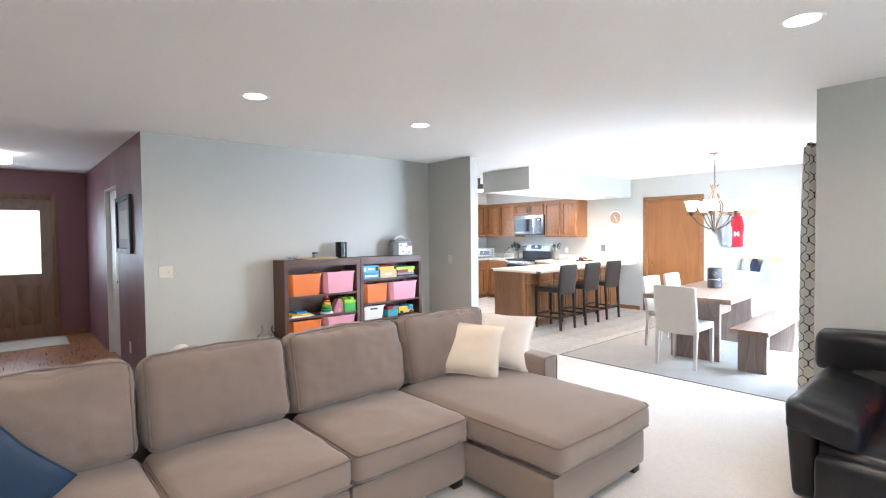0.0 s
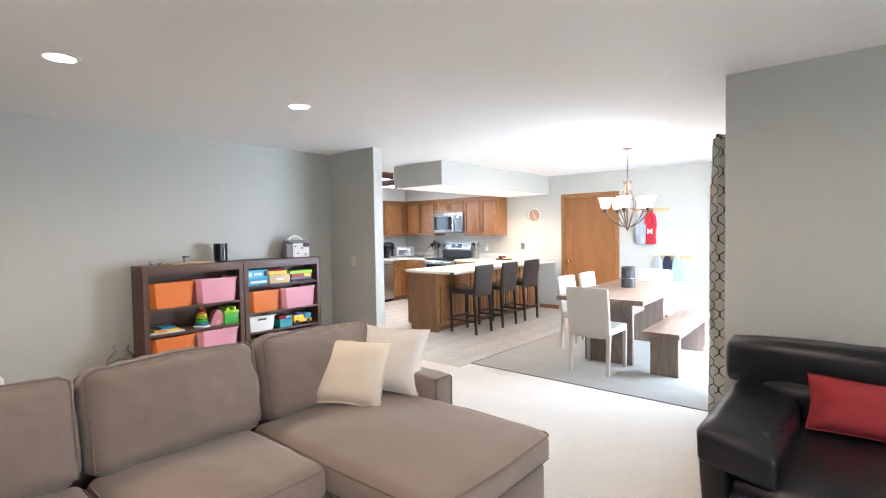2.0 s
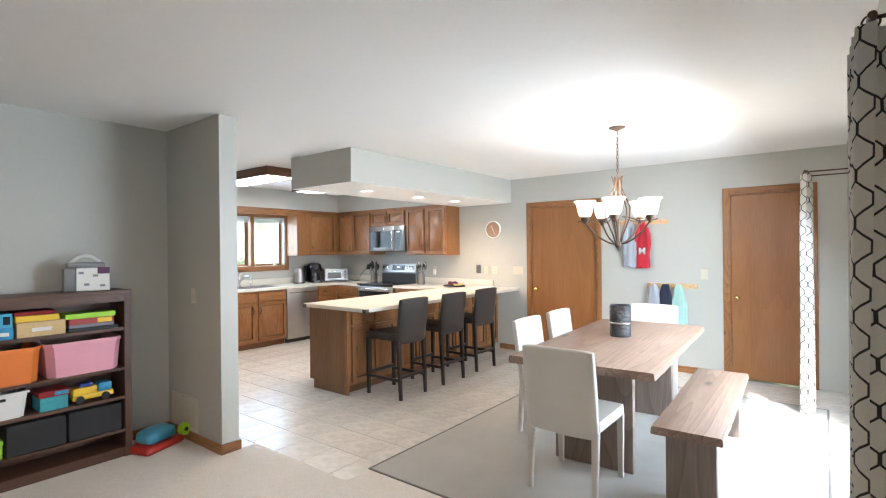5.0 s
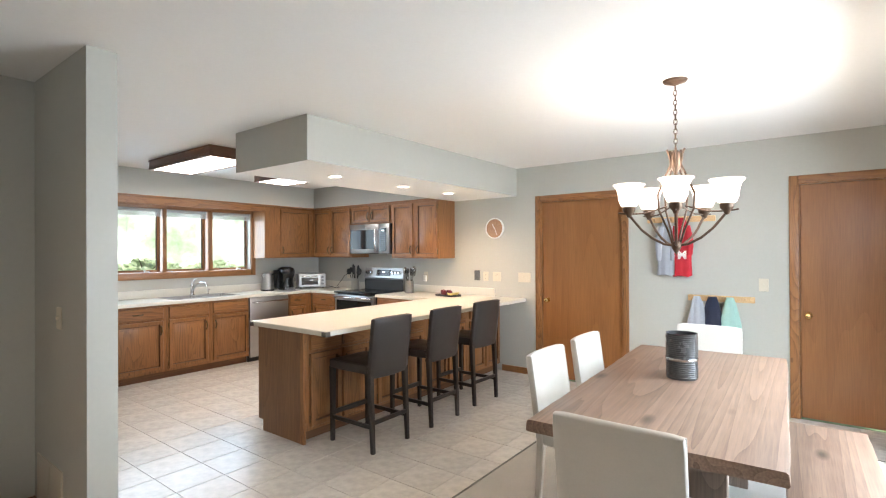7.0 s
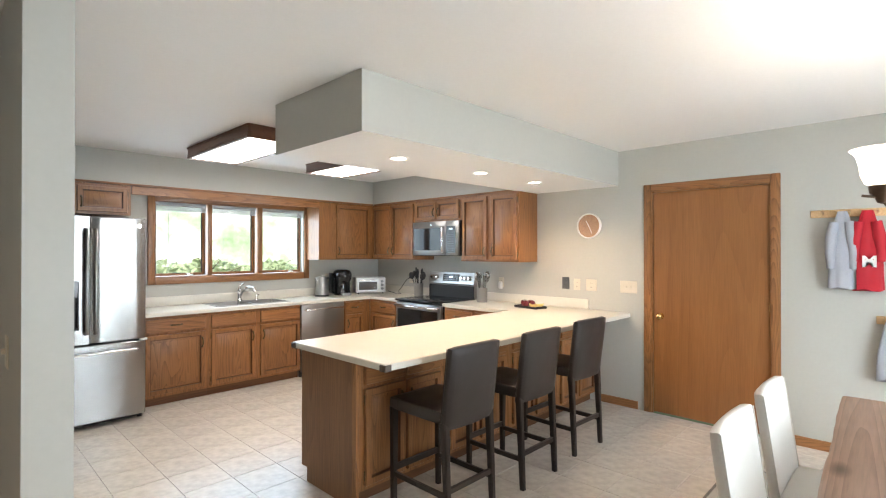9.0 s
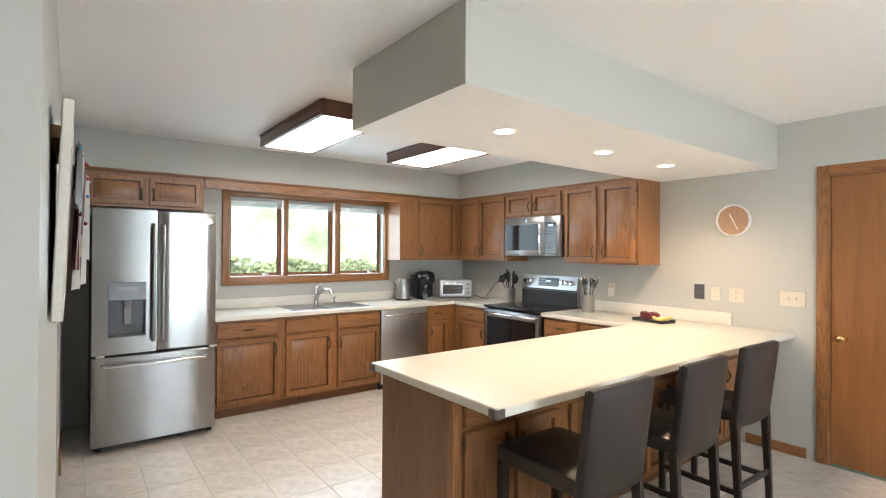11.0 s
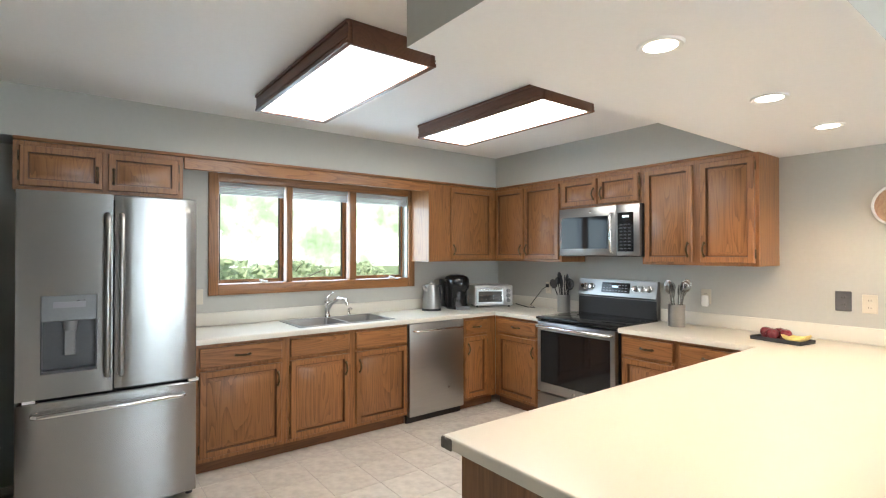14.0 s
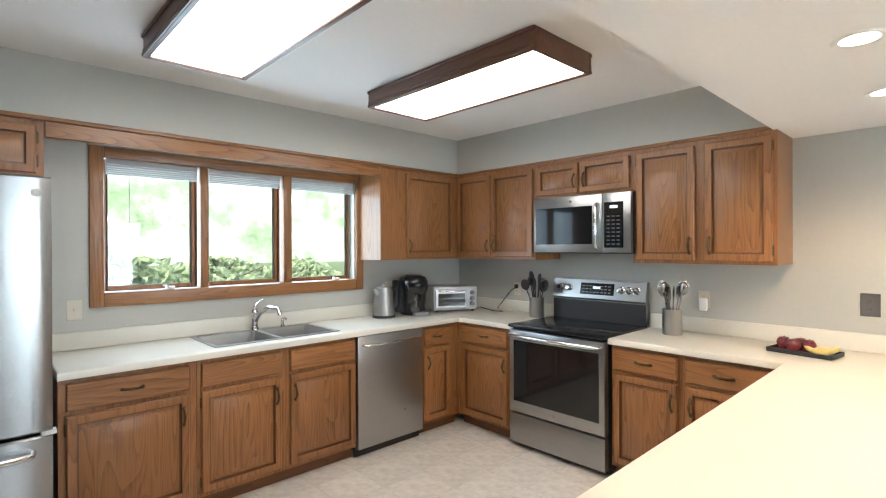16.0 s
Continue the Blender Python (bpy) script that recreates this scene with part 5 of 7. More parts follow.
# black leather sofa along the east wall
ls = thing("leather_sofa", pose(3.9, 0.0, 0), "black leather sofa against the wall", "sofa")
partw("base", soft_box(3.36, -1.15, 0.06, 4.40, 0.80, 0.26, 0.03, (0.01, 0, 0), 9, 0.004, 1), M_LEATHER, ls)
for a, b in ((-1.13, -0.17), (-0.16, 0.88)):
    partw("seat_cushion", soft_box(3.20, a, 0.25, 4.16, b, 0.42, 0.06, (0.02, 0.006, 0.02), 12, 0.007, a), M_LEATHER, ls)
    partw("seat_front", soft_box(3.15, a, 0.07, 3.34, b, 0.37, 0.05, (0.02, 0.0, 0.0), 9, 0.008, a + 2), M_LEATHER, ls)
    partw("lumbar_cushion", soft_box(4.06, a, 0.40, 4.30, b, 0.62, 0.06, (0.02, 0, 0.01), 9, 0.006, a + 4), M_LEATHER, ls)
bm = soft_box(4.10, -1.20, 0.56, 4.36, 1.06, 0.82, 0.055, (0.02, 0.012, 0.01), 14, 0.008, 9)
partw("headrest", bm, M_LEATHER, ls, "puffed black leather headrest roll")
partw("back_frame", soft_box(4.28, -1.18, 0.06, 4.46, 1.02, 0.66, 0.03, (0, 0, 0), 7, 0.003, 6), M_LEATHER, ls)
# flared arm: a slab that leans out towards the front, with a broad padded top
bm = soft_box(3.20, 0.87, 0.03, 4.40, 1.02, 0.56, 0.045, (0.01, 0.008, 0.006), 11, 0.005, 12)
for v in bm.verts:
    k = max(0.0, (3.9 - v.co.x) / 0.7)
    v.co.x += 0.17 * k * (1 - v.co.z / 0.56)
partw("arm", bm, M_LEATHER, ls)
bm = soft_box(3.19, 0.70, 0.43, 4.20, 1.015, 0.60, 0.045, (0.006, 0.006, 0.010), 16, 0.007, 15)
for v in bm.verts:
    v.co.z -= 0.22 * max(0.0, 0.95 - v.co.y)
partw("arm_pad", bm, M_LEATHER, ls)
partw("arm", soft_box(3.28, -1.45, 0.03, 4.40, -1.16, 0.58, 0.05, (0.01, 0.008, 0.006), 9, 0.005, 13), M_LEATHER, ls)
pillow_thing(pose(3.92, 0.42, 0.445, 0, 0, 0) @ pose(0, 0, 0, 0, 0, -82) @ pose(0, 0, 0, -22, 3, 0), 0.50, 0.27, 0.14, M_RED, "oblong red throw pillow on the black sofa", 9)

# ---------------------------------------------------------------- toy shelves
SY = 5.28


def shelf_unit(x0, x1, boards, label):
    u = thing("bookshelf", pose(x0, SY, 0), label, "bookshelf", "toy shelves")
    w, d, t = x1 - x0, LIVY - SY - 0.016, 0.045
    for a in (0.0, w - t):
        part("side_panel", boxed(a, 0, 0, a + t, d, 1.15, bevel=0.002, seg=1), M_WALNUTZ, u)
    part("top", boxed(0.0, -0.004, 1.15, w, d, 1.19, bevel=0.002, seg=1), M_WALNUT, u)
    part("apron", boxed(t, 0.0, 1.11, w - t, 0.018, 1.15), M_WALNUT, u)
    part("plinth", boxed(t, 0.01, 0.0, w - t, 0.03, 0.05), M_WALNUT, u)
    for z in boards:
        part("shelf", boxed(t, 0.004, z - 0.02, w - t, d - 0.012, z), M_WALNUT, u)
    part("back_panel", boxed(t, d - 0.012, 0.05, w - t, d - 0.004, 1.15), M_WALNUT, u)
    return u


shelf_unit(2.445, 3.374, (0.07, 0.30, 0.565, 0.80), "dark wooden shelf unit full of toy bins")
shelf_unit(3.381, 4.31, (0.07, 0.20, 0.435, 0.640, 0.925), "dark wooden shelf unit with bins and board games")


def bin_box(x0, x1, z, h, mat, label):
    """A plastic storage tub with sloping sides and a lipped rim."""
    b = thing("storage_bin", pose((x0 + x1) / 2, SY + 0.14, z), label, "storage bin", "plastic storage bins")
    w, d = (x1 - x0) / 2, 0.145
    bm = bmesh.new()
    levels = [(0.0, 0.88), (0.012, 0.90), (h * 0.9, 0.965), (h * 0.905, 1.0), (h, 1.0), (h, 0.97), (h * 0.9, 0.945), (0.015, 0.87)]
    loops = []
    for zz, k in levels:
        loop = []
        for sx, sy in ((-1, -1), (1, -1), (1, 1), (-1, 1)):
            for ex, ey in ((0.0, 0.04), (0.04, 0.0)) if sx * sy > 0 else ((0.04, 0.0), (0.0, 0.04)):
                loop.append(bm.verts.new((sx * (w * k - ex), sy * (d * k - ey), zz)))
        loops.append(loop)
    for a, c in zip(loops, loops[1:]):
        for i in range(8):
            bm.faces.new((a[i], a[(i + 1) % 8], c[(i + 1) % 8], c[i]))
    bm.faces.new(loops[0])
    bm.faces.new(loops[-1])
    part("tub", bm, mat, b, smooth=30)
    return b


ORL, PKL = "orange plastic storage bin on the toy shelf", "pink plastic storage bin on the toy shelf"
bin_box(2.495, 2.895, 0.80, 0.235, M_ORANGE, ORL)
bin_box(2.905, 3.325, 0.80, 0.240, M_PINK, PKL)
bin_box(2.495, 2.895, 0.30, 0.230, M_ORANGE, ORL)
bin_box(2.905, 3.325, 0.30, 0.235, M_PINK, PKL)
bin_box(3.43, 3.80, 0.640, 0.225, M_ORANGE, ORL)
bin_box(3.81, 4.258, 0.640, 0.225, M_PINK, PKL)
for x0, x1 in ((3.62, 3.925), (3.935, 4.248)):
    b = thing("storage_bin", pose((x0 + x1) / 2, SY + 0.15, 0.20), "dark grey fabric storage cube on the shelf", "storage bin", "fabric cubes")
    part("cube", soft_box(-(x1 - x0) / 2, -0.145, 0.0, (x1 - x0) / 2, 0.13, 0.195, 0.012, (0, 0.006, 0), 5, 0.002), material("charcoal_cloth", (0.03, 0.03, 0.032), 0.95, var=0.1), b)


def carton(x0, x1, y0, y1, z0, z1, mat, label, stripes=()):
    """A printed game box; its print is plain bars."""
    b = thing("game_box", pose(x0, y0, z0), label, "board game", "boxes on the shelf")
    part("box", boxed(0, 0, 0, x1 - x0, y1 - y0, z1 - z0, bevel=0.002, seg=1), mat, b)
    w, h = x1 - x0, z1 - z0
    for a, c, e, g, m in stripes:
        part("print", boxed(a * w, -0.0015, c * h, e * w, 0.0, g * h), m, b)
    return b


S0 = SY + 0.03
carton(3.44, 3.665, S0, S0 + 0.2, 0.925, 1.0, M_TEAL, "flat blue printed game box", [(0.1, 0.3, 0.9, 0.6, M_PAPER)])
carton(3.435, 3.66, S0, S0 + 0.2, 1.001, 1.085, material("cyan_printed_card", (0.06, 0.42, 0.62), 0.4, var=0.2, scale=30), "cyan printed game box", [(0.06, 0.2, 0.2, 0.75, M_PAPER), (0.32, 0.35, 0.72, 0.65, M_PAPER), (0.8, 0.2, 0.95, 0.8, M_NAVY)])
carton(3.68, 3.93, S0, S0 + 0.2, 0.925, 1.02, material("tan_printed_card", (0.60, 0.42, 0.20), 0.5, var=0.15, scale=20), "tan printed game box", [(0.3, 0.35, 0.7, 0.6, M_PAPER)])
carton(3.675, 3.90, S0 + 0.01, S0 + 0.2, 1.021, 1.06, M_YELLOW, "thin yellow game box")
carton(3.67, 3.88, S0 + 0.02, S0 + 0.2, 1.061, 1.085, M_RED, "thin red game box")
carton(3.95, 4.24, S0 + 0.01, S0 + 0.2, 0.925, 0.945, M_BLACKM, "flat black game board")
carton(3.955, 4.22, S0 + 0.02, S0 + 0.2, 0.946, 0.97, M_GREYP, "flat grey game box")
carton(3.95, 4.21, S0, S0 + 0.2, 0.971, 1.01, material("crimson_card", (0.35, 0.04, 0.03), 0.5), "red game box with a yellow end", [(0.62, 0.1, 0.95, 0.9, M_YELLOW)])
carton(3.93, 4.22, S0, S0 + 0.2, 1.011, 1.045, M_LIME, "flat lime green toy case")
carton(3.79, 3.94, S0, S0 + 0.18, 0.435, 0.52, material("teal_box", (0.05, 0.35, 0.40), 0.4, var=0.15, scale=30), "teal plastic toy box")
carton(3.785, 3.95, S0, S0 + 0.18, 0.521, 0.56, M_RED, "flat red toy box with blue trim", [(0.5, 0.2, 0.95, 0.8, M_TEAL)])
carton(2.50, 2.80, S0, S0 + 0.2, 0.565, 0.58, M_PAPER, "stack of flat cardboard puzzles")
carton(2.54, 2.76, S0 + 0.01, S0 + 0.19, 0.581, 0.60, M_YELLOW, "flat yellow wooden puzzle", [(0.1, 0.2, 0.5, 0.9, M_ORANGE)])
carton(2.60, 2.72, S0 + 0.02, S0 + 0.15, 0.601, 0.625, M_TEAL, "small blue wooden puzzle")

wb = thing("basket", pose(3.57, SY + 0.13, 0.435), "white plastic basket with a dark grip hole", "basket")
bm = bmesh.new()
loops = []
for zz, k in ((0.0, 0.88), (0.15, 0.99), (0.15, 1.03), (0.162, 1.03), (0.162, 0.97), (0.012, 0.86)):
    loops.append([bm.verts.new((sx * 0.16 * k, sy * 0.12 * k, zz)) for sx, sy in ((-1, -1), (1, -1), (1, 1), (-1, 1))])
for a, c in zip(loops, loops[1:]):
    for i in range(4):
        bm.faces.new((a[i], a[(i + 1) % 4], c[(i + 1) % 4], c[i]))
bm.faces.new(loops[0])
bm.faces.new(loops[-1])
bmesh.ops.bevel(bm, geom=[e for e in bm.edges if abs(e.verts[0].co.z - e.verts[1].co.z) > 0.1], offset=0.02, segments=3, affect="EDGES")
part("tub", bm, M_WHITE, wb)
part("grip_slot", boxed(-0.05, -0.126, 0.118, 0.05, -0.118, 0.135, bevel=0.003, seg=1), M_BLACKM, wb)

rt = thing("stacking_toy", pose(2.985, SY + 0.10, 0.565), "rainbow ring stacking toy on the shelf", "toy")
part("base", lathe(bmesh.new(), [(0.0, 0.0), (0.075, 0.0), (0.078, 0.012), (0.06, 0.022), (0.0, 0.022)], 28), M_WHITE, rt)
for k, (r, mt) in enumerate(((0.064, material("ring_blue", (0.05, 0.28, 0.45), 0.4)), (0.060, M_GREEN), (0.055, M_LIME), (0.050, M_YELLOW), (0.044, M_ORANGE), (0.038, M_RED))):
    z = 0.036 + 0.026 * k
    bm = lathe(bmesh.new(), [(r - 0.026 + 0.013 * math.cos(q * math.pi / 4) + 0.013, z + 0.013 * math.sin(q * math.pi / 4)) for q in range(9)], 24)
    part("ring", bm, mt, rt)
part("knob", lathe(bmesh.new(), [(0.012, 0.17), (0.02, 0.19), (0.018, 0.205), (0.0, 0.213)], 16), M_ORANGE, rt)

hs = thing("toy_house", pose(3.125, SY + 0.10, 0.565), "small pink wedge-shaped toy house", "toy")
bm = bmesh.new()
prof = [(-0.075, 0.0), (0.075, 0.0), (0.07, 0.05), (0.03, 0.15), (-0.02, 0.15), (-0.065, 0.05)]
lo = [bm.verts.new((x, -0.05, z)) for x, z in prof]
hi = [bm.verts.new((x, 0.05, z)) for x, z in prof]
for i in range(6):
    bm.faces.new((lo[i], lo[(i + 1) % 6], hi[(i + 1) % 6], hi[i]))
bm.faces.new(lo)
bm.faces.new(hi[::-1])
bmesh.ops.bevel(bm, geom=bm.edges[:], offset=0.008, segments=2, affect="EDGES")
part("body", bm, material("dusty_pink_plastic", (0.55, 0.20, 0.26), 0.45), hs)
part("door", boxed(-0.02, -0.052, 0.0, 0.02, -0.049, 0.05), M_PINK, hs)


def brick_box(m, w, d, h, mat, lid, label, nx, ny):
    b = thing("brick_box", m, label, "toy box", "toy brick boxes")
    part("box", boxed(-w / 2, -d / 2, 0, w / 2, d / 2, h * 0.62, bevel=0.006), mat, b)
    part("lid", boxed(-w / 2 - 0.003, -d / 2 - 0.003, h * 0.62, w / 2 + 0.003, d / 2 + 0.003, h * 0.82, bevel=0.006), lid, b)
    for i in range(nx):
        for j in range(ny):
            part("stud", cyl(bmesh.new(), -w / 2 + w * (i + 0.5) / nx, -d / 2 + d * (j + 0.5) / ny, h * 0.82, h, w / nx * 0.3, seg=14), lid, b)
    return b


brick_box(pose(3.25, SY + 0.12, 0.565), 0.15, 0.20, 0.165, M_GREEN, M_LIME, "green toy brick box with lime studded lid", 2, 3)
brick_box(pose(3.51, SY + 0.11, 0.20), 0.19, 0.19, 0.14, M_LIME, M_LIME, "lime green studded toy brick box", 3, 3)
tk = thing("toy_truck", pose(4.09, SY + 0.09, 0.435), "yellow and blue plastic toy truck", "toy")
part("chassis", boxed(-0.12, -0.045, 0.02, 0.12, 0.045, 0.055, bevel=0.006), M_YELLOW, tk)
part("cab", boxed(0.03, -0.045, 0.055, 0.11, 0.045, 0.115, bevel=0.01), M_TEAL, tk)
part("bed", boxed(-0.12, -0.05, 0.055, 0.02, 0.05, 0.105, bevel=0.008), M_YELLOW, tk)
part("load", boxed(-0.08, -0.04, 0.105, 0.0, 0.04, 0.13, bevel=0.008), material("toy_blue", (0.02, 0.06, 0.30), 0.4), tk)
for x in (-0.08, 0.07):
    for y in (-0.05, 0.04):
        part("wheel", cyl(bmesh.new(), x, 0.025, y, y + 0.014, 0.025, seg=16, axis="y"), M_BLACKM, tk)

# on top of the shelves
spk = thing("candle_holder", pose(3.215, SY + 0.15, 1.19), "dark glass cylinder candle holder on the shelf", "candle holder")
part("glass_wall", lathe(bmesh.new(), [(0.052, 0.012), (0.066, 0.012), (0.066, 0.185), (0.062, 0.185), (0.060, 0.02)], 28), material("smoked_glass", (0.012, 0.012, 0.015), 0.1), spk)
part("foot", cyl(bmesh.new(), 0, 0, 0.0, 0.012, 0.045, 0.055, 24), M_BLACKM, spk)
mg = thing("glass_jar", pose(2.87, SY + 0.13, 1.218), "small glass jar with a dark lid", "jar")
part("jar", lathe(bmesh.new(), [(0.0, 0.0), (0.030, 0.0), (0.032, 0.045), (0.0, 0.045)], 18), M_GREYP, mg)
part("lid", cyl(bmesh.new(), 0, 0, 0.045, 0.06, 0.034, seg=18), M_BLACKM, mg)
single("wooden_board", boxed(2.72, SY + 0.06, 1.19, 3.12, SY + 0.24, 1.205, bevel=0.004, seg=1), M_PINE, Matrix.Identity(4), "thin pale wooden board on the shelf top", "board")
mg.location.z = 1.205
gb = thing("glass_bowl", pose(2.60, SY + 0.13, 1.19), "small clear glass candy bowl", "bowl")
part("bowl", lathe(bmesh.new(), [(0.0, 0.004), (0.03, 0.0), (0.05, 0.02), (0.055, 0.045), (0.052, 0.045), (0.047, 0.022), (0.0, 0.01)], 24), M_GLASS, gb)
rb = thing("carry_box", pose(4.08, SY + 0.15, 1.19, 0, 0, -12), "grey and white patterned carry box with a handle", "box")
part("case", boxed(-0.13, -0.08, 0.0, 0.13, 0.08, 0.16, bevel=0.012, seg=3), M_GREYP, rb)
part("front_panel", boxed(-0.06, -0.086, 0.004, 0.132, -0.079, 0.162, bevel=0.003, seg=1), M_PAPER, rb, "white printed front")
for x, z in ((0.0, 0.04), (0.05, 0.10), (0.09, 0.03), (-0.03, 0.12), (0.10, 0.13)):
    part("print", boxed(x - 0.016, -0.0875, z, x + 0.014, -0.086, z + 0.016), M_GREYP, rb)
part("lid", boxed(-0.11, -0.07, 0.16, 0.11, 0.07, 0.20, bevel=0.015, seg=3), M_GREYP, rb)
part("handle", tube(bmesh.new(), arc((-0.09, 0, 0.19), (0, 0, 0.30), (0.09, 0, 0.19)), 0.012, 8), M_WHITE, rb)
rbx = part("patch", boxed(0.06, -0.089, 0.12, 0.13, -0.086, 0.165), material("plum_print", (0.10, 0.03, 0.08), 0.5), rb)

pt = thing("play_table", pose(1.42, 5.30, 0), "low white plastic play table with a domed toy", "play table")
part("top", boxed(-0.10, -0.17, 0.285, 0.40, 0.17, 0.31, bevel=0.01), M_WHITE, pt)
for x in (-0.07, 0.37):
    for y in (-0.14, 0.14):
        part("leg", cyl(bmesh.new(), x, y, 0.0, 0.285, 0.018, 0.024, 12), M_WHITE, pt)
part("dome", lathe(bmesh.new(), [(0.085, 0.31), (0.09, 0.34), (0.08, 0.39), (0.055, 0.43), (0.02, 0.45), (0.0, 0.455)], 24), M_WHITE, pt)
part("button", cyl(bmesh.new(), 0.0, 0.37, -0.088, -0.076, 0.02, seg=14, axis="y"), M_GREYP, pt)
vz = thing("terrarium_jar", pose(2.29, 5.38, 0), "round clear glass jar holding small green plants", "glass jar")
part("glass_wall", lathe(bmesh.new(), [(0.0, 0.0), (0.075, 0.0), (0.09, 0.02), (0.10, 0.16), (0.115, 0.34), (0.10, 0.41), (0.06, 0.45), (0.050, 0.47), (0.062, 0.51), (0.058, 0.51), (0.046, 0.47), (0.056, 0.448), (0.096, 0.406), (0.111, 0.34), (0.096, 0.16), (0.086, 0.022), (0.0, 0.008)], 32), M_GLASS, vz)
part("soil", lathe(bmesh.new(), [(0.0, 0.01), (0.082, 0.025), (0.094, 0.16), (0.096, 0.20), (0.05, 0.215), (0.0, 0.208)], 24), material("dark_soil", (0.05, 0.036, 0.025), 0.95, var=0.4, scale=30, bump=0.8), vz)
rnd = random.Random(12)
M_MOSS = material("fresh_leaf", (0.20, 0.30, 0.06), 0.6, var=0.3, scale=30)
for k in range(26):
    a, r0, h = rnd.random() * 6.28, 0.07 * rnd.random(), 0.07 + 0.13 * rnd.random()
    x, y = r0 * math.cos(a), r0 * math.sin(a)
    bm = bmesh.new()
    for q in range(4):
        b = a + 1.57 * q
        tip = Vector((x + 0.032 * math.cos(b), y + 0.032 * math.sin(b), 0.215 + h))
        mid, side = Vector((x, y, 0.205 + h)).lerp(tip, 0.5), Vector((-math.sin(b), math.cos(b), 0)) * 0.011
        bm.faces.new([bm.verts.new(v) for v in (Vector((x, y, 0.205 + h)), mid + side + Vector((0, 0, 0.008)), tip, mid - side + Vector((0, 0, 0.008)))])
    bmesh.ops.solidify(bm, geom=bm.faces[:], thickness=0.001)
    tube(bm, [(x, y, 0.20), (x, y, 0.205 + h)], 0.002, 5)
    part("sprig", bm, M_MOSS, vz)

wt = thing("walker_toy", pose(1.42, 5.2, 0), "white plastic baby walker toy behind the sofa", "toy")
M_TOYW = material("white_toy_plastic", (0.74, 0.73, 0.70), 0.45, var=0.05)
part("head", lathe(bmesh.new(), [(0.0, 0.36), (0.05, 0.365), (0.075, 0.40), (0.07, 0.445), (0.045, 0.475), (0.0, 0.485)], 24), M_TOYW, wt)
part("knob", cyl(bmesh.new(), 0.02, 0.42, -0.09, -0.068, 0.014, seg=12, axis="y"), M_GREYP, wt, "grey knob")
part("tray", soft_box(-0.05, -0.08, 0.31, 0.36, 0.12, 0.37, 0.025, (0, 0, 0.006), 7, 0.002), M_TOYW, wt)
for x, y in ((-0.02, -0.05), (0.33, -0.05), (-0.02, 0.09), (0.33, 0.09)):
    part("leg", cyl(bmesh.new(), x, y, 0.004, 0.32, 0.014, seg=10), M_TOYW, wt)
# floor toys and vent by the wing wall
ty = thing("toy_car", pose(4.47, 5.28, 0, 0, 0, 20), "red and blue ride-on plastic toy on the carpet", "toy")
part("tray", boxed(-0.17, -0.11, 0.0, 0.17, 0.11, 0.06, bevel=0.03, seg=3), material("toy_red", (0.45, 0.03, 0.02), 0.4), ty)
part("body", soft_box(-0.12, -0.08, 0.055, 0.12, 0.08, 0.15, 0.035, (0.01, 0.01, 0.01), 6, 0.004), material("toy_sky_blue", (0.06, 0.30, 0.45), 0.4), ty)
part("wheel", cyl(bmesh.new(), 0.15, 0.10, -0.13, -0.09, 0.045, seg=20, axis="y"), M_LIME, ty)
part("hub", cyl(bmesh.new(), 0.15, 0.10, -0.135, -0.128, 0.016, seg=12, axis="y"), M_BLACKM, ty)
M_VENT = material("beige_vent_enamel", (0.60, 0.54, 0.45), 0.45, var=0.05)
vn = thing("wall_vent", pose(4.69, 5.30, 0.21) @ EAST, "painted return air grille low on the wall", "vent")
bm = bmesh.new()
for q in ((-0.21, -0.125, -0.19, 0.125), (0.19, -0.125, 0.21, 0.125), (-0.19, -0.125, 0.19, -0.105), (-0.19, 0.105, 0.19, 0.125), (-0.012, -0.105, 0.012, 0.105)):
    box(bm, q[0], -0.008, q[1], q[2], 0.0, q[3])
part("frame", bm, M_VENT, vn)
for k in range(13):
    z = -0.097 + 0.0155 * k
    bm = boxed(-0.19, -0.006, z, 0.19, -0.001, z + 0.010)
    part("slat", bm, M_VENT, vn)

# ---------------------------------------------------------------- dining room
rug = thing("area_rug", pose(6.75, 2.55, 0), "grey flat-woven area rug with a dark bound edge", "rug")
partw("woven_top", boxed(5.165, 1.32, 0.001, 8.35, 3.72, 0.010, bevel=0.003, seg=1), M_RUG, rug)
bm = bmesh.new()
for q in ((5.150, 1.305, 5.165, 3.735), (8.35, 1.305, 8.365, 3.735), (5.165, 1.305, 8.35, 1.32), (5.165, 3.72, 8.35, 3.735)):
    box(bm, q[0], q[1], 0.001, q[2], q[3], 0.011, bevel=0.003, seg=1)
partw("binding", bm, M_RUGEDGE, rug)
RZ = 0.010


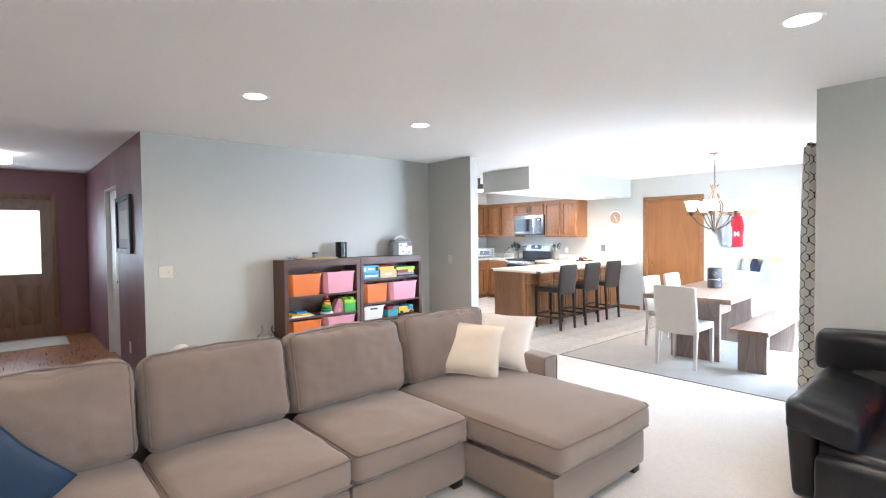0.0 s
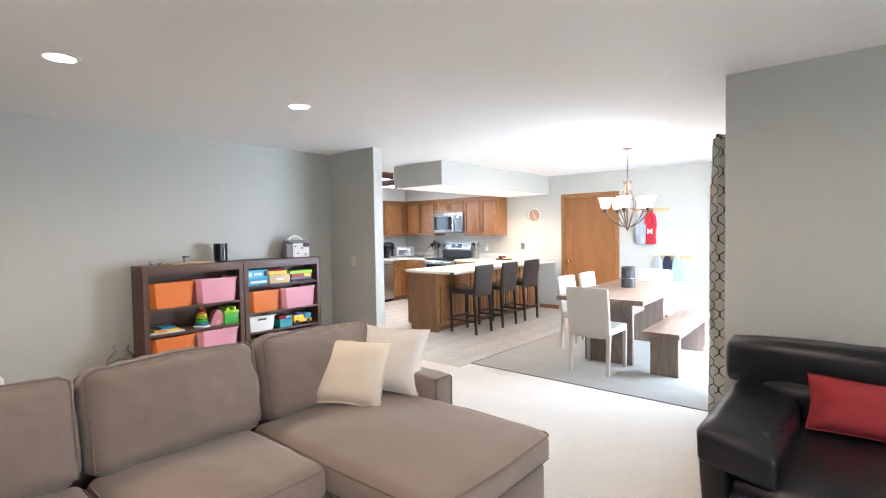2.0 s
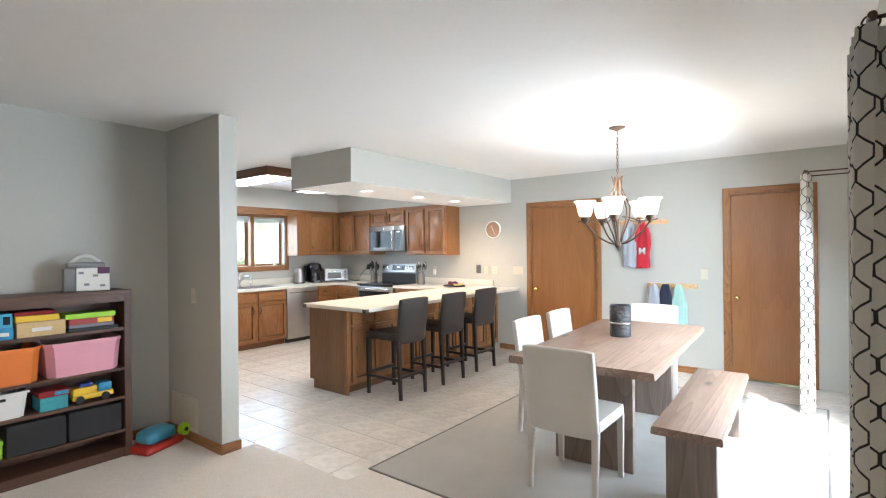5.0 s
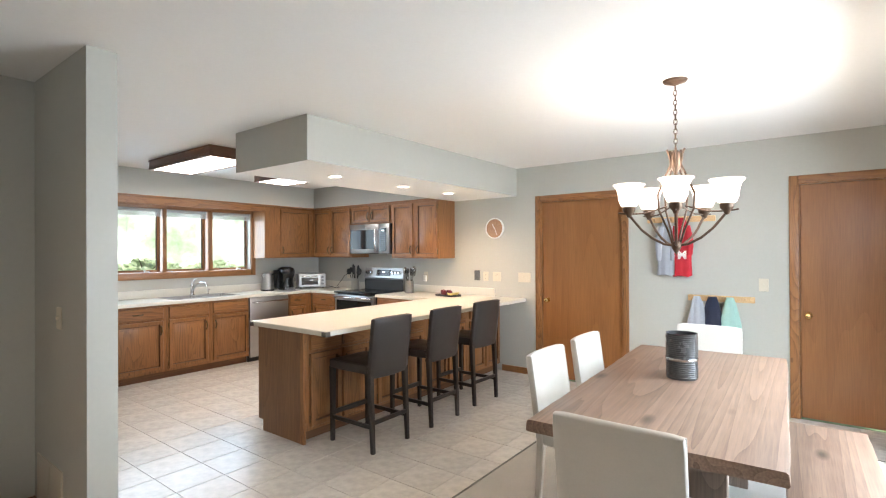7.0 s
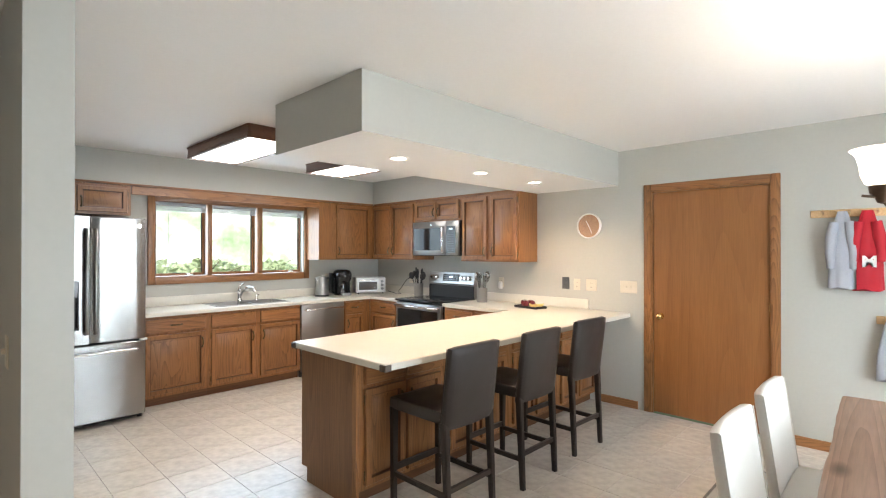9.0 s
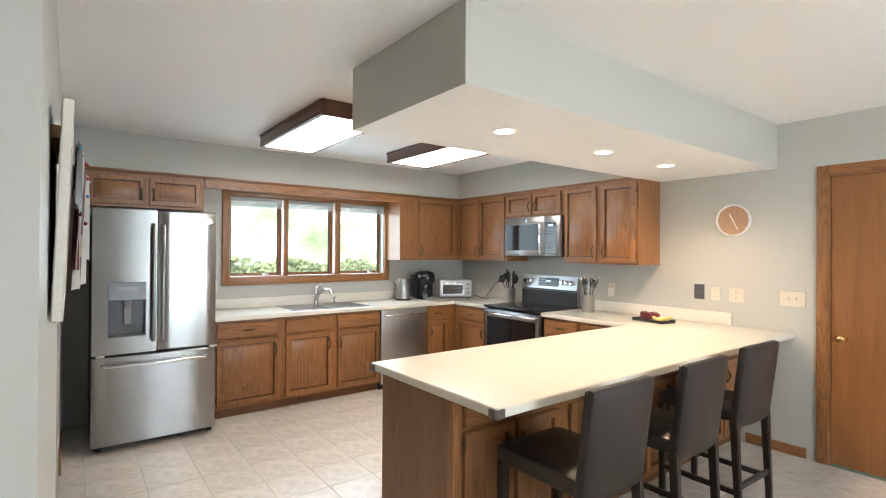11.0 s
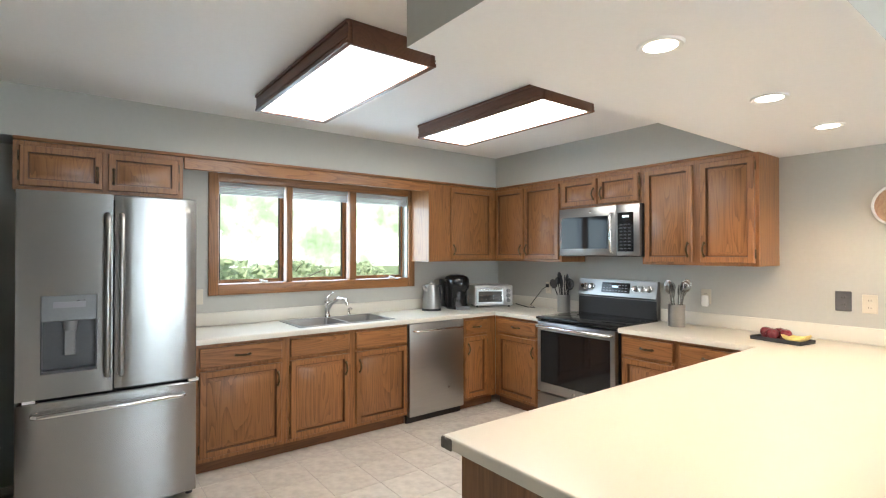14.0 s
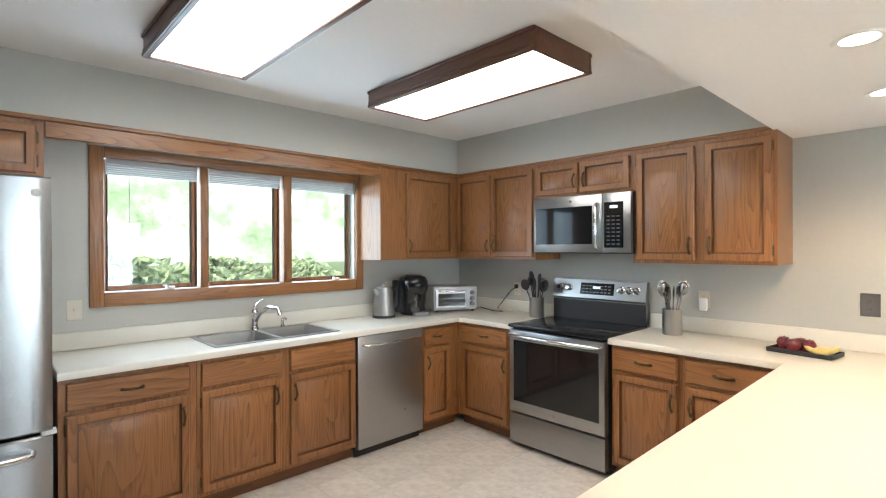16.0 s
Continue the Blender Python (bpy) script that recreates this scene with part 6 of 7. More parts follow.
def live_edge(x0, y0, x1, y1, z0, z1, seed, n=44):
    """A wooden slab whose long edges wander and are worn round."""
    bm = bmesh.new()
    rings = []
    for i in range(n + 1):
        x = x0 + (x1 - x0) * i / n
        w0 = 0.006 * noise.noise(Vector((x * 2.2, seed, 0))) + 0.003 * noise.noise(Vector((x * 9, seed, 3)))
        w1 = 0.006 * noise.noise(Vector((x * 2.2, seed, 7))) + 0.003 * noise.noise(Vector((x * 9, seed, 9)))
        e = 0.006
        rings.append([bm.verts.new(p) for p in ((x, y0 + w0 + e, z0), (x, y1 + w1 - e, z0), (x, y1 + w1, z0 + e), (x, y1 + w1 - 0.004, z1 - e), (x, y1 + w1 - 0.012, z1), (x, y0 + w0 + 0.012, z1), (x, y0 + w0 + 0.004, z1 - e), (x, y0 + w0, z0 + e))])
    for a, b in zip(rings, rings[1:]):
        for k in range(8):
            bm.faces.new((a[k], a[(k + 1) % 8], b[(k + 1) % 8], b[k]))
    bm.faces.new(rings[0])
    bm.faces.new(rings[-1][::-1])
    return bm


tb = thing("dining_table", pose(6.73, 2.59, RZ, 0, 0, 2.7), "greyed brown live-edge wooden dining table with slab legs", "table")
part("tabletop", live_edge(-0.985, -0.462, 1.0, 0.450, 0.69, 0.74, 1), M_TABLE, tb)
for x in (-0.66, 0.60):
    part("leg", boxed(x, -0.26, 0.0, x + 0.06, 0.26, 0.69, bevel=0.004, seg=1), M_TABLEZ, tb, "broad slab leg")
part("stretcher", boxed(-0.60, -0.03, 0.40, 0.60, 0.03, 0.52, bevel=0.004, seg=1), M_TABLEZ, tb)
bn = thing("bench", pose(6.56, 1.955, RZ, 0, 0, 2), "greyed brown wooden dining bench with slab legs", "bench")
part("seat", live_edge(-0.80, -0.18, 0.80, 0.18, 0.405, 0.45, 6), M_TABLE, bn)
for x in (-0.66, 0.60):
    part("leg", boxed(x, -0.13, 0.0, x + 0.06, 0.13, 0.405, bevel=0.004, seg=1), M_TABLEZ, bn, "slab leg")
vs = thing("candle_lantern", pose(6.83, 2.615, RZ + 0.74), "ribbed grey glass candle cylinder on the table", "candle holder")
rings = [(0.05, 0.0), (0.079, 0.004)]
for k in range(22):
    z = 0.012 + 0.0105 * k
    rings += [(0.080, z), (0.082, z + 0.004), (0.0785, z + 0.008)]
rings += [(0.081, 0.250), (0.075, 0.250), (0.074, 0.02), (0.0, 0.02)]
part("glass_wall", lathe(bmesh.new(), rings, 40), material("ribbed_grey_glass", (0.085, 0.085, 0.088), 0.22, 0.4, var=0.2, scale=20), vs)
part("band", lathe(bmesh.new(), [(0.0822, 0.104), (0.083, 0.106), (0.083, 0.116), (0.0822, 0.118)], 40), M_STEEL, vs)
part("candle", cyl(bmesh.new(), 0, 0, 0.02, 0.13, 0.035, seg=20), M_PAPER, vs)


def parsons_chair(m, w, d, sh, top, mat, legmat, rake, label, category, group, name, foot=0.0, rails=False):
    """An upholstered chair, front towards +y; sh: seat height, top: of the back."""
    c = thing(name, m, label, category, group)
    hw, hd = w / 2, d / 2
    part("seat", soft_box(-hw, -hd + 0.03, sh - 0.075, hw, hd, sh, 0.018, (0, 0.003, 0.008), 7, 0.0015), mat, c)
    bm = soft_box(-hw, -0.022, 0.0, hw, 0.022, top - sh + 0.10, 0.016, (0, 0.004, 0.006), 9, 0.001)
    for v in bm.verts:
        v.co.y -= 0.012 * (1 - (v.co.x / hw) ** 2)
    bm.transform(pose(0, -hd + 0.028, sh - 0.10, rake))
    bk = part("backrest", bm, mat, c)
    for s in (-1, 1):
        bm = tube(bmesh.new(), [(s * (hw - 0.004), 0.018, 0.0), (s * (hw - 0.004), 0.018, (top - sh + 0.09))], 0.003, 6)
        bm.transform(pose(0, -hd + 0.028, sh - 0.10, rake))
        part("seam", bm, legmat, bk)

    def leg(x, y, x1, y1, z1):
        bm = bmesh.new()
        lo_, hi_ = 0.015, 0.020
        a = [bm.verts.new((x + sx * lo_, y + sy * lo_, foot)) for sx, sy in ((-1, -1), (1, -1), (1, 1), (-1, 1))]
        b = [bm.verts.new((x1 + sx * hi_, y1 + sy * hi_, z1)) for sx, sy in ((-1, -1), (1, -1), (1, 1), (-1, 1))]
        for i in range(4):
            bm.faces.new((a[i], a[(i + 1) % 4], b[(i + 1) % 4], b[i]))
        bm.faces.new(a)
        bm.faces.new(b)
        bmesh.ops.bevel(bm, geom=[e for e in bm.edges if abs(e.verts[0].co.z - e.verts[1].co.z) > 0.1], offset=0.004, segments=2, affect="EDGES")
        part("leg", bm, legmat, c)
    for s in (-1, 1):
        leg(s * (hw - 0.02), hd - 0.02, s * (hw - 0.02), hd - 0.022, sh - 0.06)
        leg(s * (hw - 0.02), -hd + 0.0, s * (hw - 0.02), -hd + 0.026, sh - 0.06)
    if rails:
        for s in (-1, 1):
            part("stretcher", boxed(s * (hw - 0.02) - 0.009, -hd + 0.02, 0.17, s * (hw - 0.02) + 0.009, hd - 0.03, 0.20, bevel=0.002, seg=1), legmat, c)
        part("stretcher", boxed(-hw + 0.03, hd - 0.032, 0.20, hw - 0.03, hd - 0.012, 0.235, bevel=0.002, seg=1), legmat, c)
        part("stretcher", boxed(-hw + 0.03, -hd + 0.0, 0.20, hw - 0.03, -hd + 0.02, 0.23, bevel=0.002, seg=1), legmat, c)
    return c


ch = parsons_chair(pose(6.53, 3.01, RZ), 0.44, 0.47, 0.465, 0.875, M_CHAIR, M_CHAIR, 8, "off-white leather dining chair tucked under the table", "chair", "chairs round the table", "dining_chair")
ch.matrix_world = pose(6.53, 3.01, RZ, 0, 0, 180)
copy_thing(ch, pose(7.14, 3.01, RZ, 0, 0, 180))
c1 = copy_thing(ch, pose(5.80, 2.555, RZ, 0, 0, -90))
c4 = copy_thing(ch, pose(7.80, 2.68, RZ, 0, 0, 90))
c1["label"] = "off-white leather dining chair at the head of the table"
c4["label"] = "off-white leather dining chair at the table end by the wall"
st = parsons_chair(pose(6.565, 4.80, 0), 0.41, 0.46, 0.635, 0.98, M_STOOL, M_STOOLW, 7, "dark brown leather counter stool at the peninsula", "bar stool", "stools at the peninsula", "bar_stool", rails=True)
copy_thing(st, pose(7.235, 4.80, 0))
copy_thing(st, pose(7.925, 4.82, 0, 0, 0, -2))

# chandelier over the table
cd = thing("chandelier", pose(6.954, 2.665, CEIL), "bronze five-arm chandelier with lit frosted glass shades", "chandelier")
part("canopy", lathe(bmesh.new(), [(0.0, -0.03), (0.012, -0.03), (0.03, -0.022), (0.062, -0.012), (0.068, 0.0), (0.0, 0.0)], 32), M_BRONZE, cd)
for k in range(13):
    z = -0.045 - 0.028 * k
    pts = [(0.009 * math.cos(a * math.pi / 5), 0, z + 0.019 * math.sin(a * math.pi / 5)) for a in range(10)]
    bm = loop_piping(pts, 0.0028)
    bm.transform(pose(0, 0, 0, 0, 0, 90 * (k % 2)))
    part("chain_link", bm, M_BRONZE, cd)
part("stem", lathe(bmesh.new(), [(0.0, -0.37), (0.010, -0.375), (0.028, -0.39), (0.030, -0.47), (0.012, -0.50), (0.009, -0.90), (0.022, -0.905), (0.030, -0.925), (0.024, -0.945), (0.010, -0.965), (0.0, -0.985)], 20), M_BRONZE, cd)
for k in range(5):
    a = radians(192 + 72 * k)
    ca, sa = math.cos(a), math.sin(a)

    def at(r, z):
        return (r * ca, r * sa, z)
    arm = part("arm", tube(bmesh.new(), [at(0.015, -0.928), at(0.068, -0.918), at(0.135, -0.882), at(0.192, -0.834), at(0.236, -0.780), at(0.262, -0.745)] , 0.0075, 8), M_BRONZE, cd)
    part("brace", tube(bmesh.new(), [at(0.02, -0.92), at(0.045, -0.84), at(0.095, -0.72), at(0.10, -0.63), at(0.06, -0.53), at(0.028, -0.46), at(0.036, -0.40), at(0.05, -0.37)], 0.006, 8), M_BRONZE, cd)
    part("crossbar", tube(bmesh.new(), [at(0.05, -0.70), at(0.17, -0.738), at(0.262, -0.742), at(0.32, -0.735)], 0.005, 8), M_BRONZE, cd)
    bm = lathe(bmesh.new(), [(0.0, -0.765), (0.012, -0.76), (0.018, -0.745), (0.034, -0.725), (0.036, -0.700), (0.0, -0.700)], 18, 0.262 * ca, 0.262 * sa)
    part("cup", bm, M_BRONZE, arm)
    bm = lathe(bmesh.new(), [(0.026, -0.705), (0.046, -0.692), (0.058, -0.661), (0.063, -0.621), (0.072, -0.590), (0.090, -0.571), (0.087, -0.569), (0.068, -0.588), (0.060, -0.621), (0.054, -0.661), (0.042, -0.687), (0.0, -0.697)], 24, 0.262 * ca, 0.262 * sa)
    part("shade", bm, M_SHADE, arm, "lit frosted white glass shade")
    lamp("chandelier_bulb", "POINT", Matrix.Translation((6.954 + 0.262 * ca, 2.665 + 0.262 * sa, CEIL - 0.50)), 2.3, WARM, radius=0.05)
for o in cd.children_recursive:
    if not o.name.startswith(("canopy", "chain")):
        o.data.transform(Matrix.Translation((0, 0, -0.03)))


# curtains with a lattice print
def curtain_mat():
    mat = material("lattice_curtain", (0.76, 0.74, 0.68), 0.9, var=0.05, fine=200, bump=0.3, bump_scale=400)
    nt = mat.node_tree
    n, link = nt.nodes, nt.links.new
    b = n["Principled BSDF"]
    src = b.inputs["Base Color"].links[0].from_socket
    uv = n.new("ShaderNodeUVMap")
    sep = n.new("ShaderNodeSeparateXYZ")
    link(uv.outputs[0], sep.inputs[0])

    def m(op, a, c=None, d=None):
        q = n.new("ShaderNodeMath")
        q.operation = op
        for i, v in enumerate((a, c, d)):
            if v is None:
                continue
            if isinstance(v, (int, float)):
                q.inputs[i].default_value = v
            else:
                link(v, q.inputs[i])
        return q.outputs[0]
    # ogee lattice: lines x = +-(clamped wave of y), in two interleaved columns
    w = m("PINGPONG", m("MULTIPLY", sep.outputs[1], 1 / 0.066), 1.0)
    tri = m("MULTIPLY", m("SUBTRACT", m("MINIMUM", m("MAXIMUM", w, 0.22), 0.78), 0.5), 0.040 / 0.56)
    gx = m("PINGPONG", m("ADD", sep.outputs[0], 10.0), 0.040)
    line = m("ABSOLUTE", m("SUBTRACT", m("SUBTRACT", gx, 0.020), tri))
    mask = m("LESS_THAN", line, 0.0045)
    mix = n.new("ShaderNodeMix")
    mix.data_type = "RGBA"
    mix.inputs[7].default_value = (0.045, 0.045, 0.05, 1)
    link(mask, mix.inputs[0])
    link(src, mix.inputs[6])
    link(mix.outputs[2], b.inputs["Base Color"])
    return mat


M_CURTAIN = curtain_mat()


def curtain(x0, x1, y, top, folds, name_label):
    c = thing("curtain", pose((x0 + x1) / 2, y, 0), name_label, "curtain", "dining room curtains")
    bm = bmesh.new()
    uvl = bm.loops.layers.uv.new("UVMap")
    n, rows = folds * 12, 14
    grid_ = []
    for j in range(rows + 1):
        z = 0.02 + (top - 0.02) * j / rows
        row = []
        for i in range(n + 1):
            u = i / n
            depth = 0.055 * (0.75 + 0.25 * (1 - z / top))
            xx = (u - 0.5) * (x1 - x0) * (1 + 0.08 * (1 - z / top)) + 0.008 * noise.noise(Vector((u * 5, z * 2, x0)))
            yy = depth * math.sin(2 * math.pi * folds * u + 0.3 * math.sin(z * 2)) + 0.008 * noise.noise(Vector((u * 9, z * 1.5, 3)))
            row.append(bm.verts.new((xx, yy, z)))
        grid_.append(row)
    cloth = folds * 0.25
    for j in range(rows):
        for i in range(n):
            f = bm.faces.new((grid_[j][i], grid_[j][i + 1], grid_[j + 1][i + 1], grid_[j + 1][i]))
            for lp, (a, b) in zip(f.loops, ((i, j), (i + 1, j), (i + 1, j + 1), (i, j + 1))):
                lp[uvl].uv = (a / n * cloth, 0.02 + (top - 0.02) * b / rows)
    ext = bmesh.ops.solidify(bm, geom=bm.faces[:], thickness=0.003)
    ob = part("cloth", bm, M_CURTAIN, c, smooth=80)
    for k in range(folds):
        x = (x0 - x1) / 2 + (x1 - x0) * (k + 0.5) / folds
        r = lathe(bmesh.new(), [(0.020 + 0.003 * math.cos(q * math.pi / 3), 0.003 * math.sin(q * math.pi / 3)) for q in range(7)], 16)
        r.transform(pose(x, 0, top + 0.012, 0, 90, 0))
        part("curtain_ring", r, M_BRONZE, c)
    return c


curtain(4.67, 5.0, 1.222, 2.07, 4, "off-white curtain with a dark lattice print, drawn aside")
curtain(8.10, 8.47, 1.45, 2.07, 4, "off-white curtain with a dark lattice print beside the closet door")
for x0, x1, y in ((4.67, 5.0, 1.222), (8.10, 8.47, 1.45)):
    rod = thing("curtain_rod", pose((x0 + x1) / 2, y, 2.085), "short dark bronze curtain rod by the patio door", "curtain rod", "curtain rods")
    part("rod", cyl(bmesh.new(), 0, 0, (x0 - x1) / 2 - 0.01, (x1 - x0) / 2 + 0.01, 0.011, seg=14, axis="x"), M_BRONZE, rod)
    for x in ((x0 - x1) / 2 + 0.02, (x1 - x0) / 2 - 0.02):
        bm = tube(bmesh.new(), [(x, DINY - y, 0.0), (x, 0.0, 0.0)], 0.006, 8)
        box(bm, x - 0.012, DINY - y, -0.03, x + 0.012, DINY - y + 0.006, 0.03)
        part("bracket", bm, M_BRONZE, rod)


# hooks with clothes by the closet door
def hook_rail(y0, y1, z, n):
    r = thing("coat_rack", pose(EASTX, (y0 + y1) / 2, z) @ EAST, "pale pine wall rack with wooden pegs", "coat rack", "coat racks")
    w = abs(y1 - y0)
    part("board", boxed(-w / 2, -0.018, -0.028, w / 2, 0.0, 0.028, bevel=0.004, seg=1), M_PINE, r)
    for k in range(n):
        x = -w / 2 + w * (k + 0.5) / n
        part("peg", tube(bmesh.new(), [(x, -0.018, 0.0), (x, -0.055, 0.012), (x, -0.065, 0.018)], [0.007, 0.006, 0.009], 8), M_PINE, r)
    return r


hook_rail(2.78, 3.39, 1.755, 4)
hook_rail(2.47, 3.02, 1.0, 4)


def garment(name, y, z, w, h, mat, label, category, seed, flare=0.25, sleeve=0.0):
    """A garment hanging from a peg: a gathered, folded cloth body."""
    g = thing(name, pose(EASTX - 0.062, y, z) @ EAST, label, category)
    bm = bmesh.new()
    n, rows = 36, 14
    loops = []
    for j in range(rows + 1):
        t = j / rows
        half = w / 2 * (0.34 + 0.66 * min(1, t * 1.9) ** 0.8 + flare * t * 0.2)
        loop = []
        for i in range(n):
            a = 2 * math.pi * i / n
            k = 1 + 0.16 * noise.noise(Vector((math.cos(a) * 1.7 + seed, math.sin(a) * 1.7, t * 1.3))) + 0.10 * math.sin(a * 5 + seed + t) + 0.06 * math.sin(a * 9 + seed * 2)
            loop.append(bm.verts.new((half * math.cos(a) * k, -0.006 + 0.036 * (0.5 + t * 0.5) * math.sin(a) * k, -h * t + 0.02 * noise.noise(Vector((a, seed, 0))) * t)))
        loops.append(loop)
    for a, b in zip(loops, loops[1:]):
        for i in range(n):
            bm.faces.new((a[i], a[(i + 1) % n], b[(i + 1) % n], b[i]))
    bm.faces.new(loops[0])
    bm.faces.new(loops[-1][::-1])
    part("body", bm, mat, g, smooth=70)
    if sleeve:
        for s in (-1, 1):
            pts = [(s * w * 0.30, -0.02, -h * 0.14), (s * w * 0.42, -0.022, -h * 0.35), (s * w * 0.46, -0.014, -h * 0.35 - sleeve * 0.5), (s * w * 0.42, -0.012, -h * 0.35 - sleeve)]
            part("sleeve", tube(bmesh.new(), pts, [0.03, 0.036, 0.032, 0.027], 10), mat, g, smooth=70)
    return g


M_JERSEY = material("red_jersey_cloth", (0.45, 0.012, 0.025), 0.8, var=0.12, fine=160, bump=0.4)
garment("sweatshirt", 3.20, 1.765, 0.145, 0.55, M_GREYCL, "grey hooded sweatshirt hanging on a peg", "sweatshirt", 2, sleeve=0.22)
j = garment("jersey", 3.06, 1.765, 0.155, 0.56, M_JERSEY, "red jersey with a white letter on a peg", "jersey", 5, sleeve=0.16)
cu = bpy.data.curves.new("letter", "FONT")
cu.body, cu.size, cu.extrude, cu.align_x, cu.align_y = "M", 0.105, 0.002, "CENTER", "CENTER"
cu.offset = 0.004
tmp_ob = bpy.data.objects.new("letter_tmp", cu)
scene.collection.objects.link(tmp_ob)
letter_mesh = bpy.data.meshes.new_from_object(tmp_ob.evaluated_get(bpy.context.evaluated_depsgraph_get()))
bpy.data.objects.remove(tmp_ob)
letter_mesh.materials.clear()
letter_mesh.materials.append(M_WHITE)
lt = new("letter", letter_mesh)
lt.parent = j
lt.matrix_local = pose(0.01, -0.052, -0.36, 90)
tagged(lt, "white printed letter M")
garment("jacket", 2.935, 1.02, 0.15, 0.42, M_GREYCL, "grey child's jacket on the lower rack", "jacket", 8)
garment("jacket", 2.80, 1.02, 0.17, 0.46, M_NAVY, "navy child's jacket on the lower rack", "jacket", 11)
garment("jacket", 2.66, 1.02, 0.16, 0.46, M_MINT, "mint green child's jacket on the lower rack", "jacket", 14)

# pin board on the kitchen wall
pb = thing("pin_board", pose(KWX + 0.018, 5.68, 1.585, 0, 2.0, 0), "cream framed pin board covered with papers", "pin board")
part("board", boxed(0.0, -0.44, -0.30, 0.022, 0.44, 0.30, bevel=0.004, seg=1), material("linen_board", (0.60, 0.56, 0.49), 0.9, var=0.06, fine=200, bump=0.3), pb)
bm = bmesh.new()
for q in ((-0.46, -0.32, -0.44, 0.32), (0.44, -0.32, 0.46, 0.32), (-0.44, -0.32, 0.44, -0.30), (-0.44, 0.30, 0.44, 0.32)):
    box(bm, 0.0, q[0], q[1], 0.028, q[2], q[3], bevel=0.004, seg=1)
part("frame", bm, material("cream_frame", (0.62, 0.58, 0.51), 0.6), pb)
for z in (-0.25, 0.25):
    part("cleat", boxed(-0.018 - 0.035 * z, -0.30, z - 0.02, 0.0, 0.30, z + 0.02), M_PINE, pb)
rnd = random.Random(3)
papers = [M_PAPER, M_PAPER, M_WHITE, material("maroon_card", (0.22, 0.03, 0.035), 0.6), material("photo_grey", (0.20, 0.19, 0.18), 0.4, var=0.4, scale=25), M_PAPER, material("peach_card", (0.62, 0.42, 0.30), 0.6), M_PAPER]
for k in range(17):
    w, h = 0.10 + 0.08 * rnd.random(), 0.14 + 0.12 * rnd.random()
    y, z = -0.30 + 0.66 * rnd.random(), -0.20 + 0.42 * rnd.random()
    if k < 7:
        y = 0.05 + 0.33 * rnd.random()
    curl = 0.008 + 0.022 * rnd.random()
    bm = bmesh.new()
    rows = []
    for i in range(6):
        u = i / 5
        x = 0.030 + 0.0025 * (k + 1) + curl * (u ** 2.2)
        rows.append((bm.verts.new((x, -w / 2 + w * u, -h / 2)), bm.verts.new((x * 0.6 + 0.4 * (0.030 + 0.0025 * (k + 1)), -w / 2 + w * u, h / 2))))
    for a, b in zip(rows, rows[1:]):
        bm.faces.new((a[0], b[0], b[1], a[1]))
    bmesh.ops.solidify(bm, geom=bm.faces[:], thickness=0.0008)
    bm.transform(pose(0, y, z, rnd.uniform(-6, 6)))
    pp = part("paper", bm, papers[k % len(papers)], pb)
    bm = bmesh.new()
    bmesh.ops.create_uvsphere(bm, u_segments=8, v_segments=6, radius=0.006, matrix=Matrix.Translation((0.036 + 0.0025 * (k + 1), y, z + h * 0.42)))
    part("pin", bm, M_RED if k % 2 else M_TEAL, pp)
part("ribbon", tube(bmesh.new(), [(0.045, 0.40, 0.10), (0.065, 0.42, 0.14), (0.095, 0.45, 0.19)], [0.008, 0.005, 0.003], 6), material("lilac_ribbon", (0.40, 0.38, 0.62), 0.5), pb)

# ---------------------------------------------------------------- entry hall
pf = thing("framed_picture", pose(HALLX, 6.46, 1.59) @ EAST, "black framed picture with a pale mat", "picture")
bm = bmesh.new()
for q in ((-0.40, -0.30, -0.35, 0.30), (0.35, -0.30, 0.40, 0.30), (-0.35, -0.30, 0.35, -0.25), (-0.35, 0.25, 0.35, 0.30)):
    box(bm, q[0], -0.03, q[1], q[2], 0.0, q[3], bevel=0.004, seg=1)
part("frame", bm, M_BLACKM, pf)
part("mat_board", boxed(-0.35, -0.012, -0.25, 0.35, -0.006, 0.25), material("grey_mat_board", (0.22, 0.19, 0.18), 0.6), pf)
part("print", boxed(-0.22, -0.014, -0.15, 0.22, -0.012, 0.15), material("faded_print", (0.35, 0.31, 0.28), 0.6, var=0.4, scale=8), pf)
mat_ = single("door_mat", boxed(-0.55, 8.72, 0.0, 0.90, 9.42, 0.012, bevel=0.004, seg=1), material("cream_mat", (0.55, 0.50, 0.42), 0.95, var=0.15, scale=8, fine=150, bump=0.8), Matrix.Identity(4), "cream woven mat before the front door", "door mat")
plate(pose(HALLX, 6.35, 0.30) @ EAST, 0.075, 0.115, "socket", "white outlet low on the plum wall", "outlet", M_WHITE)
bm = bmesh.new()
box(bm, HALLX - 0.002, 7.765, 0.0, HALLX + 0.122, 7.779, 2.05)
box(bm, HALLX - 0.002, 6.951, 0.0, HALLX + 0.122, 6.965, 2.05)
box(bm, HALLX - 0.002, 6.965, 2.036, HALLX + 0.122, 7.765, 2.05)
structure("trim_hall_opening", bm, M_WHITE, "white painted opening lining", "trim")

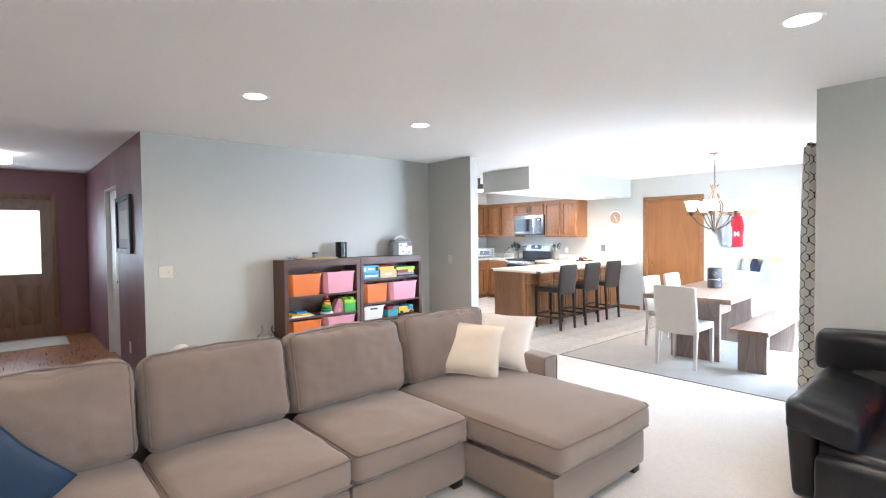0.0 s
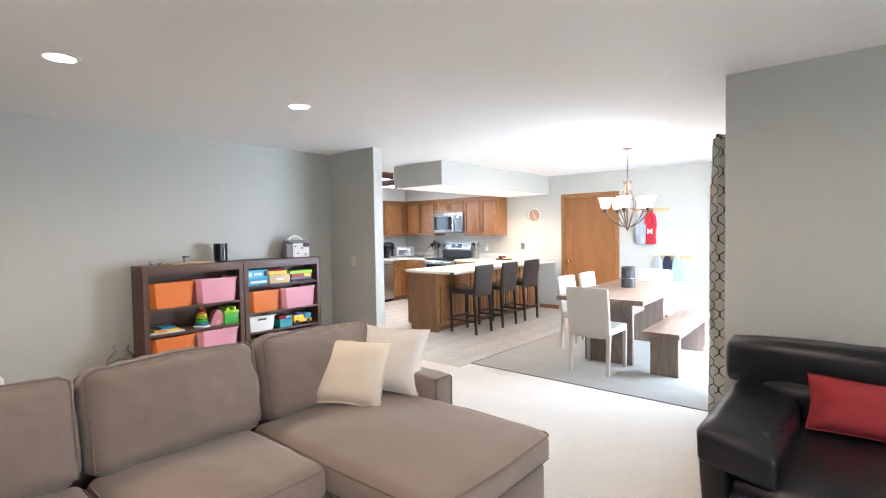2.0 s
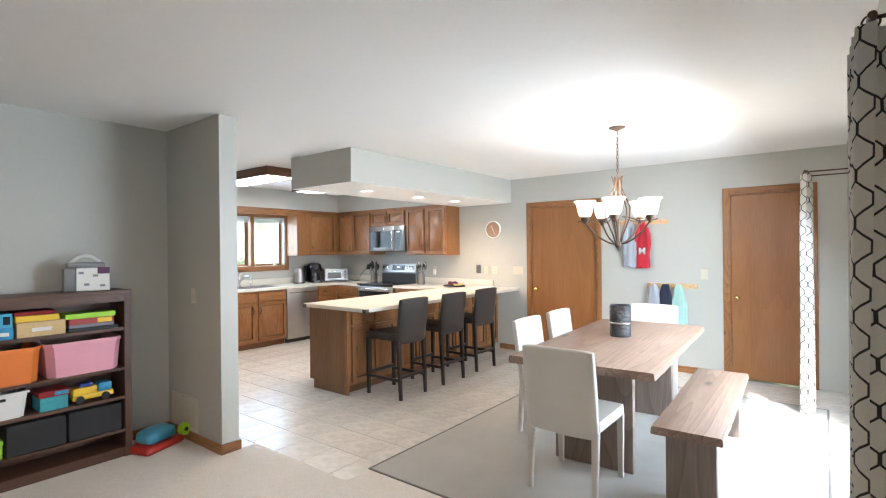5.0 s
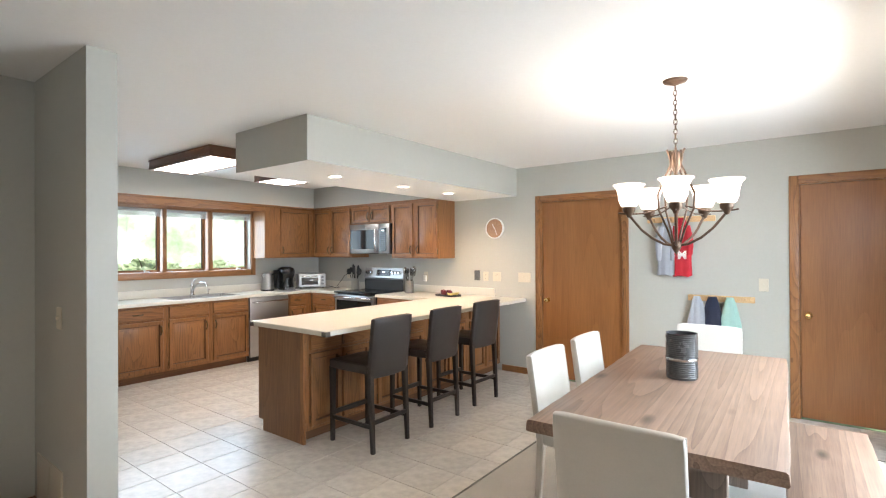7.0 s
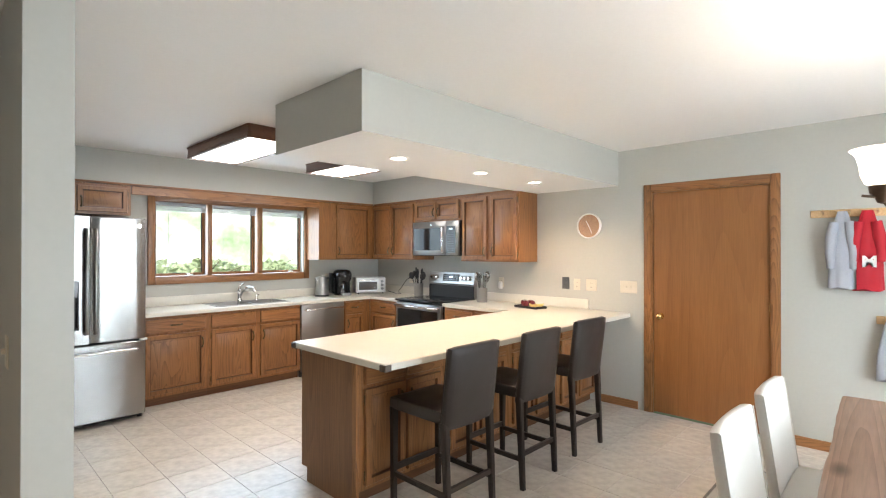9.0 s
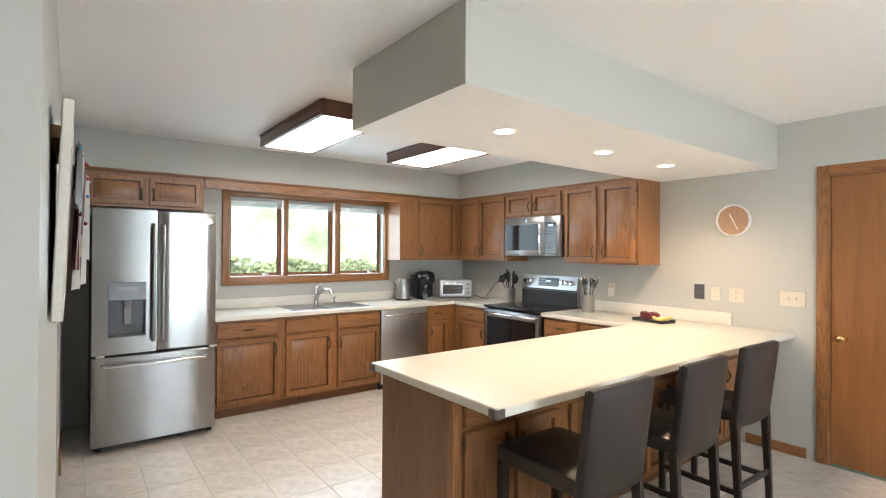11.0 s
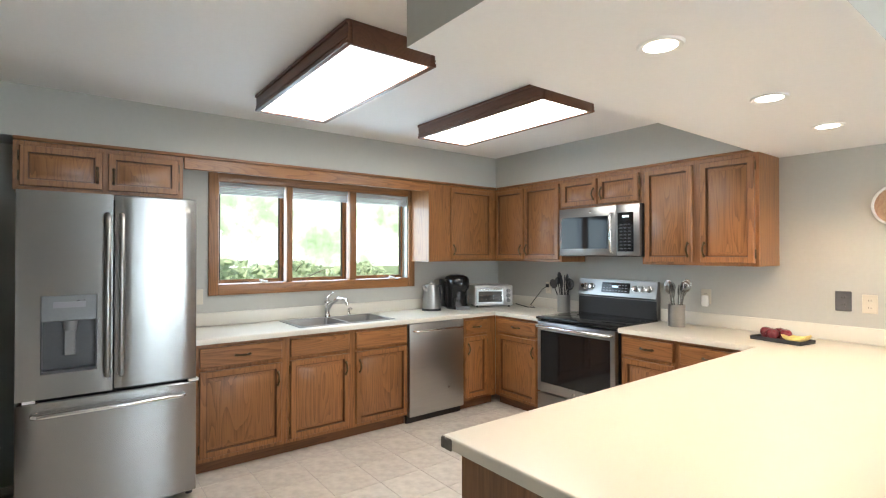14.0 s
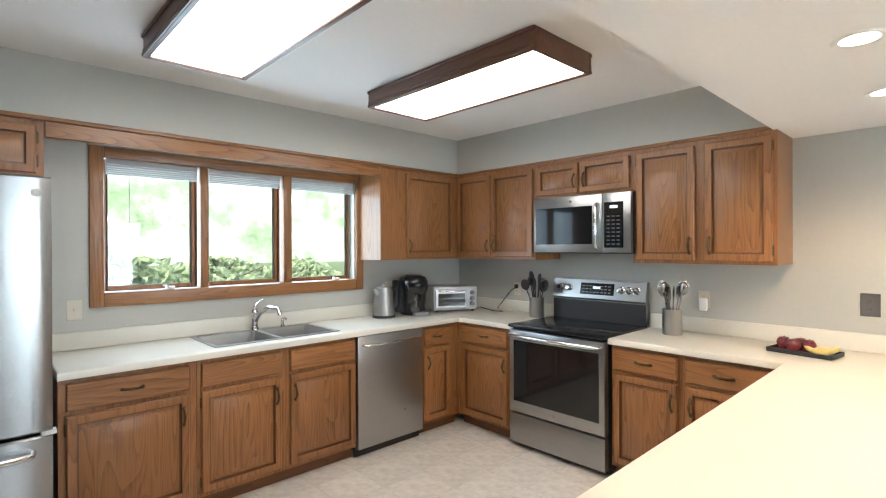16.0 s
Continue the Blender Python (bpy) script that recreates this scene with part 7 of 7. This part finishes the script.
# white leaf added in the hall opening, so that it reads pale as if lit
hd_ = thing("door_4", pose(HALLX + 0.05, 7.752, 0.0, 0, 0, -90), "white panelled door added to brighten the plum hall opening", "door")
hd_["kind"] = "structure"
leaf = part("door_panel", boxed(0.0, 0.0, 0.008, 0.774, 0.036, 2.03, bevel=0.002, seg=1), M_WHITE, hd_)
for x0 in (0.10, 0.42):
    for z0, z1 in ((0.18, 0.85), (1.0, 1.88)):
        bm = boxed(x0, -0.004, z0, x0 + 0.255, 0.0, z1)
        f = min(bm.faces, key=lambda q: q.normal.y)
        bmesh.ops.inset_region(bm, faces=[f], thickness=0.025, depth=-0.003)
        part("panel", bm, M_WHITE, leaf)
bm = lathe(bmesh.new(), [(0.0, 0.055), (0.02, 0.052), (0.026, 0.042), (0.014, 0.024), (0.011, 0.008), (0.028, 0.006), (0.028, 0.0)], 18)
bm.transform(pose(0.71, 0.0, 0.95, 90))
part("door_knob", bm, M_GOLD, leaf, "brass knob")

# ---------------------------------------------------------------- outdoors
M_GRASS = material("sunlit_lawn", (0.12, 0.17, 0.075), 0.9, var=0.3, scale=0.6, fine=12)
M_LEAF = material("leaves", (0.36, 0.45, 0.26), 0.6, var=0.3, scale=2.0, fine=15, trans=0.25)
M_BARK = material("bark", (0.07, 0.055, 0.04), 0.9, var=0.3, scale=6, fine=30)
structure("ground", boxed(-400, -400, -0.5, 400, 400, -0.25), M_GRASS, "green lawn round the house", "lawn")


def tree(x, y, h, r, seed, leaves):
    t = thing("shrub", pose(x, y, -0.25), "low leafy green shrub on the lawn", "shrub", "garden shrubs")
    rnd_ = random.Random(seed)
    bm = tube(bmesh.new(), [(0, 0, 0), (0.05, 0, h * 0.3), (0.0, 0.08, h * 0.6), (0.05, 0.05, h * 0.9)], [0.14, 0.11, 0.07, 0.02], 10)
    for k in range(7):
        a, z = rnd_.random() * 6.28, h * (0.3 + 0.08 * k)
        tube(bm, [(0, 0, z), (math.cos(a) * r * 0.4, math.sin(a) * r * 0.4, z + 0.3), (math.cos(a) * r * 0.8, math.sin(a) * r * 0.8, z + 0.5)], [0.022, 0.014, 0.005], 6)
    part("trunk", bm, M_BARK, t)
    verts, faces = [], []
    for k in range(leaves):
        a, b = rnd_.random() * 6.28, rnd_.uniform(-1, 1)
        rad = r * (0.25 + 0.75 * rnd_.random() ** 0.5) * (0.75 + 0.3 * math.sin(a * 3 + seed) + 0.5 * noise.noise(Vector((math.cos(a) * 2, math.sin(a) * 2, b * 2 + seed))))
        p = Vector((math.cos(a) * rad * math.sqrt(1 - b * b), math.sin(a) * rad * math.sqrt(1 - b * b), h * 0.62 + b * h * 0.42 + 0.25 * noise.noise(Vector((math.cos(a) * 3, math.sin(a) * 3, seed)))))
        rot = Euler((rnd_.random() * 6, rnd_.random() * 6, rnd_.random() * 6)).to_matrix()
        s = rnd_.uniform(0.07, 0.14)
        i = len(verts)
        for q in ((-0.4, 0, 0), (0, -1, 0.1), (0.4, 0, 0), (0, 1, 0.1)):
            verts.append(p + rot @ (Vector(q) * s))
        faces.append((i, i + 1, i + 2, i + 3))
    data = bpy.data.meshes.new("crown")
    data.from_pydata(verts, [], faces)
    data.materials.append(M_LEAF)
    ob = new("crown", data)
    ob.parent = t
    return t


def far_woods():
    """Glowing hazy woods: daylight painted as pale leaf greens broken by bright sky."""
    mat = bpy.data.materials.new("glowing_hazy_woods")
    mat.use_nodes = True
    n, link = mat.node_tree.nodes, mat.node_tree.links.new
    b = n["Principled BSDF"]
    co, big, ramp = n.new("ShaderNodeTexCoord"), n.new("ShaderNodeTexNoise"), n.new("ShaderNodeValToRGB")
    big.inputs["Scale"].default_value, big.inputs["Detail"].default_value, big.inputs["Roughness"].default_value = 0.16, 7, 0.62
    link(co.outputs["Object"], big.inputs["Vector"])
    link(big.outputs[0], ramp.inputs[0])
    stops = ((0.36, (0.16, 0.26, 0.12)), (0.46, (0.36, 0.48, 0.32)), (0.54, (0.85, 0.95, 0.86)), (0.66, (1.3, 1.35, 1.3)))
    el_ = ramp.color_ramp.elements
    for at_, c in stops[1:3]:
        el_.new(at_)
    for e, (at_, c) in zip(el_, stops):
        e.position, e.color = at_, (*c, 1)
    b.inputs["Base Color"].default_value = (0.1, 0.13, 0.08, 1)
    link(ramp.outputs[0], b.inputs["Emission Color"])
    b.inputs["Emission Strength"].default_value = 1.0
    return mat


M_WOODSGLOW = far_woods()
# both sheets glow by themselves; the south one is unseen, added for reflections
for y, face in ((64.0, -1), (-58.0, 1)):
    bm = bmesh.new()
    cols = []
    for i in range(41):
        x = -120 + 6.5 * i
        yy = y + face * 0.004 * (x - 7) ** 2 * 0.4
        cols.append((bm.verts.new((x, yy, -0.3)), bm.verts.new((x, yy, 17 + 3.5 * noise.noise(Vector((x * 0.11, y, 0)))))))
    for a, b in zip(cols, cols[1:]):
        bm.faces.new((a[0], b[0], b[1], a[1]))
    structure("backdrop", bm, M_WOODSGLOW, "glowing backdrop of hazy woods with painted daylight", "woods", 60)
for k, (x, y, h, r) in enumerate(((6.9, 14.2, 1.6, 1.4), (9.2, 15.6, 1.4, 1.3), (11.8, 17.5, 1.3, 1.2))):
    tree(x, y, h, r, k + 1, 2600)

# ---------------------------------------------------------------- floor tiles
TX, TY, TP, GAP = 5.26, 5.422, 0.305, 0.005
tiled = structure("floor_tiles", boxed(4.69, DINY, -0.1, EASTX, NORTHY, -0.003), M_GROUT, "cream ceramic tile floor with grey grout", "floor")


def tile_mesh(x0, y0, x1, y1):
    bm = boxed(x0, y0, -0.012, x1, y1, 0.0)
    bmesh.ops.bevel(bm, geom=[e for e in bm.edges if all(v.co.z > -0.001 for v in e.verts)], offset=0.002, segments=1, affect="EDGES")
    return bm


whole = mesh_of("tile", tile_mesh(0, 0, TP - GAP, TP - GAP), M_TILE, 0)
edge_left = 4.955
rest = bmesh.new()
for i in range(-2, 14):
    for j in range(-15, 12):
        x0, y0 = TX + TP * i, TY + TP * j
        x1, y1 = x0 + TP - GAP, y0 + TP - GAP
        left = KWX + 0.001 if y1 > 4.745 else edge_left if y1 > 3.74 else 5.16
        a0, a1, b0, b1 = max(x0, left), min(x1, EASTX - 0.001), max(y0, DINY + 0.001), min(y1, NORTHY - 0.001)
        if a1 - a0 < 0.01 or b1 - b0 < 0.01:
            continue
        hidden = (a0 > 5.2 and a1 < 8.3 and b0 > 1.35 and b1 < 3.7) or (a0 > 5.85 and b0 > 8.08) or (a0 > 8.57 and b0 > 5.1) or (a0 > 6.2 and 5.13 < b0 and b1 < 5.7)
        if hidden:
            box(rest, a0, b0, -0.012, a1, b1, 0.0)
        elif (a0, a1, b0, b1) == (x0, x1, y0, y1):
            ob = new("tile", whole)
            ob.parent = tiled
            ob.location = (x0, y0, 0)
        else:
            ob = new("tile", mesh_of("tile", tile_mesh(0, 0, a1 - a0, b1 - b0), M_TILE, 0))
            ob.parent = tiled
            ob.location = (a0, b0, 0)
ob = part("tile_rest", rest, M_TILE, tiled, smooth=0)
ob["kind"] = "stuff"
